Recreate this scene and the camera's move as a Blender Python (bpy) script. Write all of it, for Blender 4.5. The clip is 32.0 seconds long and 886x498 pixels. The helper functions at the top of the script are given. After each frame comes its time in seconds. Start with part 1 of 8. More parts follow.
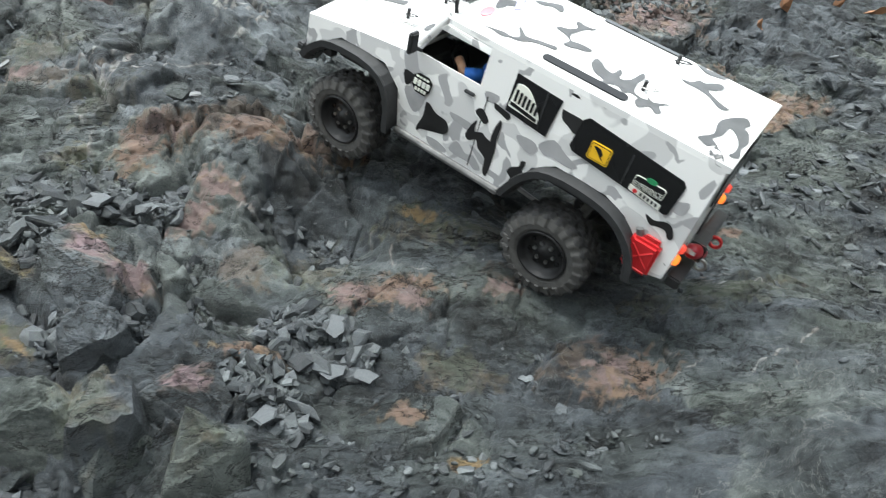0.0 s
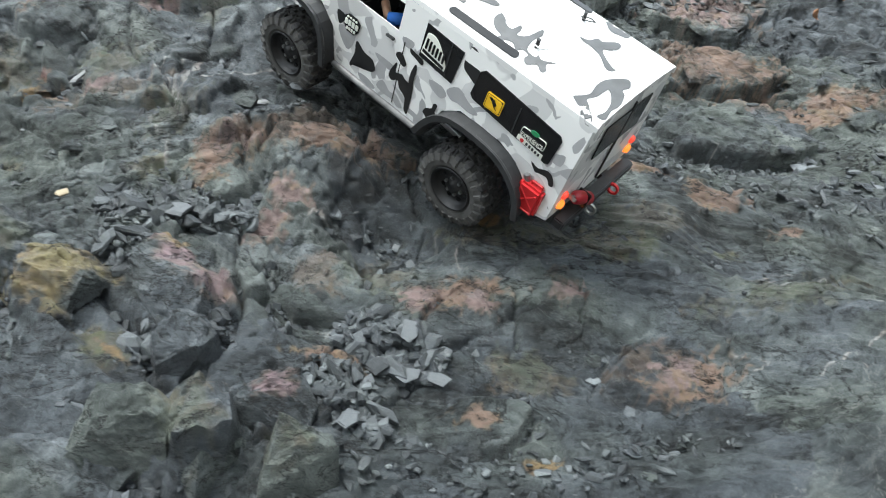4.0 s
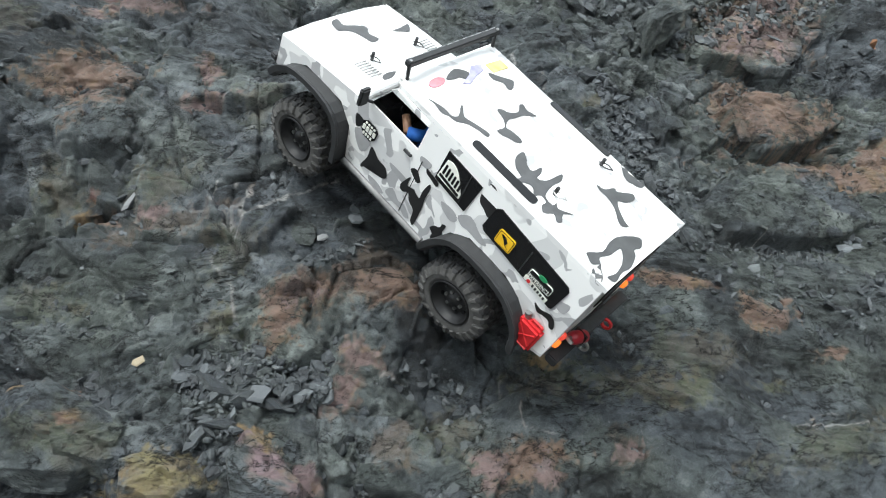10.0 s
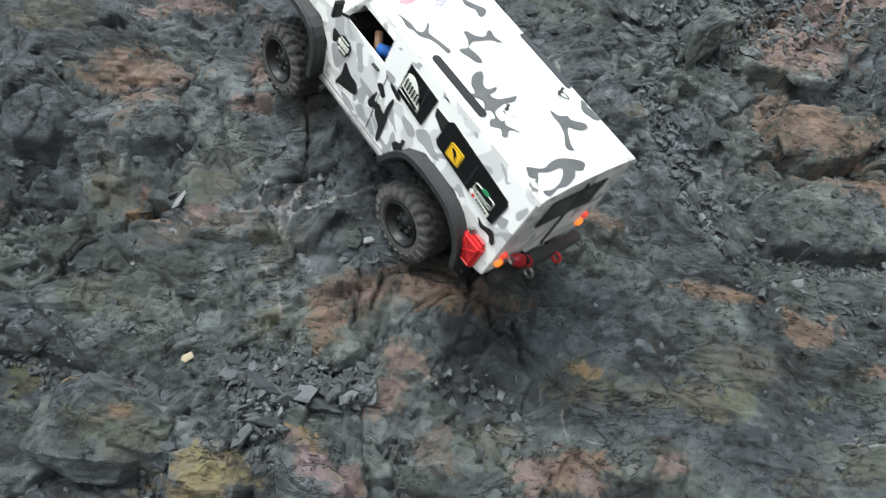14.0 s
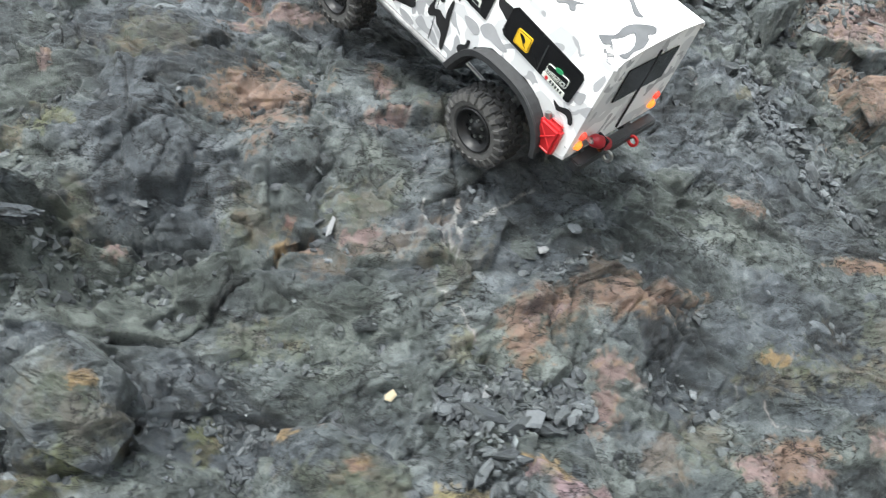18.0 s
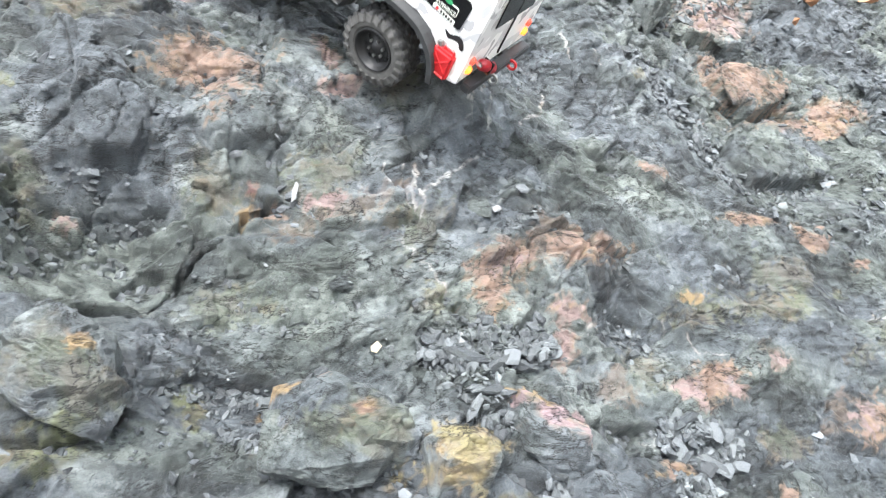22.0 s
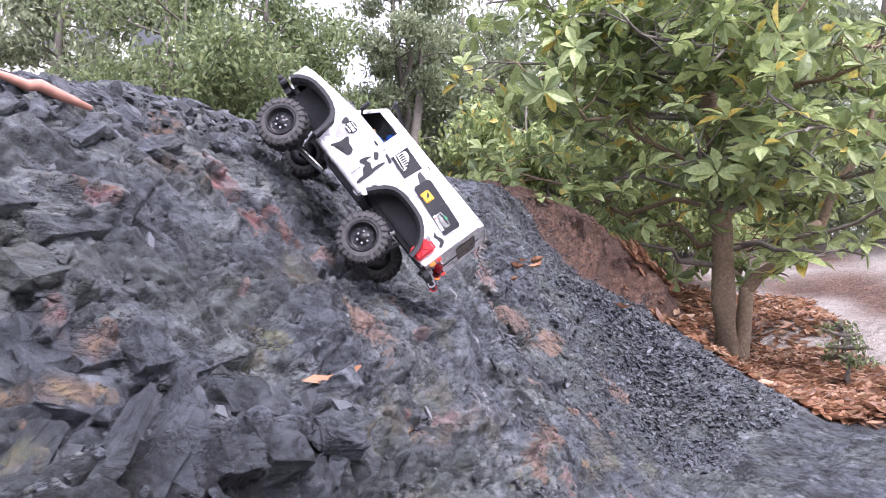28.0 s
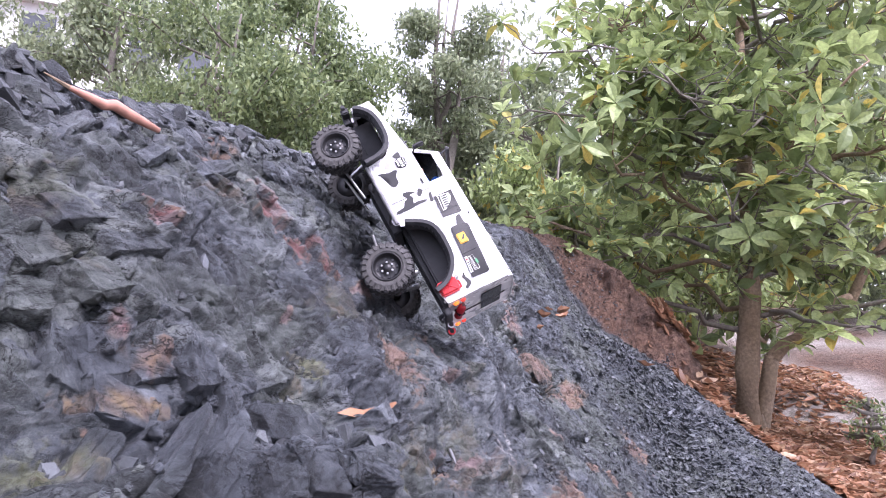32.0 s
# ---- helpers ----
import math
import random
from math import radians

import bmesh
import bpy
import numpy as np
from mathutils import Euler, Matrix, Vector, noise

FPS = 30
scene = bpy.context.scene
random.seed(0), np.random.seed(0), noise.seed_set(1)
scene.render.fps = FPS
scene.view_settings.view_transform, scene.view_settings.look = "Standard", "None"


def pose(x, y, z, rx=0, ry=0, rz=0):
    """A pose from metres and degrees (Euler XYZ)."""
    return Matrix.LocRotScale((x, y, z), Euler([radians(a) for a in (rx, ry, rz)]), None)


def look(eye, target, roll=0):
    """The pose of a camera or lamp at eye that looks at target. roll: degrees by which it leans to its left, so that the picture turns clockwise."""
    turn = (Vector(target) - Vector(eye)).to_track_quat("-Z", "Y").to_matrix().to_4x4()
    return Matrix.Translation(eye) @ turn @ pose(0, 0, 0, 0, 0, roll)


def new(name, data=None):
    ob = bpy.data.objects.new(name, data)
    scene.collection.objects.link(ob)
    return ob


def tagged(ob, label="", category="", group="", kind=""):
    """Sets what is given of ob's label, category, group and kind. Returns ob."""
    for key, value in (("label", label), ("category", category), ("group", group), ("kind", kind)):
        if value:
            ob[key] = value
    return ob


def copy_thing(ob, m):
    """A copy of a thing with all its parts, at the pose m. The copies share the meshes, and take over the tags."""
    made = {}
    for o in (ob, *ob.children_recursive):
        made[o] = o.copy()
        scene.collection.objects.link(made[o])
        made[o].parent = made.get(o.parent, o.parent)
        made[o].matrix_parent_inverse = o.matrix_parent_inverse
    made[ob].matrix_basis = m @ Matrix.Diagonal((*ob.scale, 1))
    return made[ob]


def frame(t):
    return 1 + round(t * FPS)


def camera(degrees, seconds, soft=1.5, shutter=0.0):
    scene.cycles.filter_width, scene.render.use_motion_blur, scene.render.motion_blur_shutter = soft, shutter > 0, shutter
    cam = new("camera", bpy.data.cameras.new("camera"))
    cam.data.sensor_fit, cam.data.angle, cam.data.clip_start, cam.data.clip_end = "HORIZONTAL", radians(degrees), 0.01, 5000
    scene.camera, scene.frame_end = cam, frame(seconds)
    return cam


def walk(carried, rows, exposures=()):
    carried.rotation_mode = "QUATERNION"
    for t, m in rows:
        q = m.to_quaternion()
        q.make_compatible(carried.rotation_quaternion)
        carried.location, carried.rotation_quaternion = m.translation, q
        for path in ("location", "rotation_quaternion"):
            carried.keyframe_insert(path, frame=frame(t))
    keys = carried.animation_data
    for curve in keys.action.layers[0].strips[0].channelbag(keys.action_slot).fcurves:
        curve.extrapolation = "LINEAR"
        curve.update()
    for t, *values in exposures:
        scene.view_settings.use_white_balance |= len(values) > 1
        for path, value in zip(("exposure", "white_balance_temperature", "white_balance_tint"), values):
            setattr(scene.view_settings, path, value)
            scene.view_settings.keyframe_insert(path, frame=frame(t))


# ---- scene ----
cam = camera(65.7, 32.0, soft=1.0, shutter=0.75)
PATH = [
    (0, (0.0050, 0.0023, 0.5056), (0.0045, 1.9988, 0.6232), -0.24),
    (0.5, (0.0006, -0.0039, 0.5029), (-0.0125, 1.9932, 0.6099), -0.66),
    (1, (-0.0036, -0.0068, 0.5041), (-0.0372, 1.9901, 0.6110), -0.78),
    (1.5, (-0.0130, -0.0124, 0.5084), (-0.0624, 1.9850, 0.5978), -0.85),
    (2, (-0.0159, -0.0142, 0.5155), (-0.0456, 1.9842, 0.5907), -0.95),
    (2.5, (-0.0203, -0.0123, 0.5072), (-0.0417, 1.9857, 0.5954), -1.36),
    (4.5, (-0.0535, -0.0265, 0.5570), (-0.1889, 1.9680, 0.6170), -0.67),
    (5, (-0.0720, -0.0354, 0.6158), (-0.2477, 1.9560, 0.5556), -1.08),
    (5.5, (-0.0731, -0.0436, 0.6985), (-0.2767, 1.9343, 0.4832), 0.43),
    (6, (-0.0498, -0.0325, 0.7504), (-0.3548, 1.9210, 0.4495), 0.03),
    (6.5, (-0.0274, -0.0022, 0.8354), (-0.4997, 1.9130, 0.5052), 1.12),
    (7, (-0.0518, 0.0173, 0.8898), (-0.3414, 1.9806, 0.6415), -0.02),
    (7.5, (-0.1054, 0.0099, 0.9279), (-0.1915, 1.9893, 0.6547), -1.05),
    (8, (-0.1124, -0.0020, 0.9148), (-0.1182, 1.9725, 0.5965), -0.57),
    (8.5, (-0.1202, -0.0015, 0.9205), (-0.1445, 1.9694, 0.5815), -0.58),
    (9, (-0.1261, -0.0087, 0.9224), (-0.1817, 1.9618, 0.5845), -0.92),
    (9.5, (-0.1263, -0.0124, 0.9209), (-0.1934, 1.9594, 0.5926), -0.96),
    (10, (-0.1308, -0.0140, 0.9221), (-0.2089, 1.9577, 0.5956), -0.47),
    (10.5, (-0.1383, -0.0228, 0.9163), (-0.2373, 1.9478, 0.5893), -0.66),
    (11, (-0.1451, -0.0211, 0.9189), (-0.2562, 1.9475, 0.5841), -0.55),
    (11.5, (-0.1498, -0.0227, 0.9198), (-0.2558, 1.9441, 0.5725), -0.18),
    (12, (-0.1539, -0.0248, 0.9258), (-0.2888, 1.9449, 0.6063), 0.05),
    (12.5, (-0.1594, -0.0209, 0.9311), (-0.2992, 1.9488, 0.6142), 0.37),
    (13, (-0.1607, -0.0214, 0.9303), (-0.3007, 1.9490, 0.6172), 0.74),
    (13.5, (-0.1634, -0.0197, 0.9311), (-0.2963, 1.9497, 0.6092), 0.98),
    (15.5, (-0.2523, -0.0449, 0.9115), (-0.3939, 1.9269, 0.6087), 0.73),
    (16, (-0.3113, -0.0627, 0.9207), (-0.4174, 1.9131, 0.6297), -1.32),
    (16.5, (-0.3376, -0.0556, 0.9186), (-0.5003, 1.9079, 0.5748), -1.75),
    (17, (-0.3601, -0.0438, 0.9090), (-0.4939, 1.9270, 0.5956), -1.98),
    (17.5, (-0.4242, -0.0114, 0.9103), (-0.4361, 1.9576, 0.5600), -1.59),
    (18, (-0.5190, 0.0268, 0.9506), (-0.4334, 1.9958, 0.6106), -3.72),
    (18.5, (-0.5710, 0.0199, 0.9439), (-0.3752, 1.9881, 0.6477), -2.36),
    (19, (-0.6290, -0.0029, 0.9248), (-0.2185, 1.9248, 0.5852), -3.41),
    (19.5, (-0.6562, -0.0046, 0.9210), (-0.1545, 1.8991, 0.5686), -3.67),
    (20, (-0.6831, -0.0099, 0.9185), (-0.1700, 1.8910, 0.5676), -4.36),
    (20.5, (-0.6840, -0.0040, 0.9180), (-0.1696, 1.8947, 0.5569), -4.23),
    (21, (-0.6823, -0.0082, 0.9152), (-0.1587, 1.8888, 0.5587), -4.30),
    (21.5, (-0.6849, -0.0095, 0.9140), (-0.1588, 1.8856, 0.5508), -4.23),
    (22, (-0.6906, -0.0088, 0.9140), (-0.1709, 1.8873, 0.5471), -3.90),
    (22.5, (-0.7544, -0.0185, 0.9240), (-0.2165, 1.8842, 0.6236), -1.43),
    (23, (-0.8493, -0.0299, 0.9551), (-0.0897, 1.8085, 0.7476), -3.06),
    (23.5, (-0.9178, -0.0017, 0.9515), (-0.1257, 1.8204, 0.7221), -0.94),
    (24, (-1.0324, 0.0523, 0.9443), (-0.0327, 1.7765, 0.7785), -0.99),
    (24.5, (-1.1392, 0.1002, 0.9692), (-0.0246, 1.7581, 0.8725), -1.39),
    (25, (-1.1486, 0.1178, 0.9957), (-0.0004, 1.7478, 0.8391), 1.33),
    (25.5, (-1.2394, 0.1160, 1.0102), (-0.0106, 1.6927, 0.9453), -0.40),
    (26, (-1.4139, 0.1253, 1.0405), (0.0048, 1.5320, 1.1336), -2.48),
    (26.5, (-1.5941, 0.1190, 1.0602), (0.0178, 1.2966, 1.1838), -4.52),
    (28.5, (-1.7454, 0.1672, 1.0747), (-0.1228, 1.3296, 1.2009), -0.70),
    (29, (-1.7738, 0.1675, 1.0774), (-0.1593, 1.3372, 1.2352), 0.33),
    (29.5, (-1.7634, 0.1713, 1.0781), (-0.1484, 1.3367, 1.2609), 1.26),
    (30, (-1.7623, 0.1740, 1.0781), (-0.1579, 1.3523, 1.2717), 1.71),
    (30.5, (-1.7653, 0.1737, 1.0767), (-0.1669, 1.3593, 1.2752), 2.02),
    (31, (-1.7677, 0.1734, 1.0760), (-0.1763, 1.3682, 1.2754), 2.38),
    (31.5, (-1.7663, 0.1725, 1.0772), (-0.1735, 1.3622, 1.2949), 2.97),
    (32, (-1.7604, 0.1768, 1.0774), (-0.1738, 1.3727, 1.3067), 3.45),
]
EXPOSURES = [(0.0, 1.1, 6200, 4), (2.5, 1.13, 6150, 4), (5.0, 1.18, 6100, 4), (6.2, 1.08, 6150, 5), (7.0, 0.88, 6200, 5), (9.0, 0.63, 6150, 5), (11.0, 0.65, 6100, 4), (13.5, 0.70, 6150, 4), (16.0, 1.2, 6200, 5), (17.5, 1.33, 6250, 6), (18.3, 1.42, 6250, 6), (19.0, 1.3, 6250, 6), (20.0, 1.68, 6250, 9), (21.5, 2.05, 6250, 10), (22.2, 2.32, 6250, 9), (23.0, 1.8, 6250, 9), (23.5, 1.48, 6250, 11), (24.0, 2.02, 6250, 10), (25.0, 1.45, 6300, 9), (26.0, 1.42, 6350, 9), (26.8, 1.36, 6300, 13), (28.4, 1.25, 5850, 34), (32.0, 1.25, 5800, 34)]
walk(cam, [(t, look(eye, target, roll)) for t, eye, target, roll in PATH], EXPOSURES)

# ---- sky and sun: soft overcast daylight ----
world = bpy.data.worlds.new("overcast_sky")
scene.world = world
world.use_nodes = True
wn = world.node_tree.nodes
sky = wn.new("ShaderNodeTexSky")
sky.sky_type, sky.sun_disc = "NISHITA", False
sky.sun_elevation, sky.sun_rotation = radians(60), radians(200)
sky.air_density, sky.dust_density, sky.ozone_density = 1.0, 5.0, 1.0
pale = wn.new("ShaderNodeMixRGB")
pale.inputs[0].default_value = 0.72
pale.inputs[2].default_value = (9.0, 9.3, 9.6, 1)
world.node_tree.links.new(sky.outputs[0], pale.inputs[1])
world.node_tree.links.new(pale.outputs[0], wn["Background"].inputs[0])
wn["Background"].inputs[1].default_value = 0.115
sun = new("sun", bpy.data.lights.new("sun", "SUN"))
sun.data.energy, sun.data.angle, sun.data.color = 2.6, radians(34), (1.0, 0.97, 0.92)
sun.matrix_world = look((0, 0, 10), (1.5, 5.5, 0))
# ---- materials ----
class Shade:
    """A node material under construction."""

    def __init__(self, name, rough=0.7, metal=0.0, spec=0.5):
        self.mat = bpy.data.materials.new(name)
        self.mat.use_nodes = True
        self.nodes, self.links = self.mat.node_tree.nodes, self.mat.node_tree.links
        self.bsdf = self.nodes["Principled BSDF"]
        self.bsdf.inputs["Roughness"].default_value = rough
        self.bsdf.inputs["Metallic"].default_value = metal
        self.bsdf.inputs["Specular IOR Level"].default_value = spec
        self.coord = self.nodes.new("ShaderNodeTexCoord").outputs["Object"]

    def put(self, value, socket):
        if isinstance(value, bpy.types.NodeSocket):
            self.links.new(value, socket)
        elif isinstance(value, (tuple, list)) and len(value) == 3 and socket.type == "RGBA":
            socket.default_value = (*value, 1)
        else:
            socket.default_value = value

    def noise(self, scale, detail=4, rough=0.55, warp=0.0, stretch=None, w=None):
        at = self.coord
        if stretch:
            m = self.nodes.new("ShaderNodeMapping")
            m.inputs["Scale"].default_value = stretch
            self.links.new(at, m.inputs[0])
            at = m.outputs[0]
        n = self.nodes.new("ShaderNodeTexNoise")
        if w is not None:
            n.noise_dimensions = "4D"
            n.inputs["W"].default_value = w
        self.links.new(at, n.inputs["Vector"])
        n.inputs["Scale"].default_value, n.inputs["Detail"].default_value = scale, detail
        n.inputs["Roughness"].default_value, n.inputs["Distortion"].default_value = rough, warp
        return n.outputs["Fac"]

    def cells(self, scale, feature="F1"):
        n = self.nodes.new("ShaderNodeTexVoronoi")
        n.feature = feature
        self.links.new(self.coord, n.inputs["Vector"])
        n.inputs["Scale"].default_value = scale
        return n

    def ramp(self, fac, *stops, constant=False):
        n = self.nodes.new("ShaderNodeValToRGB")
        el = n.color_ramp.elements
        if constant:
            n.color_ramp.interpolation = "CONSTANT"
        while len(el) < len(stops):
            el.new(0.5)
        for e, (p, c) in zip(el, stops):
            e.position = p
            e.color = (*c, 1) if isinstance(c, tuple) else (c, c, c, 1)
        self.put(fac, n.inputs[0])
        return n.outputs[0]

    def mix(self, fac, a, b, mode="MIX"):
        n = self.nodes.new("ShaderNodeMixRGB")
        n.blend_type = mode
        for v, s in zip((fac, a, b), n.inputs):
            self.put(v, s)
        return n.outputs[0]

    def maths(self, op, a, b=0.0):
        n = self.nodes.new("ShaderNodeMath")
        n.operation = op
        self.put(a, n.inputs[0])
        self.put(b, n.inputs[1])
        return n.outputs[0]

    def attr(self, name):
        n = self.nodes.new("ShaderNodeAttribute")
        n.attribute_name = name
        return n

    def rand(self):
        return self.nodes.new("ShaderNodeObjectInfo").outputs["Random"]

    def island(self):
        return self.nodes.new("ShaderNodeNewGeometry").outputs["Random Per Island"]

    def bump(self, height, strength=0.4, dist=0.01):
        n = self.nodes.new("ShaderNodeBump")
        n.inputs["Strength"].default_value, n.inputs["Distance"].default_value = strength, dist
        self.put(height, n.inputs["Height"])
        self.links.new(n.outputs[0], self.bsdf.inputs["Normal"])

    def done(self, color=None, rough=None):
        if color is not None:
            self.put(color, self.bsdf.inputs["Base Color"])
        if rough is not None:
            self.put(rough, self.bsdf.inputs["Roughness"])
        return self.mat


def worn(name, color, rough=0.6, metal=0.0, scale=60.0, vary=0.35, relief=0.2, dist=0.002):
    """A surface of one paint or stuff, with grain and blotches."""
    s = Shade(name, rough, metal)
    fine, broad = s.noise(scale, 5), s.noise(scale * 0.12, 3)
    dark = tuple(c * (1 - vary) for c in color)
    lite = tuple(min(1, c * (1 + vary * 0.6)) for c in color)
    c = s.mix(s.ramp(fine, (0.3, 0.0), (0.7, 1.0)), dark, lite)
    c = s.mix(s.ramp(broad, (0.35, 0.0), (0.65, 0.5)), c, tuple(v * (1 - vary * 0.5) for v in color))
    s.bump(fine, relief, dist)
    return s.done(c, s.ramp(broad, (0.3, max(rough - 0.1, 0.05)), (0.7, min(rough + 0.15, 1.0))))


def rock_material(name, loose=False):
    """Fractured slate: blue-grey and green-grey; stains, soil and sand come from the layers 'stain' and 'cover'."""
    s = Shade(name, 0.6, 0.0, 0.5)
    plain = s.coord
    # coordinates bent by noise and laid along the bedding, so that joints run crooked
    bend = s.nodes.new("ShaderNodeTexNoise")
    bend.inputs["Scale"].default_value, bend.inputs["Detail"].default_value = 11.0, 8.0
    bend.inputs["Roughness"].default_value = 0.62
    s.links.new(plain, bend.inputs["Vector"])
    shift = s.nodes.new("ShaderNodeVectorMath")
    shift.operation = "MULTIPLY_ADD"
    shift.inputs[1].default_value = (0.018, 0.018, 0.018)
    s.links.new(bend.outputs["Color"], shift.inputs[0])
    s.links.new(plain, shift.inputs[2])
    lay = s.nodes.new("ShaderNodeMapping")
    lay.inputs["Rotation"].default_value, lay.inputs["Scale"].default_value = (0.5, 0.35, 0.4), (0.7, 1.0, 2.6)
    s.links.new(shift.outputs[0], lay.inputs[0])
    s.coord = lay.outputs[0]
    big, mid_c = s.cells(13), s.cells(38)
    # broken faces: every cell is a small plane with a tilt of its own
    nudge = s.nodes.new("ShaderNodeVectorMath")
    nudge.operation = "MULTIPLY_ADD"
    nudge.inputs[1].default_value = (0.006, 0.006, 0.006)
    s.links.new(bend.outputs["Color"], nudge.inputs[0])
    s.links.new(plain, nudge.inputs[2])
    def flats(scale, turn, squeeze):
        m = s.nodes.new("ShaderNodeMapping")
        m.inputs["Rotation"].default_value, m.inputs["Scale"].default_value = turn, squeeze
        s.links.new(nudge.outputs[0], m.inputs[0])
        s.coord = m.outputs[0]
        cell = s.cells(scale)
        gap = s.nodes.new("ShaderNodeVectorMath")
        gap.operation = "SUBTRACT"
        s.links.new(m.outputs[0], gap.inputs[0])
        s.links.new(cell.outputs["Position"], gap.inputs[1])
        lean = s.nodes.new("ShaderNodeVectorMath")
        lean.operation = "SUBTRACT"
        s.links.new(cell.outputs["Color"], lean.inputs[0])
        lean.inputs[1].default_value = (0.5, 0.5, 0.5)
        dot = s.nodes.new("ShaderNodeVectorMath")
        dot.operation = "DOT_PRODUCT"
        s.links.new(gap.outputs[0], dot.inputs[0])
        s.links.new(lean.outputs[0], dot.inputs[1])
        return dot.outputs["Value"], cell.outputs["Color"]
    plane_a, _ = flats(13, (0.5, 0.35, 0.4), (0.7, 1.0, 1.9))
    plane_b, _ = flats(40, (0.9, -0.3, 1.1), (0.7, 1.0, 1.8))
    plane_c, _ = flats(120, (0.2, 0.6, -0.5), (0.8, 1.0, 1.6))
    planes = s.maths("ADD", s.maths("MULTIPLY", plane_a, 0.75), s.maths("ADD", s.maths("MULTIPLY", plane_b, 1.1), s.maths("MULTIPLY", plane_c, 1.5)))
    s.coord = plain
    broad, mid, fine = s.noise(3.2, 4, 0.6), s.noise(23, 10, 0.74, 0.25), s.noise(420, 5, 0.8)
    streak = s.noise(34, 9, 0.8, 0.5, (1.0, 1.0, 3.2), 2.0)
    ridge = s.nodes.new("ShaderNodeTexNoise")
    ridge.noise_type = "RIDGED_MULTIFRACTAL"
    ridge.inputs["Scale"].default_value, ridge.inputs["Detail"].default_value = 26.0, 6.0
    s.links.new(lay.outputs[0], ridge.inputs["Vector"])
    hack = ridge.outputs["Fac"]
    tone = s.nodes.new("ShaderNodeSeparateColor")
    s.links.new(mid_c.outputs["Color"], tone.inputs[0])
    tone_b = s.nodes.new("ShaderNodeSeparateColor")
    s.links.new(big.outputs["Color"], tone_b.inputs[0])
    cover_layer = s.attr("cover")
    cover = s.nodes.new("ShaderNodeSeparateColor")
    s.links.new(cover_layer.outputs["Color"], cover.inputs[0])
    cloud = s.noise(8.0, 7, 0.56, 0.3, None, 3.0)
    own = s.maths("ADD", s.maths("MULTIPLY", tone.outputs[0], 0.14), 0.08) if loose else s.maths("ADD", s.maths("MULTIPLY", cover.outputs[2], 0.15), s.maths("MULTIPLY", cloud, 0.30))
    level = s.maths("ADD", s.maths("MULTIPLY", mid, 0.45) if loose else s.maths("ADD", s.maths("MULTIPLY", mid, 0.38), 0.034), s.maths("ADD", own, s.maths("MULTIPLY", tone.outputs[0], 0.05 if loose else 0.008)))
    base = s.ramp(level, (0.34, (0.015, 0.017, 0.020)), (0.405, (0.054, 0.063, 0.072)), (0.47, (0.106, 0.121, 0.136)), (0.56, (0.248, 0.276, 0.298)))
    green = s.ramp(level, (0.34, (0.015, 0.018, 0.015)), (0.405, (0.058, 0.069, 0.061)), (0.47, (0.113, 0.131, 0.114)), (0.56, (0.252, 0.282, 0.250)))
    tint = broad if loose else s.maths("ADD", s.maths("MULTIPLY", broad, 0.75), s.maths("MULTIPLY", cover_layer.outputs["Alpha"], 0.25))
    base = s.mix(s.ramp(tint, (0.44, 0.0), (0.60, 0.8)), base, green)
    # pale streaks: scratches, and glints of small edges put into the colour
    base = s.mix(s.ramp(streak, (0.58, 0.0), (0.68, 0.14)), base, (0.27, 0.29, 0.29))
    base = s.mix(s.ramp(streak, (0.33, 0.35), (0.42, 0.0)), base, (0.028, 0.031, 0.034))
    base = s.mix(s.ramp(fine, (0.38, 0.55), (0.46, 0.0)), base, (0.024, 0.027, 0.030))
    base = s.mix(s.ramp(fine, (0.57, 0.0), (0.68, 0.32)), base, (0.34, 0.36, 0.36))
    if loose:
        pick = s.rand() if loose == "one" else s.island()
        dark = s.mix(0.65, base, (0.034, 0.038, 0.043))
        s.bump(s.maths("ADD", mid, fine), 0.6, 0.004)
        return s.done(s.mix(s.ramp(pick, (0.0, 0.0), (0.55, 0.10), (0.85, 0.40), (1.0, 0.95)), dark, s.mix(0.5, base, (0.24, 0.26, 0.275))), 0.45)
    layer = s.attr("stain")
    patch = s.mix(s.ramp(level, (0.32, 0.65), (0.45, 0.0)), layer.outputs["Color"], (0.075, 0.062, 0.052))
    patch = s.mix(s.ramp(fine, (0.55, 0.0), (0.68, 0.14)), patch, (0.45, 0.38, 0.31))
    patch = s.mix(s.ramp(streak, (0.36, 0.5), (0.43, 0.0)), patch, (0.05, 0.045, 0.04))
    patch = s.mix(s.ramp(s.noise(17, 6, 0.65, 0.6, None, 41.0), (0.46, 0.0), (0.56, 0.45)), patch, (0.18, 0.125, 0.110))
    patch = s.mix(s.ramp(s.noise(21, 6, 0.65, 0.6, None, 43.0), (0.54, 0.0), (0.60, 0.5)), patch, (0.25, 0.17, 0.085))
    bare = s.maths("MULTIPLY", s.ramp(mid, (0.32, 0.55), (0.46, 1.0)), s.ramp(s.noise(30, 7, 0.7, 0.5, None, 44.0), (0.36, 0.55), (0.47, 1.0)))
    base = s.mix(s.maths("MULTIPLY", layer.outputs["Alpha"], bare), base, patch)
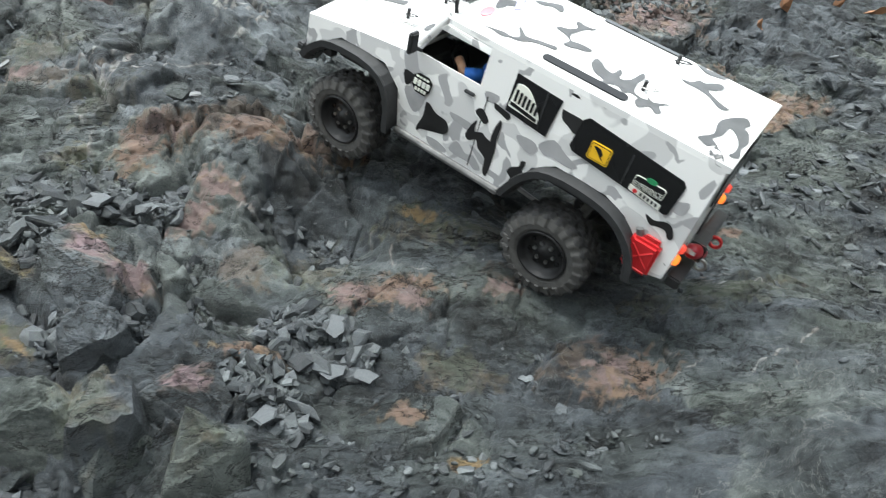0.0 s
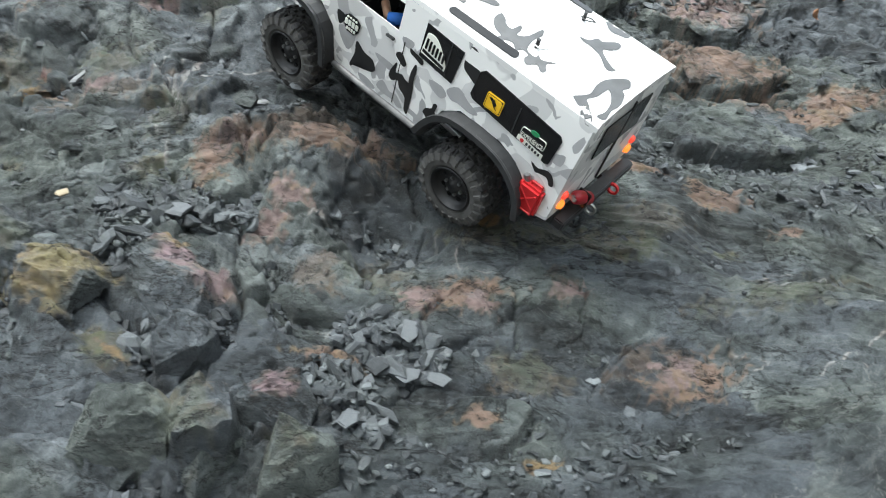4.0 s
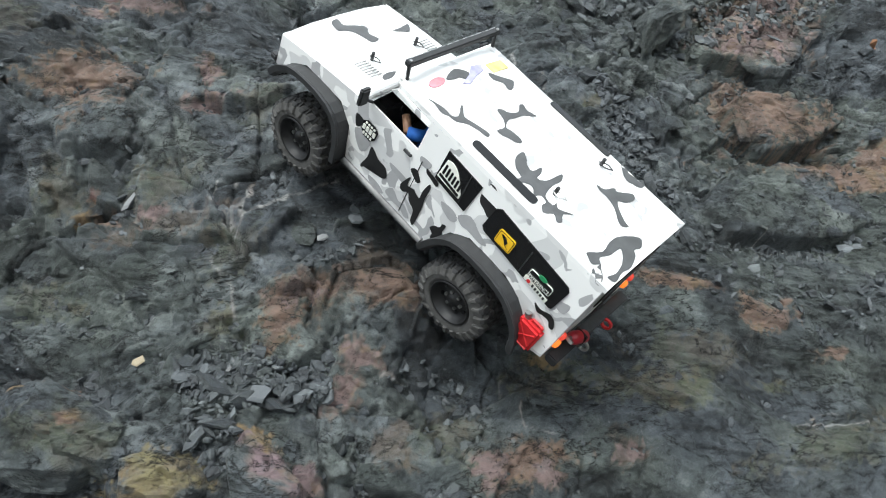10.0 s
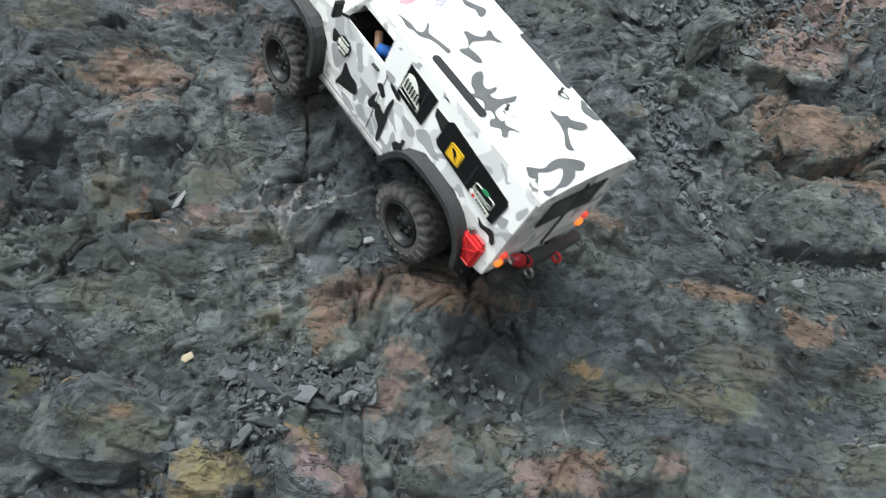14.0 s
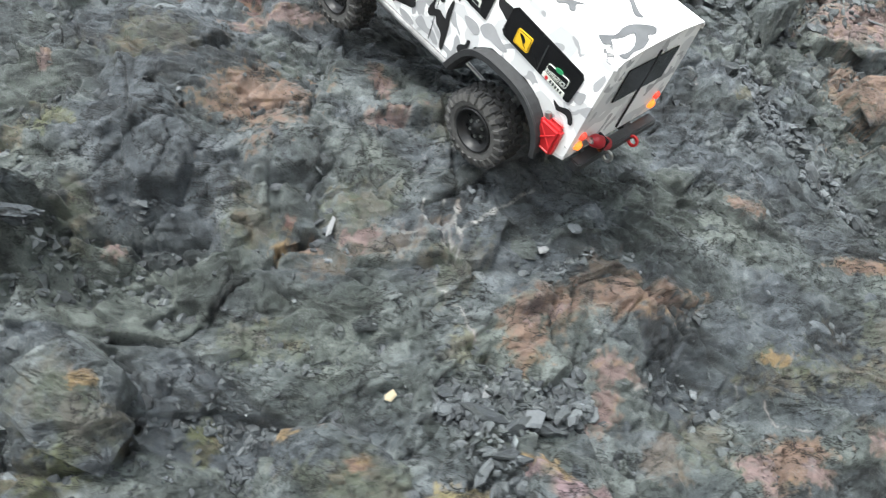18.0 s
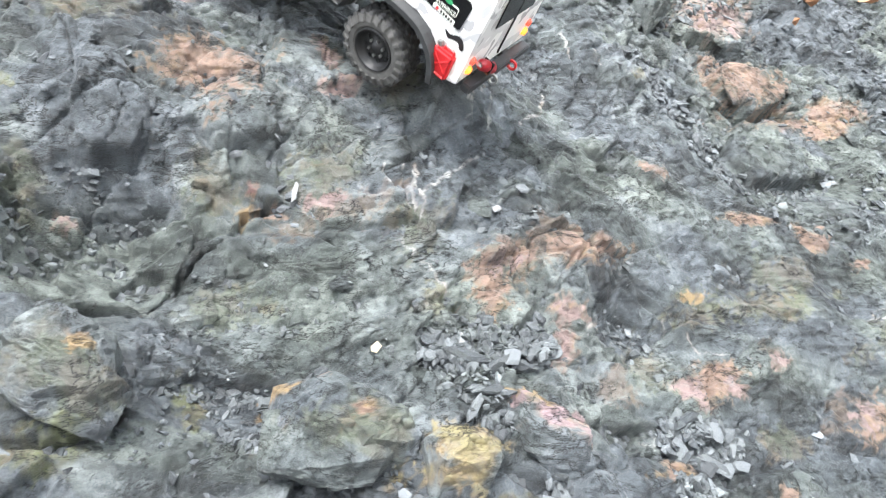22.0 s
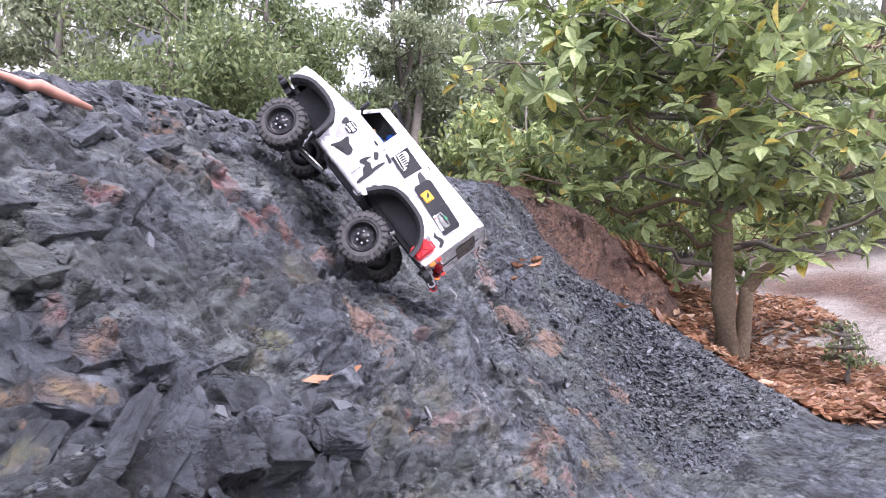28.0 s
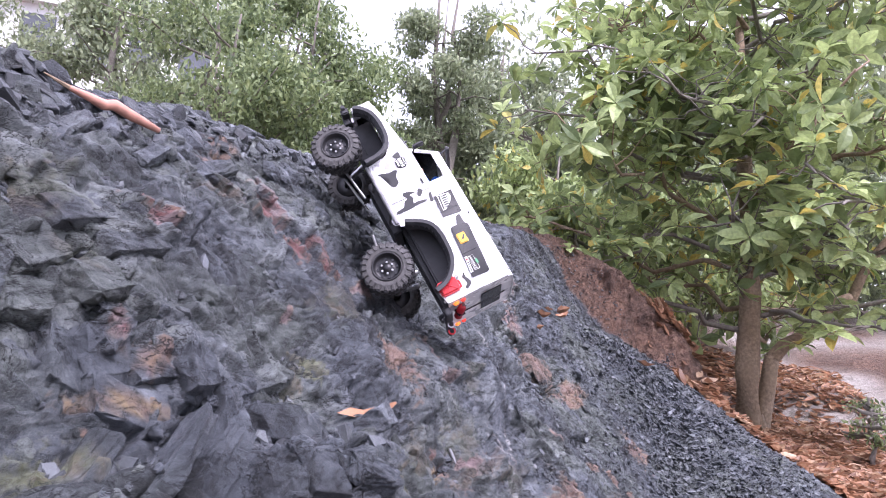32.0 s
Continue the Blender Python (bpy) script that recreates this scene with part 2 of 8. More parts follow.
    def fissure(scale, w, wide, many):
        line = s.maths("ABSOLUTE", s.maths("SUBTRACT", s.noise(scale, 7, 0.68, 0.9, (0.8, 0.8, 1.7), w), 0.5))
        where = s.ramp(s.noise(scale * 0.9, 2, 0.5, 0.0, None, w + 20), (many, 0.0), (many + 0.07, 1.0))
        return s.maths("MULTIPLY", s.ramp(line, (0.0, 1.0), (wide, 0.8), (wide * 2.2, 0.0)), where)
    crack = s.maths("MAXIMUM", fissure(7, 31.0, 0.0036, 0.42), s.maths("MAXIMUM", s.maths("MULTIPLY", fissure(17, 32.0, 0.0044, 0.47), 0.9), s.maths("MULTIPLY", fissure(40, 33.0, 0.0052, 0.52), 0.8)))
    vein = s.ramp(s.noise(7.5, 5, 0.7, 2.5, None, 5.0), (0.490, 0.0), (0.4985, 1.0), (0.5015, 1.0), (0.510, 0.0))
    here = s.ramp(s.noise(4.0, 2, 0.5, 0.0, None, 19.0), (0.56, 0.0), (0.66, 0.28))
    base = s.mix(s.maths("MULTIPLY", vein, here), base, (0.50, 0.50, 0.47))
    thread = s.maths("MAXIMUM", fissure(13, 51.0, 0.0016, 0.53), fissure(34, 52.0, 0.0024, 0.56))
    base = s.mix(s.maths("MULTIPLY", thread, 0.42), base, (0.36, 0.38, 0.38))
    base = s.mix(s.maths("MINIMUM", crack, 0.85), base, (0.012, 0.013, 0.014))
    dirt = s.ramp(mid, (0.3, (0.045, 0.025, 0.018)), (0.5, (0.14, 0.078, 0.050)), (0.7, (0.29, 0.18, 0.12)))
    dirt = s.mix(s.ramp(broad, (0.40, 0.0), (0.60, 0.85)), dirt, s.ramp(mid, (0.3, (0.045, 0.028, 0.020)), (0.7, (0.16, 0.095, 0.065))))
    sand = s.ramp(mid, (0.3, (0.27, 0.245, 0.21)), (0.7, (0.48, 0.44, 0.395)))
    base = s.mix(cover.outputs[0], base, s.mix(cover.outputs[1], dirt, sand))
    # relief: steps from piece to piece, open joints, grain
    step = s.maths("ADD", s.maths("MULTIPLY", tone_b.outputs[1], 0.06), s.maths("MULTIPLY", tone.outputs[1], 0.05))
    grain = s.maths("ADD", s.maths("MULTIPLY", mid, 0.85), s.maths("ADD", s.maths("ADD", s.maths("MULTIPLY", fine, 0.42), s.maths("MULTIPLY", hack, 0.75)), s.maths("MULTIPLY", streak, 0.28)))
    grain = s.maths("ADD", grain, s.maths("MULTIPLY", cloud, 0.22))
    grain = s.maths("ADD", grain, s.maths("MULTIPLY", planes, 24.0))
    s.bump(s.maths("SUBTRACT", s.maths("ADD", step, grain), s.maths("MULTIPLY", crack, 0.8)), 1.0, 0.012)
    wet = s.ramp(mid, (0.3, 0.42), (0.7, 0.64))
    return s.done(base, s.mix(cover.outputs[0], wet, (0.9, 0.9, 0.9)))


ROCK = rock_material("slate_rock")
STONE = rock_material("loose_slate_stone", "one")
CHIPS = rock_material("slate_chips", "many")


def leaf_material(name, low, high, odd, share=0.06):
    s = Shade(name, 0.42, 0.0, 0.4)
    r = s.island()
    c = s.ramp(r, (0.0, low), (0.55, high), (1.0 - share - 0.01, tuple(v * 1.25 for v in high)), (1.0 - share, odd))
    c = s.mix(s.ramp(s.noise(45, 3), (0.35, 0.4), (0.65, 0.0)), c, tuple(v * 0.6 for v in low))
    thin = s.nodes.new("ShaderNodeBsdfTranslucent")
    s.put(c, thin.inputs[0])
    blend = s.nodes.new("ShaderNodeMixShader")
    blend.inputs[0].default_value = 0.38
    s.links.new(s.bsdf.outputs[0], blend.inputs[1])
    s.links.new(thin.outputs[0], blend.inputs[2])
    s.links.new(blend.outputs[0], s.nodes["Material Output"].inputs[0])
    return s.done(c)


BROADLEAF = leaf_material("broad_green_leaf", (0.12, 0.172, 0.070), (0.41, 0.50, 0.205), (0.62, 0.50, 0.12), 0.05)
FINE_LEAF = leaf_material("small_green_leaf", (0.105, 0.150, 0.072), (0.26, 0.325, 0.145), (0.34, 0.40, 0.17), 0.08)
# paler, greyer green for the farther trees: haze put into the leaf colour
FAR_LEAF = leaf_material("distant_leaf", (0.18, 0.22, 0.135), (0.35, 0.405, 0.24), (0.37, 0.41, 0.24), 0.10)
DRY_LEAF = leaf_material("dry_fallen_leaf", (0.15, 0.078, 0.048), (0.42, 0.23, 0.13), (0.60, 0.42, 0.27), 0.18)
BARK = worn("brown_bark", (0.25, 0.185, 0.120), 0.85, scale=45, vary=0.5, relief=0.7, dist=0.006)
GREY_BARK = worn("grey_bark", (0.20, 0.18, 0.15), 0.85, scale=40, vary=0.45, relief=0.6, dist=0.006)
PLASTER = worn("white_plaster", (0.72, 0.72, 0.70), 0.8, scale=4, vary=0.12)
DARK_GLASS = worn("dark_window_glass", (0.10, 0.11, 0.12), 0.2, scale=3)
PEELED = worn("peeled_pink_wood", (0.48, 0.24, 0.17), 0.6, scale=60, vary=0.35)
# ---- meshes ----
def mesh_object(name, verts, faces, material, parent=None, smooth=False):
    me = bpy.data.meshes.new(name)
    me.from_pydata(verts, [], faces)
    me.materials.append(material)
    if smooth:
        me.polygons.foreach_set("use_smooth", [True] * len(me.polygons))
    me.update()
    ob = new(name, me)
    ob.parent = parent
    return ob


def part(name, bm, material, parent, label="", smooth=False):
    """Links a bmesh as one mesh object under a thing or a part."""
    me = bpy.data.meshes.new(name)
    if smooth:
        for f in bm.faces:
            f.smooth = True
    bm.normal_update()
    bm.to_mesh(me)
    bm.free()
    for m in material if isinstance(material, (list, tuple)) else [material]:
        me.materials.append(m)
    ob = new(name, me)
    ob.parent = parent
    return tagged(ob, label) if label else ob


# ---- the bank: a rock slope of about 51 degrees, flat at its foot and on its crest ----
ORIGIN, ALONG = Vector((-0.3, 0.765, 0.5)), Vector((0.96, 0.281, 0.0))
OUT = Vector((0.281, -0.96, 0.0))
RNG = np.random.RandomState(7)
TABLE = RNG.rand(4096, 4)


def smooth_noise(x, y, seed):
    """Smooth value noise, -1 to 1."""
    xi, yi = np.floor(x).astype(int), np.floor(y).astype(int)
    fx, fy = x - xi, y - yi
    fx, fy = fx * fx * (3 - 2 * fx), fy * fy * (3 - 2 * fy)
    def at(i, j):
        return TABLE[(i * 73 + j * 1237 + seed * 311) % 4096, 0]
    a = at(xi, yi) * (1 - fx) + at(xi + 1, yi) * fx
    b = at(xi, yi + 1) * (1 - fx) + at(xi + 1, yi + 1) * fx
    return 2 * (a * (1 - fy) + b * fy) - 1


def facets(x, y, seed, step=0.5, tilt=0.8):
    """Broken-rock relief in units of a cell: each cell is a tilted flat of its own height. Also the distance to the joint."""
    xi, yi = np.floor(x).astype(int), np.floor(y).astype(int)
    near, second = np.full(x.shape, 9.0), np.full(x.shape, 9.0)
    height, mark = np.zeros(x.shape), np.zeros(x.shape)
    for i in (-1, 0, 1):
        for j in (-1, 0, 1):
            r = TABLE[((xi + i) * 127 + (yi + j) * 2011 + seed * 577) % 4096]
            dx, dy = x - (xi + i + r[..., 0]), y - (yi + j + r[..., 1])
            d = dx * dx + dy * dy
            h = (r[..., 2] - 0.5) * step + ((r[..., 3] - 0.5) * dx + ((r[..., 2] * 7.3) % 1 - 0.5) * dy) * 2 * tilt
            closer = d < near
            second = np.where(closer, near, np.minimum(second, d))
            height, near = np.where(closer, h, height), np.where(closer, d, near)
            mark = np.where(closer, r[..., 3], mark)
    return height, np.sqrt(second) - np.sqrt(near), mark


def scarps(s, q, turn, length, seed, ragged=0.5):
    """A saw profile, 0 to 1: beds that rise gently and break off in ragged little scarps."""
    f = (s * np.cos(turn) + q * np.sin(turn)) / length
    f = f + ragged * smooth_noise(s * 0.55 / length, q * 0.55 / length, seed) + 0.35 * ragged * smooth_noise(s * 1.7 / length, q * 1.7 / length, seed + 1)
    f = f - np.floor(f)
    drop = min(0.005 / length, 0.42)
    return np.where(f < 1 - drop, f / (1 - drop), (1 - f) / drop)


# swellings and hollows: along, up the slope, radius, height
SWELLS = [
    (-0.36, 0.25, 0.13, -0.085), (0.09, 0.23, 0.075, 0.05), (0.03, -0.16, 0.10, 0.03), (0.02, 0.54, 0.09, 0.055),
    (0.95, 0.67, 0.22, -0.05), (-0.45, 0.08, 0.10, -0.04), (0.08, 0.0, 0.06, -0.04), (0.77, 0.33, 0.18, -0.03),
    (-0.20, 1.12, 0.13, 0.04), (-0.09, 0.03, 0.07, 0.03), (-0.60, 0.66, 0.12, -0.03), (-0.52, 0.42, 0.10, -0.05),
    (0.30, 0.62, 0.12, -0.03), (0.72, 0.90, 0.10, 0.02), (-0.16, 0.60, 0.10, 0.02), (0.05, 0.80, 0.10, -0.04),
]



def swell(a, b, r, k):
    """One more swelling or hollow of the bank."""
    SWELLS.append((a, b, r, k))


swell(-0.41, 0.28, 0.28, -0.045)
swell(0.91, 0.56, 0.28, -0.045)
swell(-0.48, 0.69, 0.14, 0.045)
swell(-0.50, 0.46, 0.10, -0.034)
swell(0.44, 0.66, 0.14, 0.034)
swell(1.09, 0.93, 0.20, -0.032)
swell(0.17, 0.11, 0.07, -0.033)
swell(0.65, 0.06, 0.07, -0.030)
swell(-0.28, 0.58, 0.07, 0.028)
swell(0.01, 0.30, 0.10, 0.023)
swell(0.34, -0.01, 0.10, 0.023)
swell(-0.62, 0.33, 0.07, 0.023)
swell(-0.15, 0.29, 0.07, -0.018)
swell(-0.29, 0.44, 0.07, -0.016)
swell(-0.29, 0.28, 0.10, 0.016)
swell(-0.00, 0.48, 0.07, -0.021)
swell(0.73, 0.88, 0.14, -0.019)
swell(0.47, 0.12, 0.07, -0.019)
swell(0.80, 0.39, 0.14, -0.018)
swell(0.83, 0.71, 0.07, 0.017)
swell(-0.10, 0.39, 0.07, 0.014)
swell(-0.48, 0.69, 0.20, 0.011)
swell(-0.32, 0.07, 0.07, -0.017)
swell(-0.44, 0.44, 0.10, -0.014)
swell(0.17, 0.11, 0.10, -0.011)
swell(0.47, 0.34, 0.07, -0.011)
swell(-0.66, 0.93, 0.07, -0.011)
swell(-0.12, 0.66, 0.07, 0.010)
swell(0.63, 0.22, 0.10, 0.008)
swell(-0.34, 0.24, 0.07, 0.010)

BOSSES = []
TONES = []


def boss(a, b, lw, lh, turn, height):
    """An angular block that stands out of the bank."""
    BOSSES.append((a, b, lw, lh, turn, height))


boss(-0.102, -0.18, 0.051, 0.033, -9, 0.045)
boss(-0.03, -0.206, 0.034, 0.042, -8, 0.05)
boss(0.055, -0.241, 0.035, 0.023, -5, 0.04)
boss(-0.057, -0.082, 0.037, 0.036, 7, 0.04)
boss(-0.309, 0.098, 0.087, 0.047, -35, 0.045)
boss(-0.568, 0.259, 0.059, 0.039, -46, 0.045)
boss(-0.465, 0.577, 0.050, 0.040, -16, 0.022)
boss(-0.297, 0.545, 0.069, 0.042, -18, 0.022)
boss(-0.651, 0.524, 0.050, 0.019, -20, 0.035)
boss(-0.077, 0.011, 0.072, 0.044, -53, 0.035)
boss(-0.045, 0.205, 0.062, 0.050, 70, 0.024)
boss(0.072, 0.225, 0.075, 0.060, -30, 0.024)
boss(0.055, 0.150, 0.050, 0.030, -20, 0.022)
boss(0.209, -0.035, 0.068, 0.041, 24, 0.022)
boss(0.029, -0.161, 0.042, 0.031, -13, 0.03)
boss(0.080, -0.116, 0.050, 0.023, -3, 0.02)
boss(-0.036, -0.188, 0.047, 0.038, -58, 0.035)
boss(0.480, -0.142, 0.090, 0.049, 5, 0.02)
boss(0.238, -0.196, 0.044, 0.035, 5, 0.025)
boss(0.085, 0.028, 0.058, 0.057, 51, 0.02)
boss(0.733, 0.830, 0.066, 0.043, 27, 0.035)
boss(0.937, 0.574, 0.146, 0.082, 7, 0.025)
boss(0.860, 0.391, 0.165, 0.072, -2, 0.022)
boss(0.961, 0.797, 0.154, 0.083, 15, 0.02)
boss(-0.203, 0.020, 0.058, 0.042, -13, 0.03)
boss(-0.283, 0.085, 0.050, 0.037, -23, 0.03)
boss(-0.329, 0.080, 0.079, 0.048, -17, 0.03)
boss(-0.577, 0.227, 0.064, 0.044, -37, 0.035)
boss(-0.308, 0.565, 0.081, 0.040, -1, 0.02)
boss(-0.367, 0.166, 0.029, 0.026, -9, 0.022)
boss(0.216, -0.023, 0.081, 0.047, -2, 0.02)


def blocks(s, q):
    """Relief of the blocks: several flat faces each, steep on the downhill side, with a dark gap round the foot."""
    h = np.zeros(s.shape)
    gap = np.zeros(s.shape)
    for n, (a, b, lw, lh, turn, height) in enumerate(BOSSES):
        share = 0.35 if height > 0.025 else 0.75
        i0, i1 = np.searchsorted(SG, (a - 2.0 * lw, a + 2.0 * lw))
        j0, j1 = np.searchsorted(QG, (b - 2.0 * lw, b + 2.0 * lw))
        at = (slice(i0, i1), slice(j0, j1))
        x, y = s[at] - a, q[at] - b
        c, d = math.cos(radians(turn)), math.sin(radians(turn))
        u, v = (x * c + y * d) / lw, (y * c - x * d) / lh
        r = TABLE[(n * 53) % 4096]
        top = height * (1.0 + 0.30 * (u * (r[0] - 0.5) + v * (r[1] - 0.5)))
        top = np.minimum(top, height * (1.25 - 0.9 * (u * math.cos(6.28 * r[2]) + v * math.sin(6.28 * r[2]))))
        far = np.full(u.shape, -9.0)
        for k in range(7):
            w = 2 * math.pi * (k + 0.8 * TABLE[(n * 31 + k * 7) % 4096, 0]) / 7
            out = (u * math.cos(w) + v * math.sin(w)) / (0.86 + 0.3 * TABLE[(n * 17 + k * 5) % 4096, 1])
            low = math.sin(w + radians(turn)) < -0.2
            steep = 9.0 if low else 1.3 + 4.5 * TABLE[(n * 41 + k * 3) % 4096, 2]
            top = np.minimum(top, height * (1.0 - out) * steep)
            far = np.maximum(far, out)
        h[at] = np.maximum(h[at], top * share)
        gap[at] = np.maximum(gap[at], np.exp(-((far - 1.08) / 0.09) ** 2) * min(0.45 * height, 0.016) * (0.35 + 0.65 * (y < 0)))
    return np.maximum(h, 0) - gap * (h <= 0)


def relief(s, q):
    """Height of the rock above the even slope."""
    ws = s + 0.030 * smooth_noise(s * 6, q * 6, 1) + 0.0040 * smooth_noise(s * 27, q * 27, 2)
    wq = q + 0.030 * smooth_noise(s * 6, q * 6, 3) + 0.0040 * smooth_noise(s * 27, q * 27, 4)
    h = np.zeros(s.shape)
    for a, b, r, k in SWELLS:
        h += k * np.exp(-(((s - a) ** 2 + (q - b) ** 2) / r**2) ** 1.4)
    # a stepped ledge of blocks where the bank juts out
    ledge = 1 / (1 + np.exp((ws + 0.66) / 0.008)) * (1 / (1 + np.exp((wq - 0.50) / 0.008)))
    h += 0.075 * ledge
    # its front breaks along level beds and upright joints
    beds = (q + 0.010 * smooth_noise(s * 9, q * 9, 85)) / 0.055
    joints = (s + 0.014 * smooth_noise(s * 8, q * 14, 86)) / 0.085 + 0.37 * np.floor(beds)
    bank_q, bank_s = np.abs(beds - np.floor(beds) - 0.5), np.abs(joints - np.floor(joints) - 0.5)
    h += ledge * (0.016 * TABLE[(np.floor(beds).astype(int) * 61 + np.floor(joints).astype(int) * 17) % 4096, 2] - 0.014 * np.exp(-(((0.5 - bank_q) / 0.05) ** 2)) - 0.014 * np.exp(-(((0.5 - bank_s) / 0.04) ** 2)))
    # bedding: the right-hand flank is smoother and streaked along the dip
    calm = 1 / (1 + np.exp(-(s - 0.28 - 0.5 * (q - 0.1)) / 0.06)) * (1 / (1 + np.exp((q - 0.42) / 0.05)))
    calm = np.maximum(calm, 1 / (1 + np.exp(-(s - 1.5) / 0.1)))
    rough = (1 - 0.72 * calm) * (1 - 0.38 * np.exp(-(((s + 0.32) / 0.30) ** 2 + ((q - 0.46) / 0.20) ** 2)))
    a = 0.55
    u, v = ws * math.cos(a) - wq * math.sin(a), ws * math.sin(a) + wq * math.cos(a)
    big, jb, kb = facets(u / 0.19, v / 0.13, 1, 0.35, 0.55)
    slab, js, ks = facets(u / 0.30 + 3, v / 0.07, 5, 0.45, 0.4)
    mid, jm, km = facets(u / 0.085 + 9, v / 0.055, 2, 0.40, 0.75)
    low, jl, kl = facets(ws / 0.034 + 2.0 * kb, wq / 0.024 + 5 * kb, 3, 0.45, 0.85)
    h += rough * (0.036 * big + 0.028 * mid + 0.019 * slab) + 0.0078 * low * (0.25 + 0.75 * rough)
    split = np.clip(0.25 + 1.6 * smooth_noise(s * 7, q * 7, 15) + 0.7 * smooth_noise(s * 19, q * 19, 16), 0, 1)
    h -= rough * split * (0.020 * np.exp(-(js / 0.022) ** 2) * (ks > 0.5) + 0.022 * np.exp(-(jb / 0.018) ** 2) + 0.013 * np.exp(-(jm / 0.030) ** 2) * (km > 0.45))
    # hackly skin: sharp little ridges at three sizes
    chip, jc, kc = facets(u / 0.021 + 5 * km, v / 0.013, 21, 0.5, 0.9)
    h += 0.0046 * chip * (0.35 + 0.65 * rough)
    for size, high, seed in ((38, 0.0018, 17), (90, 0.0009, 18), (190, 0.0005, 19)):
        h += high * (0.35 + 0.65 * rough) * (0.5 - np.abs(smooth_noise(u * size * 0.6 + 3, v * size, seed)))
    # layers that break off: their run changes from block to block
    TONES[:] = [0.34 * kb + 0.36 * km + 0.30 * kl - 0.20 * calm - 0.38 * ledge, kb * 0.6 + ks * 0.4]
    run = 1.9 + 2.4 * (kb - 0.5) + 1.2 * (km - 0.5)
    broken = 0.25 + 0.75 * rough
    h += broken * (0.015 * scarps(ws, wq, run, 0.090, 50) * (0.3 + kb) + 0.0050 * scarps(ws, wq, run + 2.2 * (km - 0.5), 0.030, 53) * (0.3 + 1.2 * km) + 0.0012 * scarps(ws, wq, run + 3.0 * (kl - 0.5), 0.0125, 56) * (0.3 + 1.3 * kl))
    c, d = s * 0.94 - q * 0.34, q * 0.94 + s * 0.34
    d = d + 0.010 * smooth_noise(c * 7, d * 9, 6) + 0.003 * smooth_noise(c * 22, d * 40, 7)
    bed = d / 0.034 + 1.0 * smooth_noise(c * 5, d * 22, 8)
    thin = d / 0.0105 + 1.3 * smooth_noise(c * 11, d * 45, 10)
    h += calm * (0.013 * (1 - bed + np.floor(bed)) * (0.5 + 0.5 * smooth_noise(c * 8, d * 14, 11)) + 0.0025 * (1 - thin + np.floor(thin)) + 0.012 * smooth_noise(c * 4, d * 13, 13))
    h += 0.018 * smooth_noise(s * 3.1, q * 3.1, 8) + 0.03 * smooth_noise(s * 0.9, q * 0.9, 9)
    own = blocks(ws, wq)
    face, jf, kf = facets(ws / 0.040 + 4, wq / 0.032, 9, 0.15, 0.8)
    own = np.where(own > 0.004, own + 0.007 * face - 0.004 * np.exp(-(jf / 0.04) ** 2) * (kf > 0.6), own)
    return np.where(own > 0.004, h * 0.5 + own, h + own)


def slope_angle(s, q):
    """Steepness of the even slope, in radians."""
    foot = -0.30 + 0.22 / (1 + np.exp(-(s - 0.55) / 0.12)) + 0.12 / (1 + np.exp((s + 0.7) / 0.1))
    crest = 1.20 + 0.18 / (1 + np.exp(-(s + 0.45) / 0.15)) + 0.16 / (1 + np.exp(-(s - 1.2) / 0.3)) - 0.85 * np.clip(s - 4.2, 0, 3.2)
    rise = 1 / (1 + np.exp(-(q - foot) / 0.07))
    flat = 1 / (1 + np.exp(-(q - crest) / 0.05))
    return radians(50.9) * rise * (1 - flat) + radians(3) * flat + radians(2.0) * (1 - rise) * (q > -6)


def joined(*runs):
    """Rows of steps end to end: (from, to, step)."""
    return np.concatenate([np.arange(lo, hi - step * 0.3, step) for lo, hi, step in runs])


def widening(start, end, step, grow):
    out = []
    while abs((out[-1] if out else start) - start) < abs(end - start):
        step *= grow
        out.append((out[-1] if out else start) + math.copysign(step, end - start))
    return np.array(out)


SG = joined((-1.6, -1.2, 0.006), (-1.2, 1.22, 0.0028), (1.22, 1.95, 0.0045), (1.95, 3.5, 0.013))
SG = np.concatenate([widening(SG[0], -70, 0.006, 1.08)[::-1], SG, widening(SG[-1], 90, 0.013, 1.07)])
QG = joined((-0.9, -0.36, 0.010), (-0.36, 1.14, 0.0028), (1.14, 1.7, 0.007))
QG = np.concatenate([widening(QG[0], -70, 0.010, 1.07)[::-1], QG, widening(QG[-1], 90, 0.007, 1.08)])


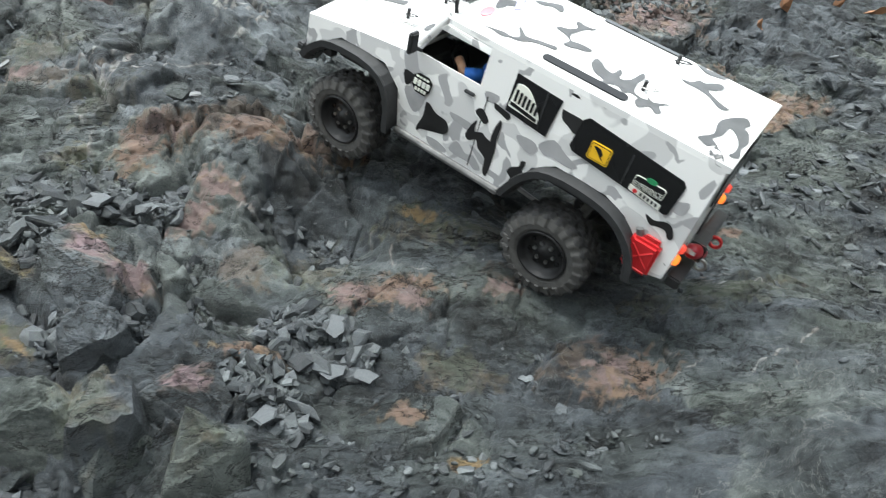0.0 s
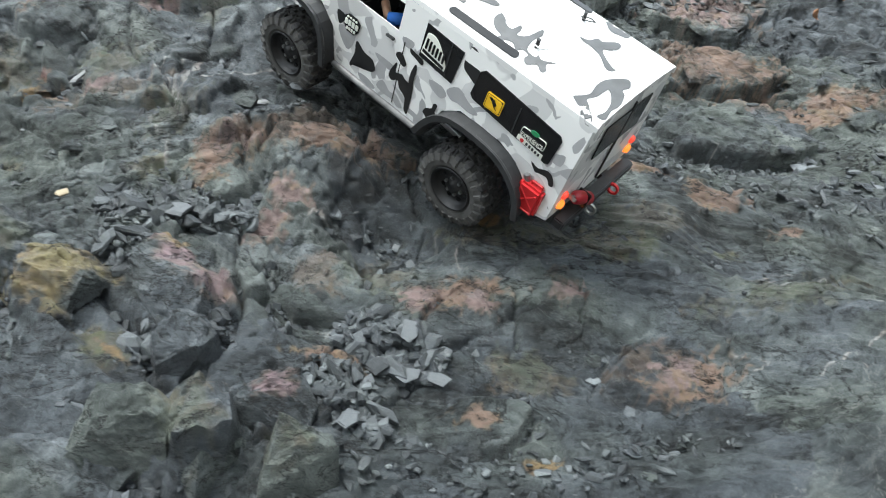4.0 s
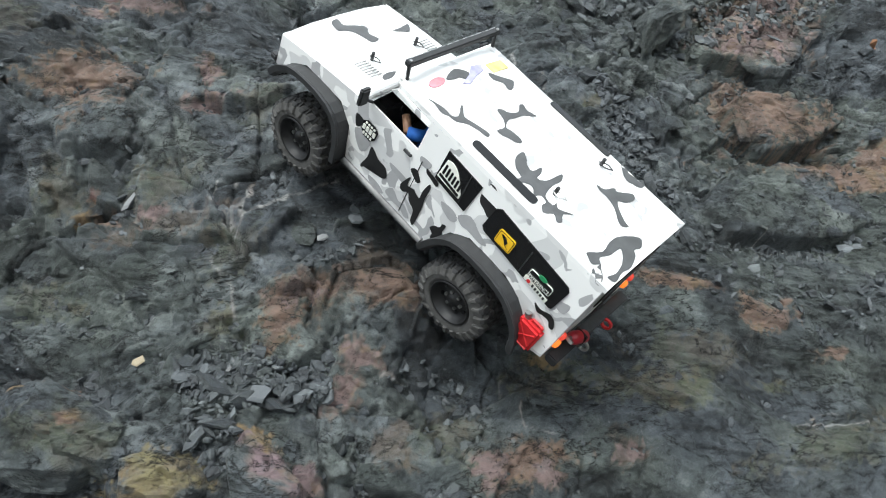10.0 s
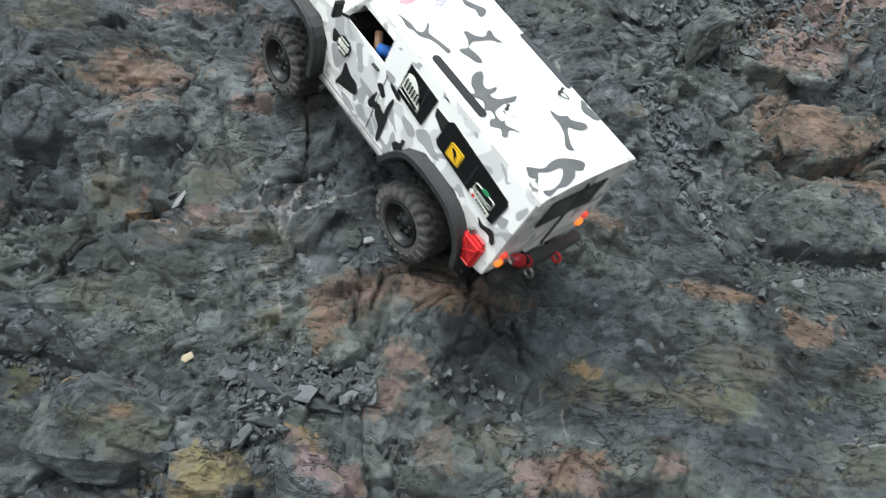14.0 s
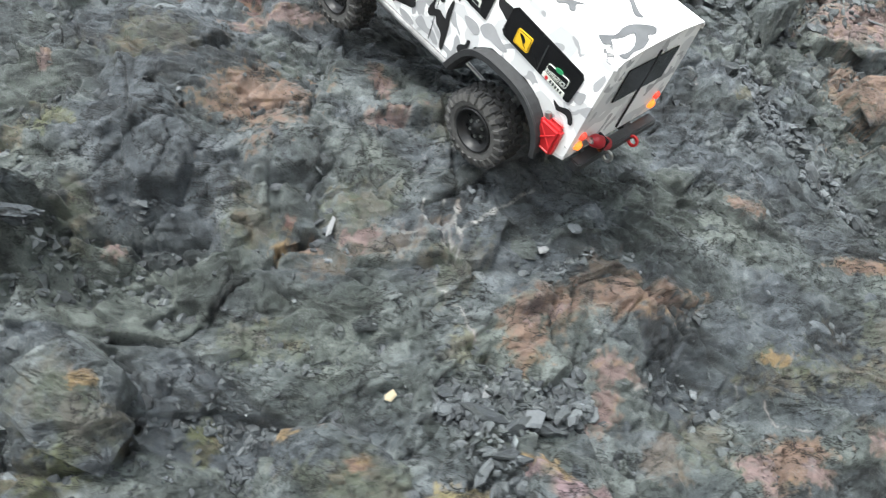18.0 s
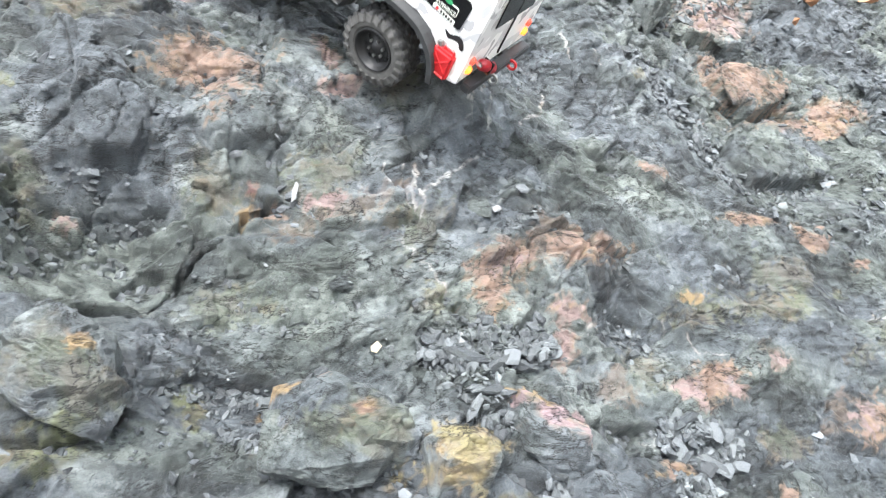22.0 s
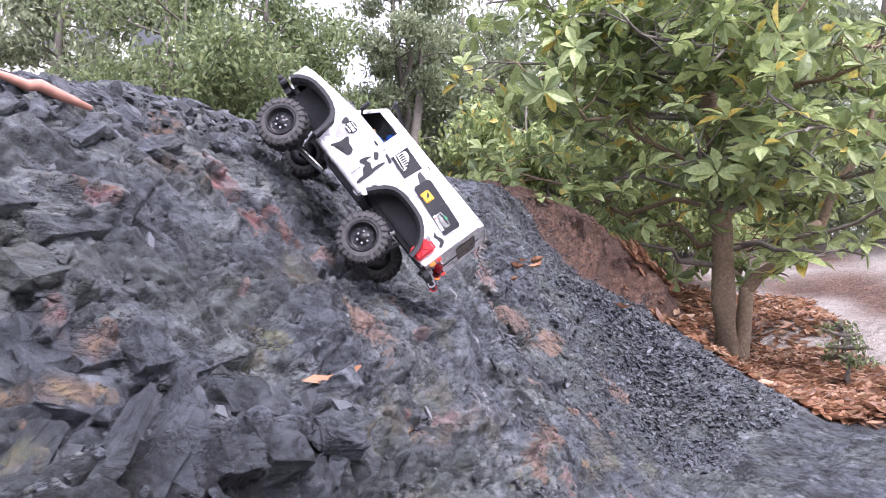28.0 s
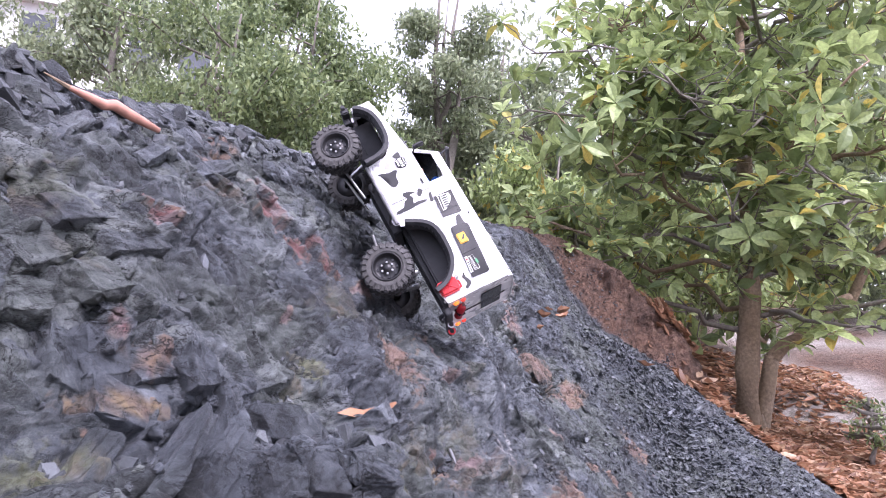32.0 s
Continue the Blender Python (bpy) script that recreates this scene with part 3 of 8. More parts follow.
def even_slope():
    s, q = np.meshgrid(SG, QG, indexing="ij")
    ang = slope_angle(s, q)
    dq = np.diff(QG)[None]
    mean = (ang[:, 1:] + ang[:, :-1]) / 2
    run = np.concatenate([np.zeros((len(SG), 1)), np.cumsum(np.cos(mean) * dq, 1)], 1)
    up = np.concatenate([np.zeros((len(SG), 1)), np.cumsum(np.sin(mean) * dq, 1)], 1)
    k, kb = int(np.argmin(abs(QG - 0.5))), int(np.argmin(abs(QG + 1.5)))
    on = np.clip((s - 4.9) / 1.6, 0, 1)
    on = on * on * (3 - 2 * on)
    ref = int(np.argmin(abs(SG - 2.6)))
    foot_run, foot_up = run[ref, kb] - run[ref, k], up[ref, kb] - up[ref, k] + 0.10
    run = (run - run[:, k : k + 1]) * (1 - on) + (run - run[:, kb : kb + 1] + foot_run) * on
    up = (up - up[:, k : k + 1]) * (1 - on) + (up - up[:, kb : kb + 1] + foot_up) * on
    reach = 0.5 * math.cos(radians(50.9))
    px = ORIGIN.x + s * ALONG.x - OUT.x * (reach + run)
    py = ORIGIN.y + s * ALONG.y - OUT.y * (reach + run)
    pz = ORIGIN.z + 0.5 * math.sin(radians(50.9)) + up
    return s, q, ang, np.stack([px, py, pz], -1)


S_ALL, Q_ALL, ANGLE, EVEN = even_slope()
fade = np.exp(-np.maximum(np.maximum(-4 - S_ALL, S_ALL - 7), 0) / 2) * np.exp(-np.maximum(np.maximum(-1 - Q_ALL, Q_ALL - 3), 0) / 1.0)
LIFT = relief(S_ALL, Q_ALL) * fade
# worn edges
LIFT[1:-1] = (LIFT[:-2] + 6 * LIFT[1:-1] + LIFT[2:]) / 8
LIFT[:, 1:-1] = (LIFT[:, :-2] + 6 * LIFT[:, 1:-1] + LIFT[:, 2:]) / 8


def crack(width, depth, *run):
    """An open fissure along a crooked line of places on the bank."""
    for (a, b), (c, d) in zip(run, run[1:]):
        m = 0.02
        at = (slice(*np.searchsorted(SG, (min(a, c) - m, max(a, c) + m))), slice(*np.searchsorted(QG, (min(b, d) - m, max(b, d) + m))))
        x, y = S_ALL[at], Q_ALL[at]
        x = x + 0.0050 * smooth_noise(x * 45, y * 45, 61) + 0.0024 * smooth_noise(x * 140, y * 140, 62)
        y = y + 0.0050 * smooth_noise(x * 45, y * 45, 63) + 0.0024 * smooth_noise(x * 140, y * 140, 64)
        k = np.clip(((x - a) * (c - a) + (y - b) * (d - b)) / max((c - a) ** 2 + (d - b) ** 2, 1e-9), 0, 1)
        far = np.hypot(x - a - k * (c - a), y - b - k * (d - b))
        open_by = width * (0.65 + 0.6 * smooth_noise(x * 24, y * 24, 65))
        LIFT[at] = LIFT[at] - depth * np.exp(-(far / np.maximum(open_by, 0.0012)) ** 2)


crack(0.0039, 0.015, (-0.241, 0.532), (-0.261, 0.513), (-0.281, 0.492))
crack(0.0044, 0.019, (-0.273, 0.435), (-0.297, 0.432), (-0.325, 0.425), (-0.335, 0.412), (-0.358, 0.404))
crack(0.0044, 0.020, (-0.372, 0.398), (-0.396, 0.386), (-0.411, 0.38), (-0.43, 0.352), (-0.457, 0.339), (-0.484, 0.336))
crack(0.0030, 0.012, (-0.504, 0.605), (-0.48, 0.608), (-0.457, 0.631), (-0.434, 0.621))
crack(0.0030, 0.012, (-0.449, 0.612), (-0.457, 0.576), (-0.481, 0.541))
crack(0.0030, 0.011, (-0.419, 0.57), (-0.432, 0.553), (-0.453, 0.53))
crack(0.0024, 0.009, (-0.493, 0.507), (-0.492, 0.469))
crack(0.0019, 0.008, (-0.504, 0.504), (-0.512, 0.475))
crack(0.0030, 0.012, (-0.374, 0.546), (-0.335, 0.521), (-0.313, 0.516))
crack(0.0019, 0.007, (-0.281, 0.48), (-0.199, 0.494))
crack(0.0039, 0.017, (-0.057, 0.678), (-0.075, 0.57), (-0.065, 0.513), (-0.08, 0.445))
crack(0.0030, 0.012, (0.388, 0.672), (0.353, 0.575), (0.311, 0.555))
crack(0.0030, 0.012, (0.921, 0.698), (0.867, 0.646), (0.832, 0.547))
crack(0.0030, 0.012, (0.431, 0.523), (0.435, 0.487), (0.471, 0.454), (0.496, 0.433))
crack(0.0039, 0.014, (0.693, 0.839), (0.67, 0.795), (0.522, 0.666), (0.7, 0.727))
crack(0.0030, 0.012, (0.532, 0.526), (0.486, 0.425), (0.53, 0.378), (0.556, 0.339))
crack(0.0024, 0.009, (1.04, 0.912), (0.977, 0.817), (0.99, 0.733))
crack(0.0033, 0.014, (-0.008, 0.273), (-0.011, 0.23), (-0.02, 0.201), (0.006, 0.176))
crack(0.0033, 0.014, (0.006, 0.176), (0.04, 0.191), (0.089, 0.215), (0.121, 0.24))
crack(0.0030, 0.011, (0.229, 0.123), (0.212, 0.092), (0.209, 0.056), (0.19, 0.033), (0.13, 0.017))
crack(0.0030, 0.011, (0.292, -0.003), (0.29, -0.022), (0.339, -0.039), (0.278, -0.06))
crack(0.0030, 0.011, (0.415, -0.102), (0.391, -0.137), (0.368, -0.159))
crack(0.0047, 0.017, (-0.548, 0.319), (-0.519, 0.288), (-0.512, 0.251), (-0.525, 0.214), (-0.54, 0.19))
crack(0.0030, 0.011, (-0.498, 0.254), (-0.483, 0.263), (-0.471, 0.284))
crack(0.0039, 0.014, (0.71, 0.622), (0.762, 0.644), (0.851, 0.7))
crack(0.0024, 0.008, (0.223, 0.388), (0.297, 0.396), (0.369, 0.416))
crack(0.0030, 0.009, (0.964, 0.816), (1.048, 0.859))
crack(0.0039, 0.014, (-0.171, 0.334), (-0.167, 0.301), (-0.163, 0.248))
crack(0.0033, 0.012, (-0.136, 0.683), (-0.156, 0.63), (-0.127, 0.636), (-0.101, 0.671))
crack(0.0039, 0.015, (1.279, 0.427), (1.194, 0.345))
crack(0.0039, 0.015, (0.55, -0.085), (0.563, -0.101), (0.546, -0.161), (0.546, -0.18))
crack(0.0024, 0.009, (0.562, -0.112), (0.584, -0.15), (0.577, -0.169))
crack(0.0030, 0.012, (0.472, -0.085), (0.424, -0.11), (0.397, -0.138), (0.386, -0.166))
crack(0.0039, 0.015, (0.319, -0.005), (0.301, -0.091))
crack(0.0044, 0.017, (-0.161, -0.135), (-0.101, -0.144), (-0.058, -0.148))
crack(0.0033, 0.014, (0.006, -0.153), (0.011, -0.207), (0.078, -0.184), (0.105, -0.16))
crack(0.0030, 0.011, (0.374, 0.001), (0.407, -0.008), (0.387, -0.077), (0.354, -0.089))
crack(0.0030, 0.009, (0.336, -0.03), (0.377, -0.031))
crack(0.0047, 0.022, (-0.063, -0.117), (-0.052, -0.075), (-0.017, -0.07))
crack(0.0030, 0.011, (0.195, -0.228), (0.227, -0.224), (0.252, -0.209))
crack(0.0039, 0.014, (0.194, -0.051), (0.222, -0.018), (0.264, 0.019))
crack(0.0039, 0.014, (0.096, -0.08), (0.078, -0.116), (0.062, -0.16))
crack(0.0030, 0.011, (0.785, -0.179), (0.728, -0.259))
crack(0.0047, 0.019, (-0.096, -0.226), (-0.088, -0.197), (-0.057, -0.157))
crack(0.0030, 0.009, (0.145, 0.151), (0.133, 0.093), (0.08, 0.064))
crack(0.0039, 0.014, (0.211, 0.205), (0.222, 0.151), (0.241, 0.119))
crack(0.0030, 0.011, (-0.022, 0.273), (-0.006, 0.18), (-0.01, 0.137))
crack(0.0030, 0.011, (0.025, 0.183), (0.053, 0.21), (0.103, 0.233))
crack(0.0030, 0.011, (0.087, 0.133), (0.116, 0.167), (0.145, 0.151))
crack(0.0036, 0.014, (-1.016, 0.699), (-0.997, 0.648))
crack(0.0045, 0.016, (-0.961, 0.711), (-0.992, 0.647))
crack(0.0045, 0.016, (-0.88, 0.708), (-0.938, 0.601))
crack(0.0045, 0.014, (-0.82, 0.706), (-0.86, 0.633))
crack(0.0045, 0.016, (-0.916, 0.793), (-0.953, 0.711), (-0.876, 0.698))
crack(0.0036, 0.012, (-0.825, 0.787), (-0.86, 0.708))
crack(0.0036, 0.012, (-0.726, 0.61), (-0.762, 0.554))
crack(0.0036, 0.012, (-0.813, 0.628), (-0.871, 0.552))
crack(0.0045, 0.019, (-0.813, 0.538), (-0.848, 0.483))
crack(0.0036, 0.015, (-0.758, 0.515), (-0.781, 0.479))
crack(0.0045, 0.015, (-1.113, 0.66), (-1.047, 0.646), (-0.918, 0.626), (-0.928, 0.594))
crack(0.0054, 0.019, (-0.939, 0.576), (-0.866, 0.552), (-0.681, 0.515), (-0.419, 0.47))
crack(0.0027, 0.010, (-0.085, 0.944), (-0.075, 0.835))
crack(0.0027, 0.010, (-0.471, 0.674), (-0.432, 0.632), (-0.373, 0.595))
crack(0.0036, 0.012, (-1.081, 0.742), (-1.027, 0.72), (-0.95, 0.742))
crack(0.0036, 0.012, (-0.974, 0.839), (-0.946, 0.816), (-0.931, 0.771))
crack(0.0036, 0.011, (-0.878, 0.957), (-0.8, 0.921), (-0.783, 0.859))
crack(0.0036, 0.011, (-0.8, 0.975), (-0.662, 1.048), (-0.571, 1.058))
crack(0.0027, 0.009, (-0.659, 1.011), (-0.559, 1.076), (-0.491, 1.079))
crack(0.0036, 0.012, (-0.64, 0.608), (-0.664, 0.569))
crack(0.0036, 0.015, (-1.135, 0.605), (-1.074, 0.588), (-0.957, 0.561))
crack(0.0036, 0.012, (-1.088, 0.638), (-1.11, 0.6))
crack(0.0036, 0.012, (-0.959, 0.558), (-0.988, 0.525))
NORMAL = np.stack([OUT.x * np.sin(ANGLE), OUT.y * np.sin(ANGLE), np.cos(ANGLE)], -1)
BANK = EVEN + NORMAL * LIFT[..., None]


def ease(x, lo, hi):
    k = np.clip((x - lo) / (hi - lo), 0, 1)
    return k * k * (3 - 2 * k)


# past the rock the bank goes on as a heap of chips, then as a cut in brown soil that juts out
REACH = (EVEN[..., 0] - ORIGIN.x) * OUT.x + (EVEN[..., 1] - ORIGIN.y) * OUT.y
EDGE = 2.72 - 0.62 * ease(REACH, 0.2, 0.9) - 0.6 * ease(REACH, 0.9, 2.0)
EDGE = EDGE + 0.06 * smooth_noise(S_ALL * 3, Q_ALL * 7, 31) + 0.025 * smooth_noise(S_ALL * 13, Q_ALL * 19, 32)
HEAP = np.interp(REACH, (-2.0, -1.2, -0.73, -0.59, -0.39, 0.05, 0.42, 0.84, 1.3), (1.76, 1.72, 1.60, 1.36, 1.12, 0.85, 0.62, 0.40, 0.32))
CUT = np.interp(REACH, (-2.0, -1.2, -0.86, -0.59, -0.30, 0.04, 0.20, 0.34, 0.50, 1.3), (1.84, 1.82, 1.76, 1.63, 1.48, 1.13, 0.88, 0.62, 0.50, 0.32))
SOIL = ease(S_ALL - EDGE, -0.04, 0.34)
goal = HEAP * (1 - SOIL) + CUT * SOIL + (LIFT - 0.03 * smooth_noise(S_ALL * 0.9, Q_ALL * 0.9, 9)) * 0.8
goal = goal + SOIL * (0.02 * smooth_noise(S_ALL * 7, Q_ALL * 15, 41) + 0.012 * smooth_noise(S_ALL * 21, Q_ALL * 30, 42))
weight = ease(S_ALL, 1.15, 2.1) * (1 - ease(S_ALL, 3.1, 4.2)) * (1 - ease(REACH, 0.6, 1.1)) * (1 - ease(-REACH, 1.4, 2.4))
BANK[..., 2] += weight * (goal - BANK[..., 2])
# lumps and rills on the cut face
lump = weight * SOIL * (0.05 * smooth_noise(REACH * 7, BANK[..., 2] * 8, 43) + 0.025 * smooth_noise(REACH * 21, BANK[..., 2] * 24, 44) + 0.02 * smooth_noise(S_ALL * 30, BANK[..., 2] * 30, 45))
BANK[..., 0] += ALONG.x * lump
BANK[..., 1] += ALONG.y * lump


def rise_at(x, y):
    """The clearing beyond the tree climbs gently."""
    return 0.19 * np.clip(x - 5.2, 0, 7.5) * (1 - ease(y, 3.0, 7.0)) * ease(y, -16.0, -8.0)


BANK[..., 2] += rise_at(EVEN[..., 0], EVEN[..., 1])


def on_bank(s, q, above=0.0):
    """A place on the rock, and its even normal."""
    i, j = min(max(np.searchsorted(SG, s), 1), len(SG) - 1), min(max(np.searchsorted(QG, q), 1), len(QG) - 1)
    u, v = (s - SG[i - 1]) / (SG[i] - SG[i - 1]), (q - QG[j - 1]) / (QG[j] - QG[j - 1])
    low = BANK[i - 1, j - 1] * (1 - u) + BANK[i, j - 1] * u
    top = BANK[i - 1, j] * (1 - u) + BANK[i, j] * u
    nrm = Vector(NORMAL[i, j])
    return Vector(low * (1 - v) + top * v) + nrm * above, nrm


# stains on the rock: colour, along, up the slope, half length, half width, turn
RUST, PINK, OCHRE, OLIVE, PURPLE = (0.265, 0.176, 0.132), (0.30, 0.215, 0.208), (0.31, 0.22, 0.11), (0.14, 0.15, 0.062), (0.33, 0.235, 0.255)
BROWN, LICHEN, YELLOW, ROSE = (0.16, 0.105, 0.065), (0.135, 0.152, 0.092), (0.30, 0.26, 0.13), (0.23, 0.098, 0.092)
MOSS = (0.20, 0.215, 0.065)
STAINED = (np.zeros((*S_ALL.shape, 3)), np.zeros(S_ALL.shape))
COUNT = [0]


def stain(tone, a, b, lw, lh, turn):
    color, alpha = STAINED
    n = COUNT[0] = COUNT[0] + 1
    i0, i1 = np.searchsorted(SG, (a - 2 * lw, a + 2 * lw))
    j0, j1 = np.searchsorted(QG, (b - 2 * lw, b + 2 * lw))
    at = (slice(i0, i1), slice(j0, j1))
    x, y = S_ALL[at] - a, Q_ALL[at] - b
    c, d = math.cos(radians(turn)), math.sin(radians(turn))
    u, v = (x * c + y * d) / lw, (y * c - x * d) / lh
    k = 0.055 / (lw + lh)
    rag = 0.40 * smooth_noise(S_ALL[at] * 34 * k * 2, Q_ALL[at] * 34 * k * 2, 20 + n) + 0.30 * smooth_noise(S_ALL[at] * 95, Q_ALL[at] * 95, 60 + n)
    rag = rag + 0.35 * smooth_noise(S_ALL[at] * 240, Q_ALL[at] * 240, 160 + n)
    soft = tone in (LICHEN, BROWN, OLIVE, MOSS)
    tone = np.array(tone)
    rim = np.clip((1.0 + rag - np.sqrt(u * u + v * v)) * 2.2, 0, 1)[..., None]
    if not soft:
        tone = np.array(OCHRE) * (1 - rim) + tone * rim
    k = np.clip((0.95 + rag - np.sqrt(u * u + v * v)) * (1.1 if soft else 2.2), 0, 0.5 if soft else 0.92)
    old = alpha[at]
    color[at] = np.where((k > old)[..., None], tone, color[at])
    alpha[at] = np.maximum(old, k)


stain(MOSS, -0.455, 0.200, 0.035, 0.022, 80)
stain(MOSS, -0.605, 0.175, 0.055, 0.030, 20)
stain(MOSS, -0.128, 0.236, 0.026, 0.018, 60)
stain(MOSS, 0.520, 0.600, 0.026, 0.016, 20)
stain(MOSS, -0.600, 0.665, 0.015, 0.060, 40)
stain(MOSS, -1.150, 0.555, 0.060, 0.025, 0)
stain(MOSS, -0.150, -0.060, 0.040, 0.020, -40)
stain(MOSS, -0.690, 0.400, 0.030, 0.070, 10)
stain(RUST, -0.051, 0.213, 0.052, 0.038, 76)
stain(BROWN, 0.077, 0.264, 0.073, 0.039, 52)
stain(PINK, 0.016, 0.104, 0.037, 0.029, 59)
stain(BROWN, 0.079, 0.036, 0.038, 0.034, 0)
stain(PURPLE, -0.078, 0.027, 0.053, 0.024, -48)
stain(OCHRE, -0.098, 0.067, 0.029, 0.010, -29)
stain(RUST, 0.248, -0.003, 0.041, 0.029, 52)
stain(PINK, 0.198, -0.030, 0.031, 0.016, 15)
stain(PURPLE, 0.033, -0.150, 0.027, 0.018, -9)
stain(RUST, 0.086, -0.095, 0.033, 0.015, -9)
stain(RUST, 0.236, -0.187, 0.026, 0.017, -13)
stain(OCHRE, 0.292, -0.249, 0.019, 0.012, 1)
stain(PINK, 0.485, -0.151, 0.042, 0.031, 37)
stain(RUST, 0.479, -0.183, 0.030, 0.012, -11)
stain(BROWN, 0.440, -0.122, 0.049, 0.023, 22)
stain(BROWN, 0.385, -0.004, 0.030, 0.024, 38)
stain(LICHEN, -0.038, -0.183, 0.049, 0.032, -74)
stain(LICHEN, -0.140, -0.068, 0.031, 0.021, -66)
stain(OCHRE, -0.131, -0.078, 0.024, 0.006, -37)
stain(LICHEN, 0.044, -0.214, 0.025, 0.022, -27)
stain(LICHEN, 0.164, 0.046, 0.056, 0.052, 27)
stain(LICHEN, 0.303, -0.120, 0.058, 0.029, -12)
stain(OCHRE, 0.312, 0.127, 0.025, 0.013, -10)
stain(LICHEN, 0.670, -0.049, 0.153, 0.033, 10)
stain(RUST, -0.290, 0.427, 0.018, 0.015, -19)
stain(RUST, -0.340, 0.650, 0.049, 0.032, -3)
stain(PINK, -0.144, 0.663, 0.034, 0.026, 89)
stain(RUST, 0.948, 0.583, 0.127, 0.072, 7)
stain(PINK, 0.969, 0.800, 0.133, 0.075, 18)
stain(RUST, 1.039, 0.443, 0.095, 0.035, -3)
stain(RUST, 0.664, 0.172, 0.040, 0.028, 41)
stain(RUST, 0.528, 0.235, 0.060, 0.013, -15)
stain(YELLOW, -0.205, 0.018, 0.060, 0.042, -13)
stain(RUST, 0.10, 0.245, 0.045, 0.020, 40)
stain(PINK, 0.050, 0.155, 0.040, 0.020, -20)
stain(OCHRE, -0.288, 0.106, 0.009, 0.007, -37)
stain(RUST, -0.318, 0.167, 0.014, 0.011, -31)
stain(RUST, 0.767, 0.091, 0.033, 0.015, -0)
stain(OLIVE, -0.128, 0.224, 0.024, 0.018, -10)
stain(OLIVE, 0.641, 0.052, 0.043, 0.017, -3)
stain(PINK, 0.388, -0.014, 0.026, 0.016, -1)
stain(OLIVE, 0.518, 0.597, 0.031, 0.022, 22)
stain(LICHEN, -0.119, 0.335, 0.054, 0.036, 24)
stain(LICHEN, -0.286, 0.088, 0.051, 0.037, -23)
stain(LICHEN, 0.533, 0.117, 0.098, 0.036, -14)
stain(LICHEN, -0.218, 0.445, 0.062, 0.048, -9)
stain(LICHEN, -0.359, 0.480, 0.050, 0.042, -63)
stain(LICHEN, -0.064, 0.580, 0.046, 0.043, 72)
stain(RUST, -0.345, 0.646, 0.044, 0.028, 5)
stain(OCHRE, -0.326, 0.428, 0.018, 0.015, 10)
stain(PINK, -0.224, 0.410, 0.035, 0.019, -4)
stain(PINK, -0.544, 0.481, 0.020, 0.013, -7)
stain(OCHRE, -0.558, 0.250, 0.024, 0.013, -43)
stain(OCHRE, -0.364, 0.168, 0.017, 0.015, -11)
stain(RUST, -0.296, 0.106, 0.016, 0.009, -16)
stain(OCHRE, -0.073, 0.042, 0.031, 0.016, -32)
stain(PURPLE, -0.036, 0.000, 0.032, 0.021, -23)
stain(PINK, 0.241, -0.013, 0.077, 0.033, -1)
stain(RUST, 0.282, 0.004, 0.041, 0.014, -26)
stain(OCHRE, 0.086, -0.100, 0.052, 0.013, -18)
stain(RUST, 0.506, -0.164, 0.069, 0.037, 15)
stain(RUST, 0.390, 0.368, 0.040, 0.028, -4)
stain(RUST, 0.565, 0.232, 0.068, 0.017, -12)
stain(RUST, 0.695, 0.162, 0.053, 0.027, 14)
stain(OLIVE, 0.296, 0.134, 0.033, 0.017, -2)
stain(LICHEN, -0.323, 0.089, 0.074, 0.037, -17)
stain(LICHEN, -0.577, 0.231, 0.060, 0.039, -36)
stain(LICHEN, -0.369, 0.314, 0.062, 0.039, -10)
stain(LICHEN, -0.459, 0.764, 0.099, 0.044, 4)
stain(LICHEN, -0.580, 0.516, 0.049, 0.023, 83)
stain(OLIVE, -0.138, 0.225, 0.025, 0.020, 40)
stain(OLIVE, 0.423, 0.079, 0.153, 0.041, -11)
stain(OLIVE, 0.530, 0.601, 0.039, 0.017, 9)
stain(PINK, 0.975, 0.822, 0.153, 0.052, 10)
stain(ROSE, -0.836, 0.914, 0.052, 0.025, 12)
stain(ROSE, -0.446, 1.016, 0.074, 0.022, 31)
stain(ROSE, -0.392, 0.930, 0.062, 0.030, -2)
stain(PINK, -1.015, 0.691, 0.035, 0.016, 55)
stain(RUST, -0.973, 0.660, 0.033, 0.020, 24)
stain(OCHRE, -1.042, 0.605, 0.058, 0.013, -14)
stain(RUST, -0.327, 0.653, 0.089, 0.024, 5)
stain(RUST, 0.968, 0.475, 0.198, 0.035, -6)
stain(RUST, 0.064, 0.245, 0.140, 0.031, -8)
stain(RUST, -0.506, 1.148, 0.101, 0.015, 18)
stain(OLIVE, -0.664, 0.629, 0.088, 0.016, 45)
stain(LICHEN, -1.010, 0.791, 0.055, 0.028, 22)
stain(LICHEN, -1.011, 0.903, 0.073, 0.035, 45)
stain(BROWN, -0.196, 0.390, 0.098, 0.031, 2)
stain(BROWN, -0.575, 1.029, 0.084, 0.033, 9)
stain(PINK, 1.073, 0.928, 0.286, 0.050, 13)
stain(OLIVE, -1.166, 0.548, 0.029, 0.010, -13)

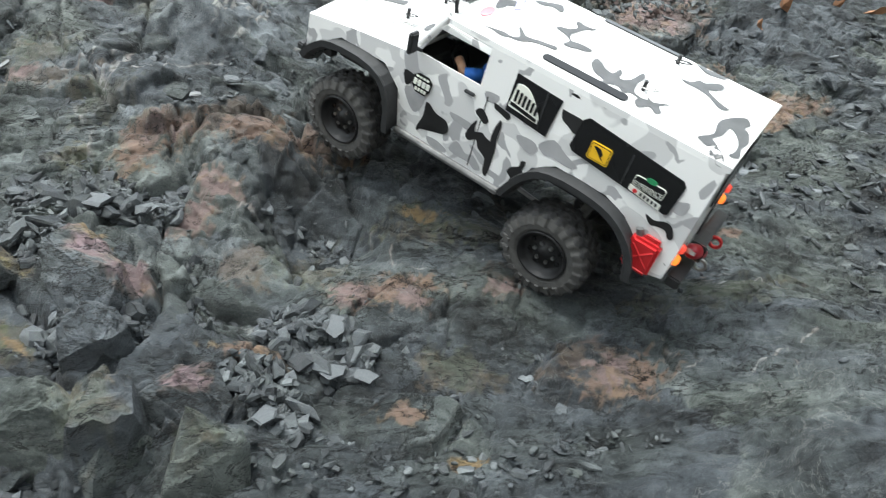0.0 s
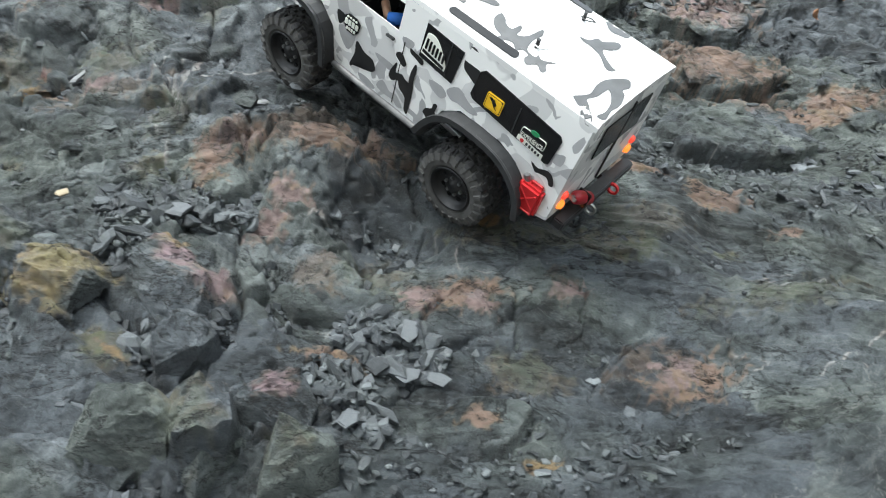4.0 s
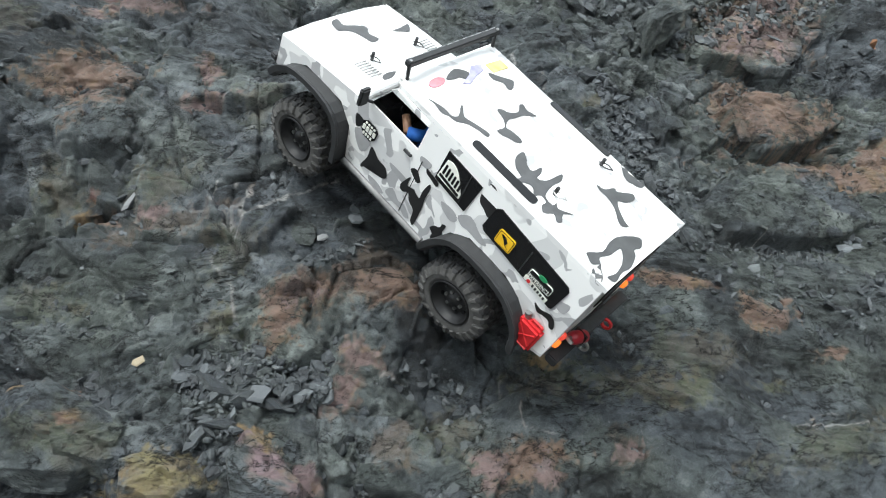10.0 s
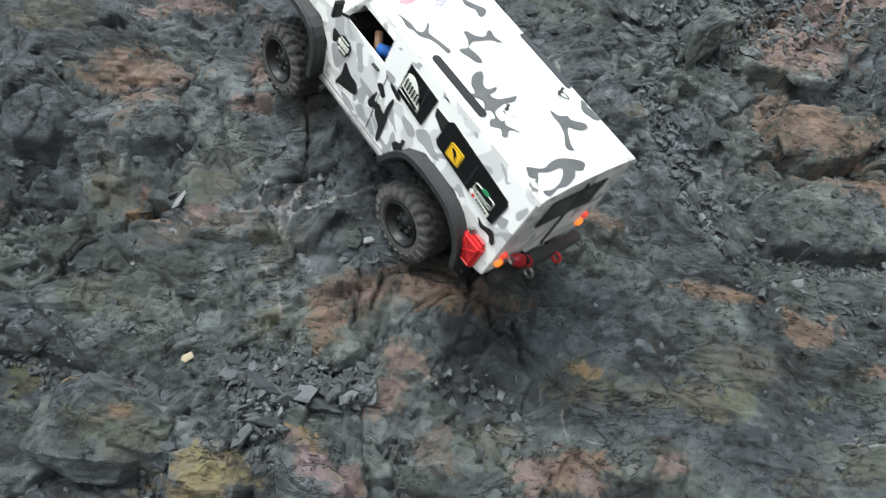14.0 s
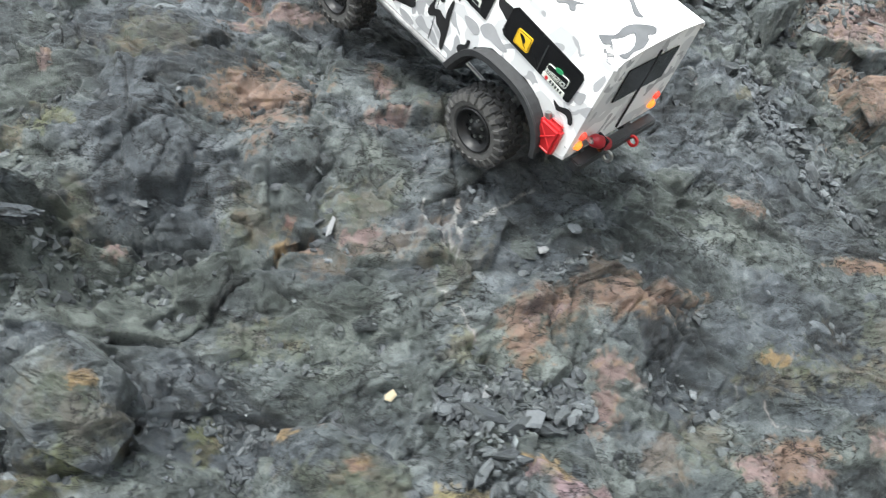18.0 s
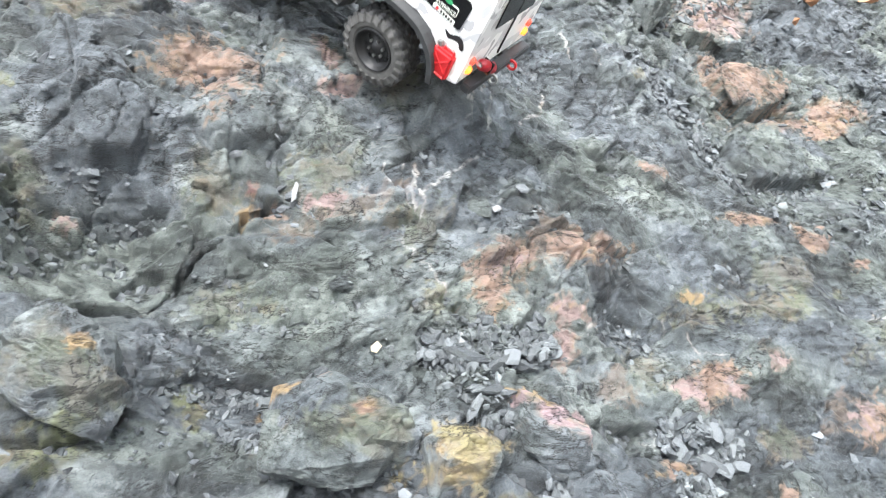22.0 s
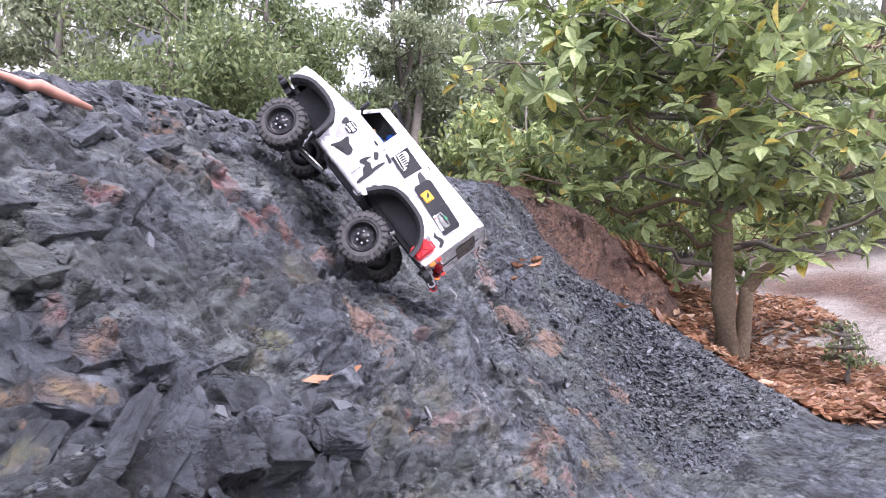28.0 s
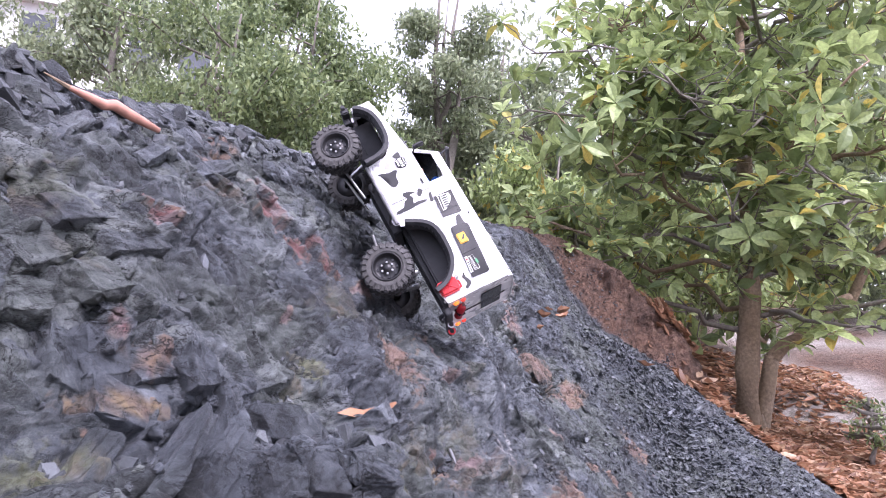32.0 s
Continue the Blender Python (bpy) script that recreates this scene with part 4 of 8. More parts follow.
stain(PINK, -0.844, 0.917, 0.028, 0.015, 0)
stain(PINK, -0.822, 0.894, 0.026, 0.016, 0)
stain(PINK, -0.416, 1.034, 0.036, 0.059, 0)
stain(ROSE, -0.352, 0.959, 0.068, 0.011, 0)
stain(RUST, -0.444, 1.196, 0.046, 0.025, 0)
stain(ROSE, -0.312, 0.9, 0.026, 0.061, 0)
stain(PINK, -0.276, 0.83, 0.120, 0.019, 0)
stain(PINK, -0.606, 0.749, 0.012, 0.014, 0)
stain(RUST, -0.324, 0.645, 0.082, 0.079, 0)
stain(RUST, 0.872, 0.623, 0.120, 0.080, 0)
stain(RUST, 1.116, 0.472, 0.081, 0.047, 0)
stain(RUST, 1.244, 0.161, 0.074, 0.080, 0)
stain(PINK, -0.987, 0.648, 0.013, 0.015, 0)
stain(RUST, -1.038, 0.606, 0.037, 0.020, 0)
stain(ROSE, -1.012, 0.687, 0.011, 0.007, 0)
stain(RUST, -1.091, 0.584, 0.008, 0.004, 0)
stain(ROSE, -0.312, 0.46, 0.009, 0.012, 0)
stain(MOSS, -0.612, 0.642, 0.013, 0.034, 0)
stain(MOSS, -0.984, 0.777, 0.035, 0.011, 0)
stain(PINK, -0.018, 0.25, 0.047, 0.020, 0)
stain(PINK, -0.142, 0.589, 0.052, 0.015, 0)


def vein(width, *run):
    """A thread of white quartz or a pale scratch along a line of places on the bank."""
    color, alpha = STAINED
    for (a, b), (c, d) in zip(run, run[1:]):
        m = 0.012
        at = (slice(*np.searchsorted(SG, (min(a, c) - m, max(a, c) + m))), slice(*np.searchsorted(QG, (min(b, d) - m, max(b, d) + m))))
        x, y = S_ALL[at], Q_ALL[at]
        x, y = x + 0.004 * smooth_noise(x * 60, y * 60, 81), y + 0.004 * smooth_noise(x * 60, y * 60, 82)
        k = np.clip(((x - a) * (c - a) + (y - b) * (d - b)) / max((c - a) ** 2 + (d - b) ** 2, 1e-9), 0, 1)
        far = np.hypot(x - a - k * (c - a), y - b - k * (d - b))
        on = np.clip(1.6 - far / width, 0, 1) * np.clip(0.55 + 0.7 * smooth_noise(x * 110, y * 110, 83), 0, 0.9)
        color[at] = np.where((on > 0.1)[..., None], (0.52, 0.52, 0.50), color[at])
        alpha[at] = np.maximum(alpha[at], on)


vein(0.0016, (-0.151, 0.331), (-0.13, 0.309), (-0.115, 0.275), (-0.109, 0.23))
vein(0.0016, (0.261, 0.074), (0.258, 0.055), (0.261, 0.04), (0.291, 0.023))
vein(0.0016, (0.639, -0.014), (0.706, -0.02), (0.748, -0.025))
vein(0.0016, (-0.092, 0.425), (-0.104, 0.382), (-0.115, 0.363))
vein(0.0016, (-0.097, 0.386), (-0.108, 0.35))
vein(0.0016, (-0.127, 0.447), (-0.141, 0.408))
vein(0.0016, (0.24, 0.109), (0.24, 0.088))
vein(0.0016, (0.072, 0.128), (0.103, 0.122))
vein(0.0016, (0.791, 0.347), (0.767, 0.301), (0.844, 0.315))
vein(0.0016, (0.585, -0.152), (0.577, -0.169), (0.556, -0.18), (0.546, -0.185))
vein(0.0016, (0.562, -0.103), (0.558, -0.129), (0.561, -0.147))
vein(0.0016, (0.666, -0.008), (0.714, -0.003))
vein(0.0016, (0.701, -0.174), (0.739, -0.156))
vein(0.0016, (0.778, -0.136), (0.793, -0.142))
vein(0.0016, (0.615, -0.209), (0.643, -0.195), (0.665, -0.192))
vein(0.0016, (0.671, -0.197), (0.668, -0.22))
vein(0.0016, (0.763, -0.091), (0.794, -0.092))
vein(0.0016, (0.079, -0.043), (0.097, -0.062))
vein(0.0016, (0.085, -0.06), (0.1, -0.047))
vein(0.0030, (0.298, 0.612), (0.264, 0.56), (0.15, 0.498))
vein(0.0030, (0.044, 0.447), (-0.107, 0.378))
vein(0.0026, (0.094, 0.635), (0.063, 0.573), (0.033, 0.516))
vein(0.0026, (0.11, 0.625), (0.071, 0.559), (0.028, 0.497))
vein(0.0026, (0.122, 0.614), (0.082, 0.545))
vein(0.0026, (0.138, 0.599), (0.097, 0.531), (0.067, 0.478))
vein(0.0026, (-0.103, 0.44), (-0.124, 0.396), (-0.125, 0.368))
vein(0.0026, (-0.078, 0.435), (-0.114, 0.39), (-0.115, 0.366))
vein(0.0026, (0.153, 0.625), (0.147, 0.595), (0.092, 0.525))
vein(0.0026, (0.393, 0.734), (0.392, 0.698), (0.375, 0.661))
vein(0.0026, (0.432, 0.679), (0.427, 0.632))

def build_bank():
    ni, nj = S_ALL.shape
    me = bpy.data.meshes.new("ground")
    idx = np.arange(ni * nj).reshape(ni, nj)
    quads = np.stack([idx[:-1, :-1], idx[1:, :-1], idx[1:, 1:], idx[:-1, 1:]], -1).reshape(-1, 4)
    me.vertices.add(ni * nj)
    me.vertices.foreach_set("co", BANK.astype(np.float32).ravel())
    me.loops.add(quads.size)
    me.loops.foreach_set("vertex_index", quads.astype(np.int32).ravel())
    me.polygons.add(len(quads))
    me.polygons.foreach_set("loop_start", np.arange(0, quads.size, 4, dtype=np.int32))
    me.update(calc_edges=True)
    color, alpha = STAINED
    layer = me.color_attributes.new("stain", "FLOAT_COLOR", "POINT")
    layer.data.foreach_set("color", np.concatenate([color, alpha[..., None]], -1).astype(np.float32).ravel())
    soil = np.clip((S_ALL - EDGE) * 16 + 0.5, 0, 1)
    soil = np.maximum(soil, np.clip((Q_ALL - 2.6) * 2, 0, 1))
    flat = np.clip((S_ALL - EDGE - 1.6) * 0.8, 0, 1) * np.clip((-0.2 - Q_ALL) * 2.0, 0, 1)
    sand = np.clip(flat * (0.6 + smooth_noise(S_ALL * 1.3, Q_ALL * 1.3, 33)), 0, 1)
    wander = 0.18 * smooth_noise(S_ALL * 2.1, Q_ALL * 2.1, 34) + 0.08 * smooth_noise(S_ALL * 9, Q_ALL * 9, 35)
    # pale sand before the bank, out of view, added to bounce light upwards
    clearing = np.clip((-0.66 - Q_ALL + wander - 0.4 * ease(S_ALL, 0.5, 1.3)) * 3, 0, 1)
    patchy = np.clip(0.8 + 0.5 * smooth_noise(S_ALL * 1.1, Q_ALL * 1.1, 36), 0, 1)
    soil, sand = np.maximum(soil, clearing), np.maximum(sand, clearing * patchy * np.clip((1.5 - S_ALL + 2.5 * wander) * 0.8, 0, 1))
    cover = me.color_attributes.new("cover", "FLOAT_COLOR", "POINT")
    cover.data.foreach_set("color", np.stack([soil, sand, TONES[0], TONES[1]], -1).astype(np.float32).ravel())
    me.materials.append(ROCK)
    ob = new("ground", me)
    return tagged(ob, "dark fractured slate bank with rust and lichen stains", "rock bank", kind="structure")


GROUND = build_bank()


def angular_block(rng):
    """A broken block about one unit across: a box with its corners knocked about, and cut faces."""
    bm = bmesh.new()
    for x in (-0.5, 0.5):
        for y in (-0.5, 0.5):
            for z in (-0.5, 0.5):
                bm.verts.new(((x + (rng.rand() - 0.5) * 0.5) * (0.9 if z < 0 else 0.62), (y + (rng.rand() - 0.5) * 0.5) * (0.9 if z < 0 else 0.62), z * 0.8 + (rng.rand() - 0.5) * 0.45))
    for k in range(15):
        v = Vector(rng.randn(3))
        v.normalize()
        bm.verts.new(Vector((v.x * 0.60, v.y * 0.60, v.z * 0.56)))
    bmesh.ops.convex_hull(bm, input=bm.verts[:])
    for v in [v for v in bm.verts if not v.link_faces]:
        bm.verts.remove(v)
    bmesh.ops.dissolve_limit(bm, angle_limit=radians(12), verts=bm.verts[:], edges=bm.edges[:])
    bmesh.ops.triangulate(bm, faces=bm.faces[:])
    return bm


def rock_layers(me, spots, tone, green):
    """Gives a loose block the stains of the bank at its place, and a shade of its own."""
    i = np.clip(np.searchsorted(SG, spots[:, 0]), 0, len(SG) - 1)
    j = np.clip(np.searchsorted(QG, spots[:, 1]), 0, len(QG) - 1)
    layer = me.color_attributes.new("stain", "FLOAT_COLOR", "POINT")
    layer.data.foreach_set("color", np.concatenate([STAINED[0][i, j], STAINED[1][i, j][:, None]], -1).astype(np.float32).ravel())
    cover = me.color_attributes.new("cover", "FLOAT_COLOR", "POINT")
    cover.data.foreach_set("color", np.stack([0 * tone, 0 * tone, tone, green], -1).astype(np.float32).ravel())


def bank_place(points):
    """Along and up the slope, of points near the bank."""
    d = points - np.array(ORIGIN)
    up = np.array((-OUT.x * math.cos(radians(50.9)), -OUT.y * math.cos(radians(50.9)), math.sin(radians(50.9))))
    return np.stack([d @ np.array(ALONG), d @ up], -1)


def block_turn(normal, rng, turn, tilt):
    """A pose on the slope, its x axis along the bank and then turned."""
    x = (ALONG - normal * ALONG.dot(normal)).normalized()
    m = Matrix((x, normal.cross(x), normal)).transposed()
    return (m @ Euler(((rng.rand() - 0.5) * tilt, (rng.rand() - 0.5) * tilt, turn)).to_matrix()).to_4x4()


def boulders():
    """The blocks that stand out, each with its stained faces."""
    rng = np.random.RandomState(90)
    for a, b, lw, lh, turn, height in BOSSES:
        if height <= 0.025:
            continue
        bm = angular_block(rng)
        bmesh.ops.subdivide_edges(bm, edges=bm.edges[:], cuts=9, use_grid_fill=True)
        bmesh.ops.triangulate(bm, faces=bm.faces[:])
        place, nrm = on_bank(a, b, 0.0)
        m = Matrix.Translation(place + nrm * (height * 0.02)) @ block_turn(nrm, rng, radians(turn), 0.35) @ Matrix.Diagonal((lw * 1.75, lh * 1.75, height * 2.0, 1))
        co = np.array([(m @ v.co)[:] for v in bm.verts])
        n = np.array(nrm)
        st = bank_place(co)
        rag = 0.0040 * smooth_noise(st[:, 0] * 90, st[:, 1] * 90 + co[:, 2] * 60, 71) + 0.0020 * smooth_noise(st[:, 0] * 260, st[:, 1] * 260 + co[:, 2] * 200, 72)
        rag = rag + 0.006 * scarps(st[:, 0], st[:, 1], rng.rand() * 6.28, 0.030, 73) + 0.002 * scarps(st[:, 0], st[:, 1], rng.rand() * 6.28, 0.011, 74)
        co = co + rag[:, None] * n
        me = bpy.data.meshes.new("boulder")
        bm.verts.index_update()
        me.from_pydata(co, [], [[v.index for v in f.verts] for f in bm.faces])
        bm.free()
        one = np.ones(len(co))
        rock_layers(me, bank_place(co), one * (0.40 + 0.3 * rng.rand()), one * (0.2 + 0.8 * rng.rand()))
        me.materials.append(ROCK)
        ob = new("boulder", me)
        ob.parent = GROUND


boulders()


def rock_slab(a, b, long, wide, turn, high, tone, green):
    """A squared block of the bank with knocked corners, split faces and a dark joint round it."""
    rng = np.random.RandomState(int(abs(a) * 1000) + int(b * 7000))
    bm = bmesh.new()
    for x in (-0.5, 0.5):
        for y in (-0.5, 0.5):
            for z in (-0.5, 0.5):
                k = 1.0 if z < 0 else 0.86
                corner = Vector(((x + (rng.rand() - 0.5) * 0.24) * k, (y + (rng.rand() - 0.5) * 0.26) * k, z + (rng.rand() - 0.5) * 0.22))
                for axis in range(3):
                    chip = corner.copy()
                    chip[axis] *= 0.80 + 0.17 * rng.rand()
                    bm.verts.new(chip)
    bmesh.ops.convex_hull(bm, input=bm.verts[:])
    for v in [v for v in bm.verts if not v.link_faces]:
        bm.verts.remove(v)
    bmesh.ops.subdivide_edges(bm, edges=bm.edges[:], cuts=4, use_grid_fill=True)
    bmesh.ops.triangulate(bm, faces=bm.faces[:])
    place, nrm = on_bank(a, b)
    m = Matrix.Translation(place + nrm * (high * 0.02)) @ block_turn(nrm, rng, radians(turn), 0.2) @ Matrix.Diagonal((long, wide, high * 1.2, 1))
    bm.normal_update()
    co = []
    for v in bm.verts:
        w = v.co * 3 + Vector((a * 40, b * 40, 0))
        split = 0.0035 * smooth_noise(np.array([w.x * 2 + w.z]), np.array([w.y * 2 + w.z * 5]), 76)[0] + 0.0016 * smooth_noise(np.array([w.x * 7]), np.array([w.y * 7 + w.z * 9]), 77)[0]
        co.append((m @ v.co + (m.to_3x3() @ v.normal).normalized() * split)[:])
    co = np.array(co)
    me = bpy.data.meshes.new("rock_block")
    bm.verts.index_update()
    me.from_pydata(co, [], [[v.index for v in f.verts] for f in bm.faces])
    bm.free()
    one = np.ones(len(co))
    rock_layers(me, bank_place(co), one * tone, one * green)
    me.materials.append(ROCK)
    new("rock_block", me).parent = GROUND


# squared blocks of the ledge and the crest: along, up, length, width, turn, height, shade, green
rock_slab(-0.976, 0.654, 0.070, 0.041, 3, 0.035, 0.48, 0.3)
rock_slab(-0.928, 0.634, 0.037, 0.062, -21, 0.04, 0.48, 0.3)
rock_slab(-1.036, 0.666, 0.059, 0.074, -9, 0.035, 0.48, 0.3)
rock_slab(-1.080, 0.663, 0.036, 0.080, -24, 0.03, 0.48, 0.3)
rock_slab(-1.036, 0.606, 0.108, 0.053, -18, 0.03, 0.48, 0.3)
rock_slab(-0.917, 0.563, 0.035, 0.107, -30, 0.045, 0.48, 0.3)
rock_slab(-0.795, 0.463, 0.054, 0.014, -33, 0.012, 0.6, 0.3)
rock_slab(-0.917, 0.593, 0.034, 0.014, -6, 0.012, 0.8, 0.3)
rock_slab(-0.886, 0.620, 0.063, 0.019, 21, 0.012, 0.8, 0.3)
rock_slab(-1.070, 0.790, 0.070, 0.060, 24, 0.03, 0.60, 0.9)
rock_slab(-1.020, 0.745, 0.060, 0.045, 10, 0.03, 0.62, 0.9)
rock_slab(-1.095, 0.730, 0.050, 0.050, -10, 0.03, 0.58, 0.9)
rock_slab(-1.021, 0.683, 0.061, 0.025, 33, 0.025, 0.48, 0.3)
rock_slab(-1.008, 0.717, 0.029, 0.014, -15, 0.012, 0.8, 0.3)
rock_slab(-1.083, 0.513, 0.113, 0.021, 33, 0.03, 0.3, 0.3)
rock_slab(-1.046, 0.494, 0.135, 0.032, 30, 0.03, 0.3, 0.3)
rock_slab(-1.027, 0.483, 0.085, 0.039, 42, 0.035, 0.3, 0.3)
rock_slab(-0.987, 0.465, 0.061, 0.041, -9, 0.03, 0.3, 0.3)
rock_slab(-0.913, 0.456, 0.083, 0.053, -12, 0.03, 0.3, 0.3)
rock_slab(-1.119, 0.544, 0.118, 0.031, 36, 0.03, 0.3, 0.3)
rock_slab(-0.978, 0.872, 0.103, 0.050, 15, 0.035, 0.3, 0.3)
rock_slab(-0.902, 0.839, 0.118, 0.034, 12, 0.03, 0.3, 0.3)
rock_slab(-0.891, 1.050, 0.134, 0.026, 39, 0.018, 0.55, 0.3)
rock_slab(-0.734, 1.059, 0.099, 0.027, 33, 0.02, 0.55, 0.3)
rock_slab(-0.542, 1.095, 0.150, 0.030, 21, 0.018, 0.55, 0.3)
rock_slab(-0.550, 1.270, 0.046, 0.112, -36, 0.02, 0.5, 0.3)
rock_slab(-0.458, 1.309, 0.063, 0.096, -27, 0.022, 0.5, 0.3)
rock_slab(-0.898, 1.108, 0.121, 0.027, 27, 0.02, 0.5, 0.3)
rock_slab(-0.796, 0.440, 0.086, 0.028, -27, 0.02, 0.48, 0.3)
rock_slab(-0.823, 0.414, 0.050, 0.024, 33, 0.015, 0.48, 0.3)
rock_slab(-0.773, 0.636, 0.150, 0.037, 9, 0.02, 0.48, 0.3)
rock_slab(-0.668, 0.512, 0.060, 0.032, 5, 0.034, 0.70, 0.3)
rock_slab(-0.800, 0.560, 0.095, 0.060, -8, 0.045, 0.46, 0.3)
rock_slab(-0.735, 0.545, 0.046, 0.050, -12, 0.036, 0.46, 0.3)
rock_slab(-0.640, 0.470, 0.070, 0.018, -20, 0.016, 0.6, 0.3)
rock_slab(-0.66, 1.25, 0.13, 0.05, 12, 0.04, 0.6, 0.3)
rock_slab(-0.36, 1.33, 0.14, 0.06, 10, 0.045, 0.5, 0.3)
rock_slab(-0.20, 1.36, 0.12, 0.05, 20, 0.04, 0.45, 0.3)
rock_slab(-0.30, 1.28, 0.10, 0.05, -10, 0.03, 0.55, 0.3)
rock_slab(-0.80, 1.19, 0.12, 0.045, 15, 0.03, 0.5, 0.3)
# broken blocks, half sunk: along from, to, up from, to, how many, least and most size, flatness, turn, spread of turn
FIELDS = [
    (-1.2, 0.45, -0.33, 1.0, 620, 0.006, 0.040, 0.34, 0.5, 1.6), (0.45, 1.25, 0.40, 1.16, 420, 0.007, 0.055, 0.34, 0.2, 1.4),
    (0.25, 1.2, -0.30, 0.36, 110, 0.008, 0.045, 0.17, -0.35, 0.4), (-1.2, 1.0, 1.02, 1.32, 760, 0.012, 0.070, 0.5, 0.3, 2.0),
    (-1.2, -0.66, 0.46, 0.62, 120, 0.008, 0.035, 0.55, 0.2, 0.7), (-1.2, -0.7, 0.35, 0.85, 90, 0.008, 0.04, 0.6, 0.3, 0.7), (1.1, 2.3, -0.1, 1.2, 700, 0.012, 0.055, 0.35, -0.3, 0.6),
]


# where chips lie and large blocks are few
BARE = [(-0.09, 0.135, 0.10, 0.04), (-0.14, 0.09, 0.04, 0.07), (0.155, -0.08, 0.07, 0.05), (-0.12, 0.17, 0.06, 0.035), (0.58, 0.50, 0.06, 0.20)]


def broken_blocks():
    rng = np.random.RandomState(91)
    kinds = []
    for k in range(48):
        bm = angular_block(rng)
        bm.verts.index_update()
        kinds.append((np.array([v.co[:] for v in bm.verts]), [[v.index for v in f.verts] for f in bm.faces]))
        bm.free()
    verts, faces, tones, greens, singles, count = [], [], [], [], 0, 0
    for s0, s1, q0, q1, many, lo, hi, flat, turn, spread in FIELDS:
        for k in range(many):
            s, q = s0 + (s1 - s0) * rng.rand(), q0 + (q1 - q0) * rng.rand()
            size = lo + (hi - lo) * rng.rand() ** 3.2
            if any(((s - a) / lw) ** 2 + ((q - b) / lh) ** 2 < 1 for a, b, lw, lh in BARE):
                size = min(size, 0.012)
            place, nrm = on_bank(s, q)
            thick = size * flat * (0.7 + 0.6 * rng.rand())
            wide = size * (0.45 + 0.5 * rng.rand())
            way = turn + spread * smooth_noise(np.array([s * 5.0]), np.array([q * 5.0]), 95)[0] * 1.6 + spread * (rng.rand() - 0.5) * 0.6
            m = Matrix.Translation(place + nrm * thick * (-0.44 + 0.34 * rng.rand())) @ block_turn(nrm, rng, way, 0.6) @ Matrix.Diagonal((size, wide, thick, 1))
            pts, tris = kinds[rng.randint(len(kinds))]
            co = np.concatenate([pts, np.ones((len(pts), 1))], 1) @ np.array(m).T
            tone, green = 0.20 + 0.42 * rng.rand(), 0.8 * rng.rand()
            if size > 0.036 and singles < 280:
                me = bpy.data.meshes.new("rock_block")
                me.from_pydata(co[:, :3], [], tris)
                one = np.ones(len(co))
                rock_layers(me, bank_place(co[:, :3]), one * tone, one * green)
                me.materials.append(ROCK)
                ob = new("rock_block", me)
                ob.parent = GROUND
                singles += 1
                continue
            verts.append(co[:, :3])
            faces.extend([count + i for i in f] for f in tris)
            count += len(co)
            tones.append(np.full(len(co), tone))
            greens.append(np.full(len(co), green))
    verts = np.concatenate(verts)
    me = bpy.data.meshes.new("rock_rubble")
    me.from_pydata(verts, [], faces)
    rock_layers(me, bank_place(verts), np.concatenate(tones), np.concatenate(greens))
    me.materials.append(ROCK)
    tagged(new("rock_rubble", me), "angular broken slate pieces wedged in the bank", "rubble", kind="stuff")


broken_blocks()
# ---- the model truck: x ahead, y to its left, z up, the rear axle's middle at the origin ----
def camouflage(name, share, deep):
    """White shell paint with soft-cornered light grey blots and scuffs; the darkest blots are films of their own."""
    s = Shade(name, 0.38, 0.0, 0.45)
    def blots(scale, warp, edge, w):
        return s.ramp(s.noise(scale, 1.5, 0.4, warp, None, w), (edge, 0.0), (edge + 0.012, 1.0))
    c = s.mix(blots(19, 1.0, share, 1.0), (0.88, 0.88, 0.87), (0.66, 0.66, 0.66))
    c = s.mix(blots(26, 1.4, share + deep, 4.0), c, (0.42, 0.42, 0.43))
    scuff = s.ramp(s.noise(70, 6, 0.7), (0.62, 0.0), (0.78, 0.6))
    c = s.mix(s.maths("MULTIPLY", scuff, s.ramp(s.noise(9, 2), (0.5, 0.0), (0.7, 0.8))), c, (0.30, 0.28, 0.25))
    s.bump(s.noise(110, 3), 0.06, 0.001)
    return s.done(c, s.ramp(s.noise(30, 4), (0.3, 0.28), (0.7, 0.5)))


CAMO_ROOF = camouflage("camouflage_roof", 0.515, 0.16)
CAMO_SIDE = camouflage("camouflage_side", 0.515, 0.075)
CAMO_DARK = worn("camouflage_dark_grey", (0.085, 0.087, 0.090), 0.42, vary=0.3, relief=0.05)
CAMO_GREY = worn("camouflage_light_grey", (0.40, 0.40, 0.41), 0.42, vary=0.15, relief=0.05)
CAMO_BLACK = worn("camouflage_black", (0.016, 0.016, 0.017), 0.42, vary=0.3, relief=0.05)
BLACK = worn("black_plastic", (0.030, 0.031, 0.033), 0.55, scale=90)
GLOSS = worn("black_gloss_panel", (0.008, 0.008, 0.009), 0.22, vary=0.2, relief=0.03)
TYRE = worn("tyre_rubber", (0.040, 0.040, 0.041), 0.85, scale=140, vary=0.45, relief=0.5)
DUSTY = worn("dusty_rubber", (0.085, 0.083, 0.080), 0.9, scale=120, vary=0.4, relief=0.4)
SCRAPED = worn("scraped_grey_metal", (0.22, 0.22, 0.22), 0.5, 0.4, vary=0.5, relief=0.3)
STEEL = worn("bare_steel", (0.45, 0.45, 0.44), 0.32, 0.9)
DARK_STEEL = worn("black_steel", (0.020, 0.020, 0.021), 0.42, 0.3)
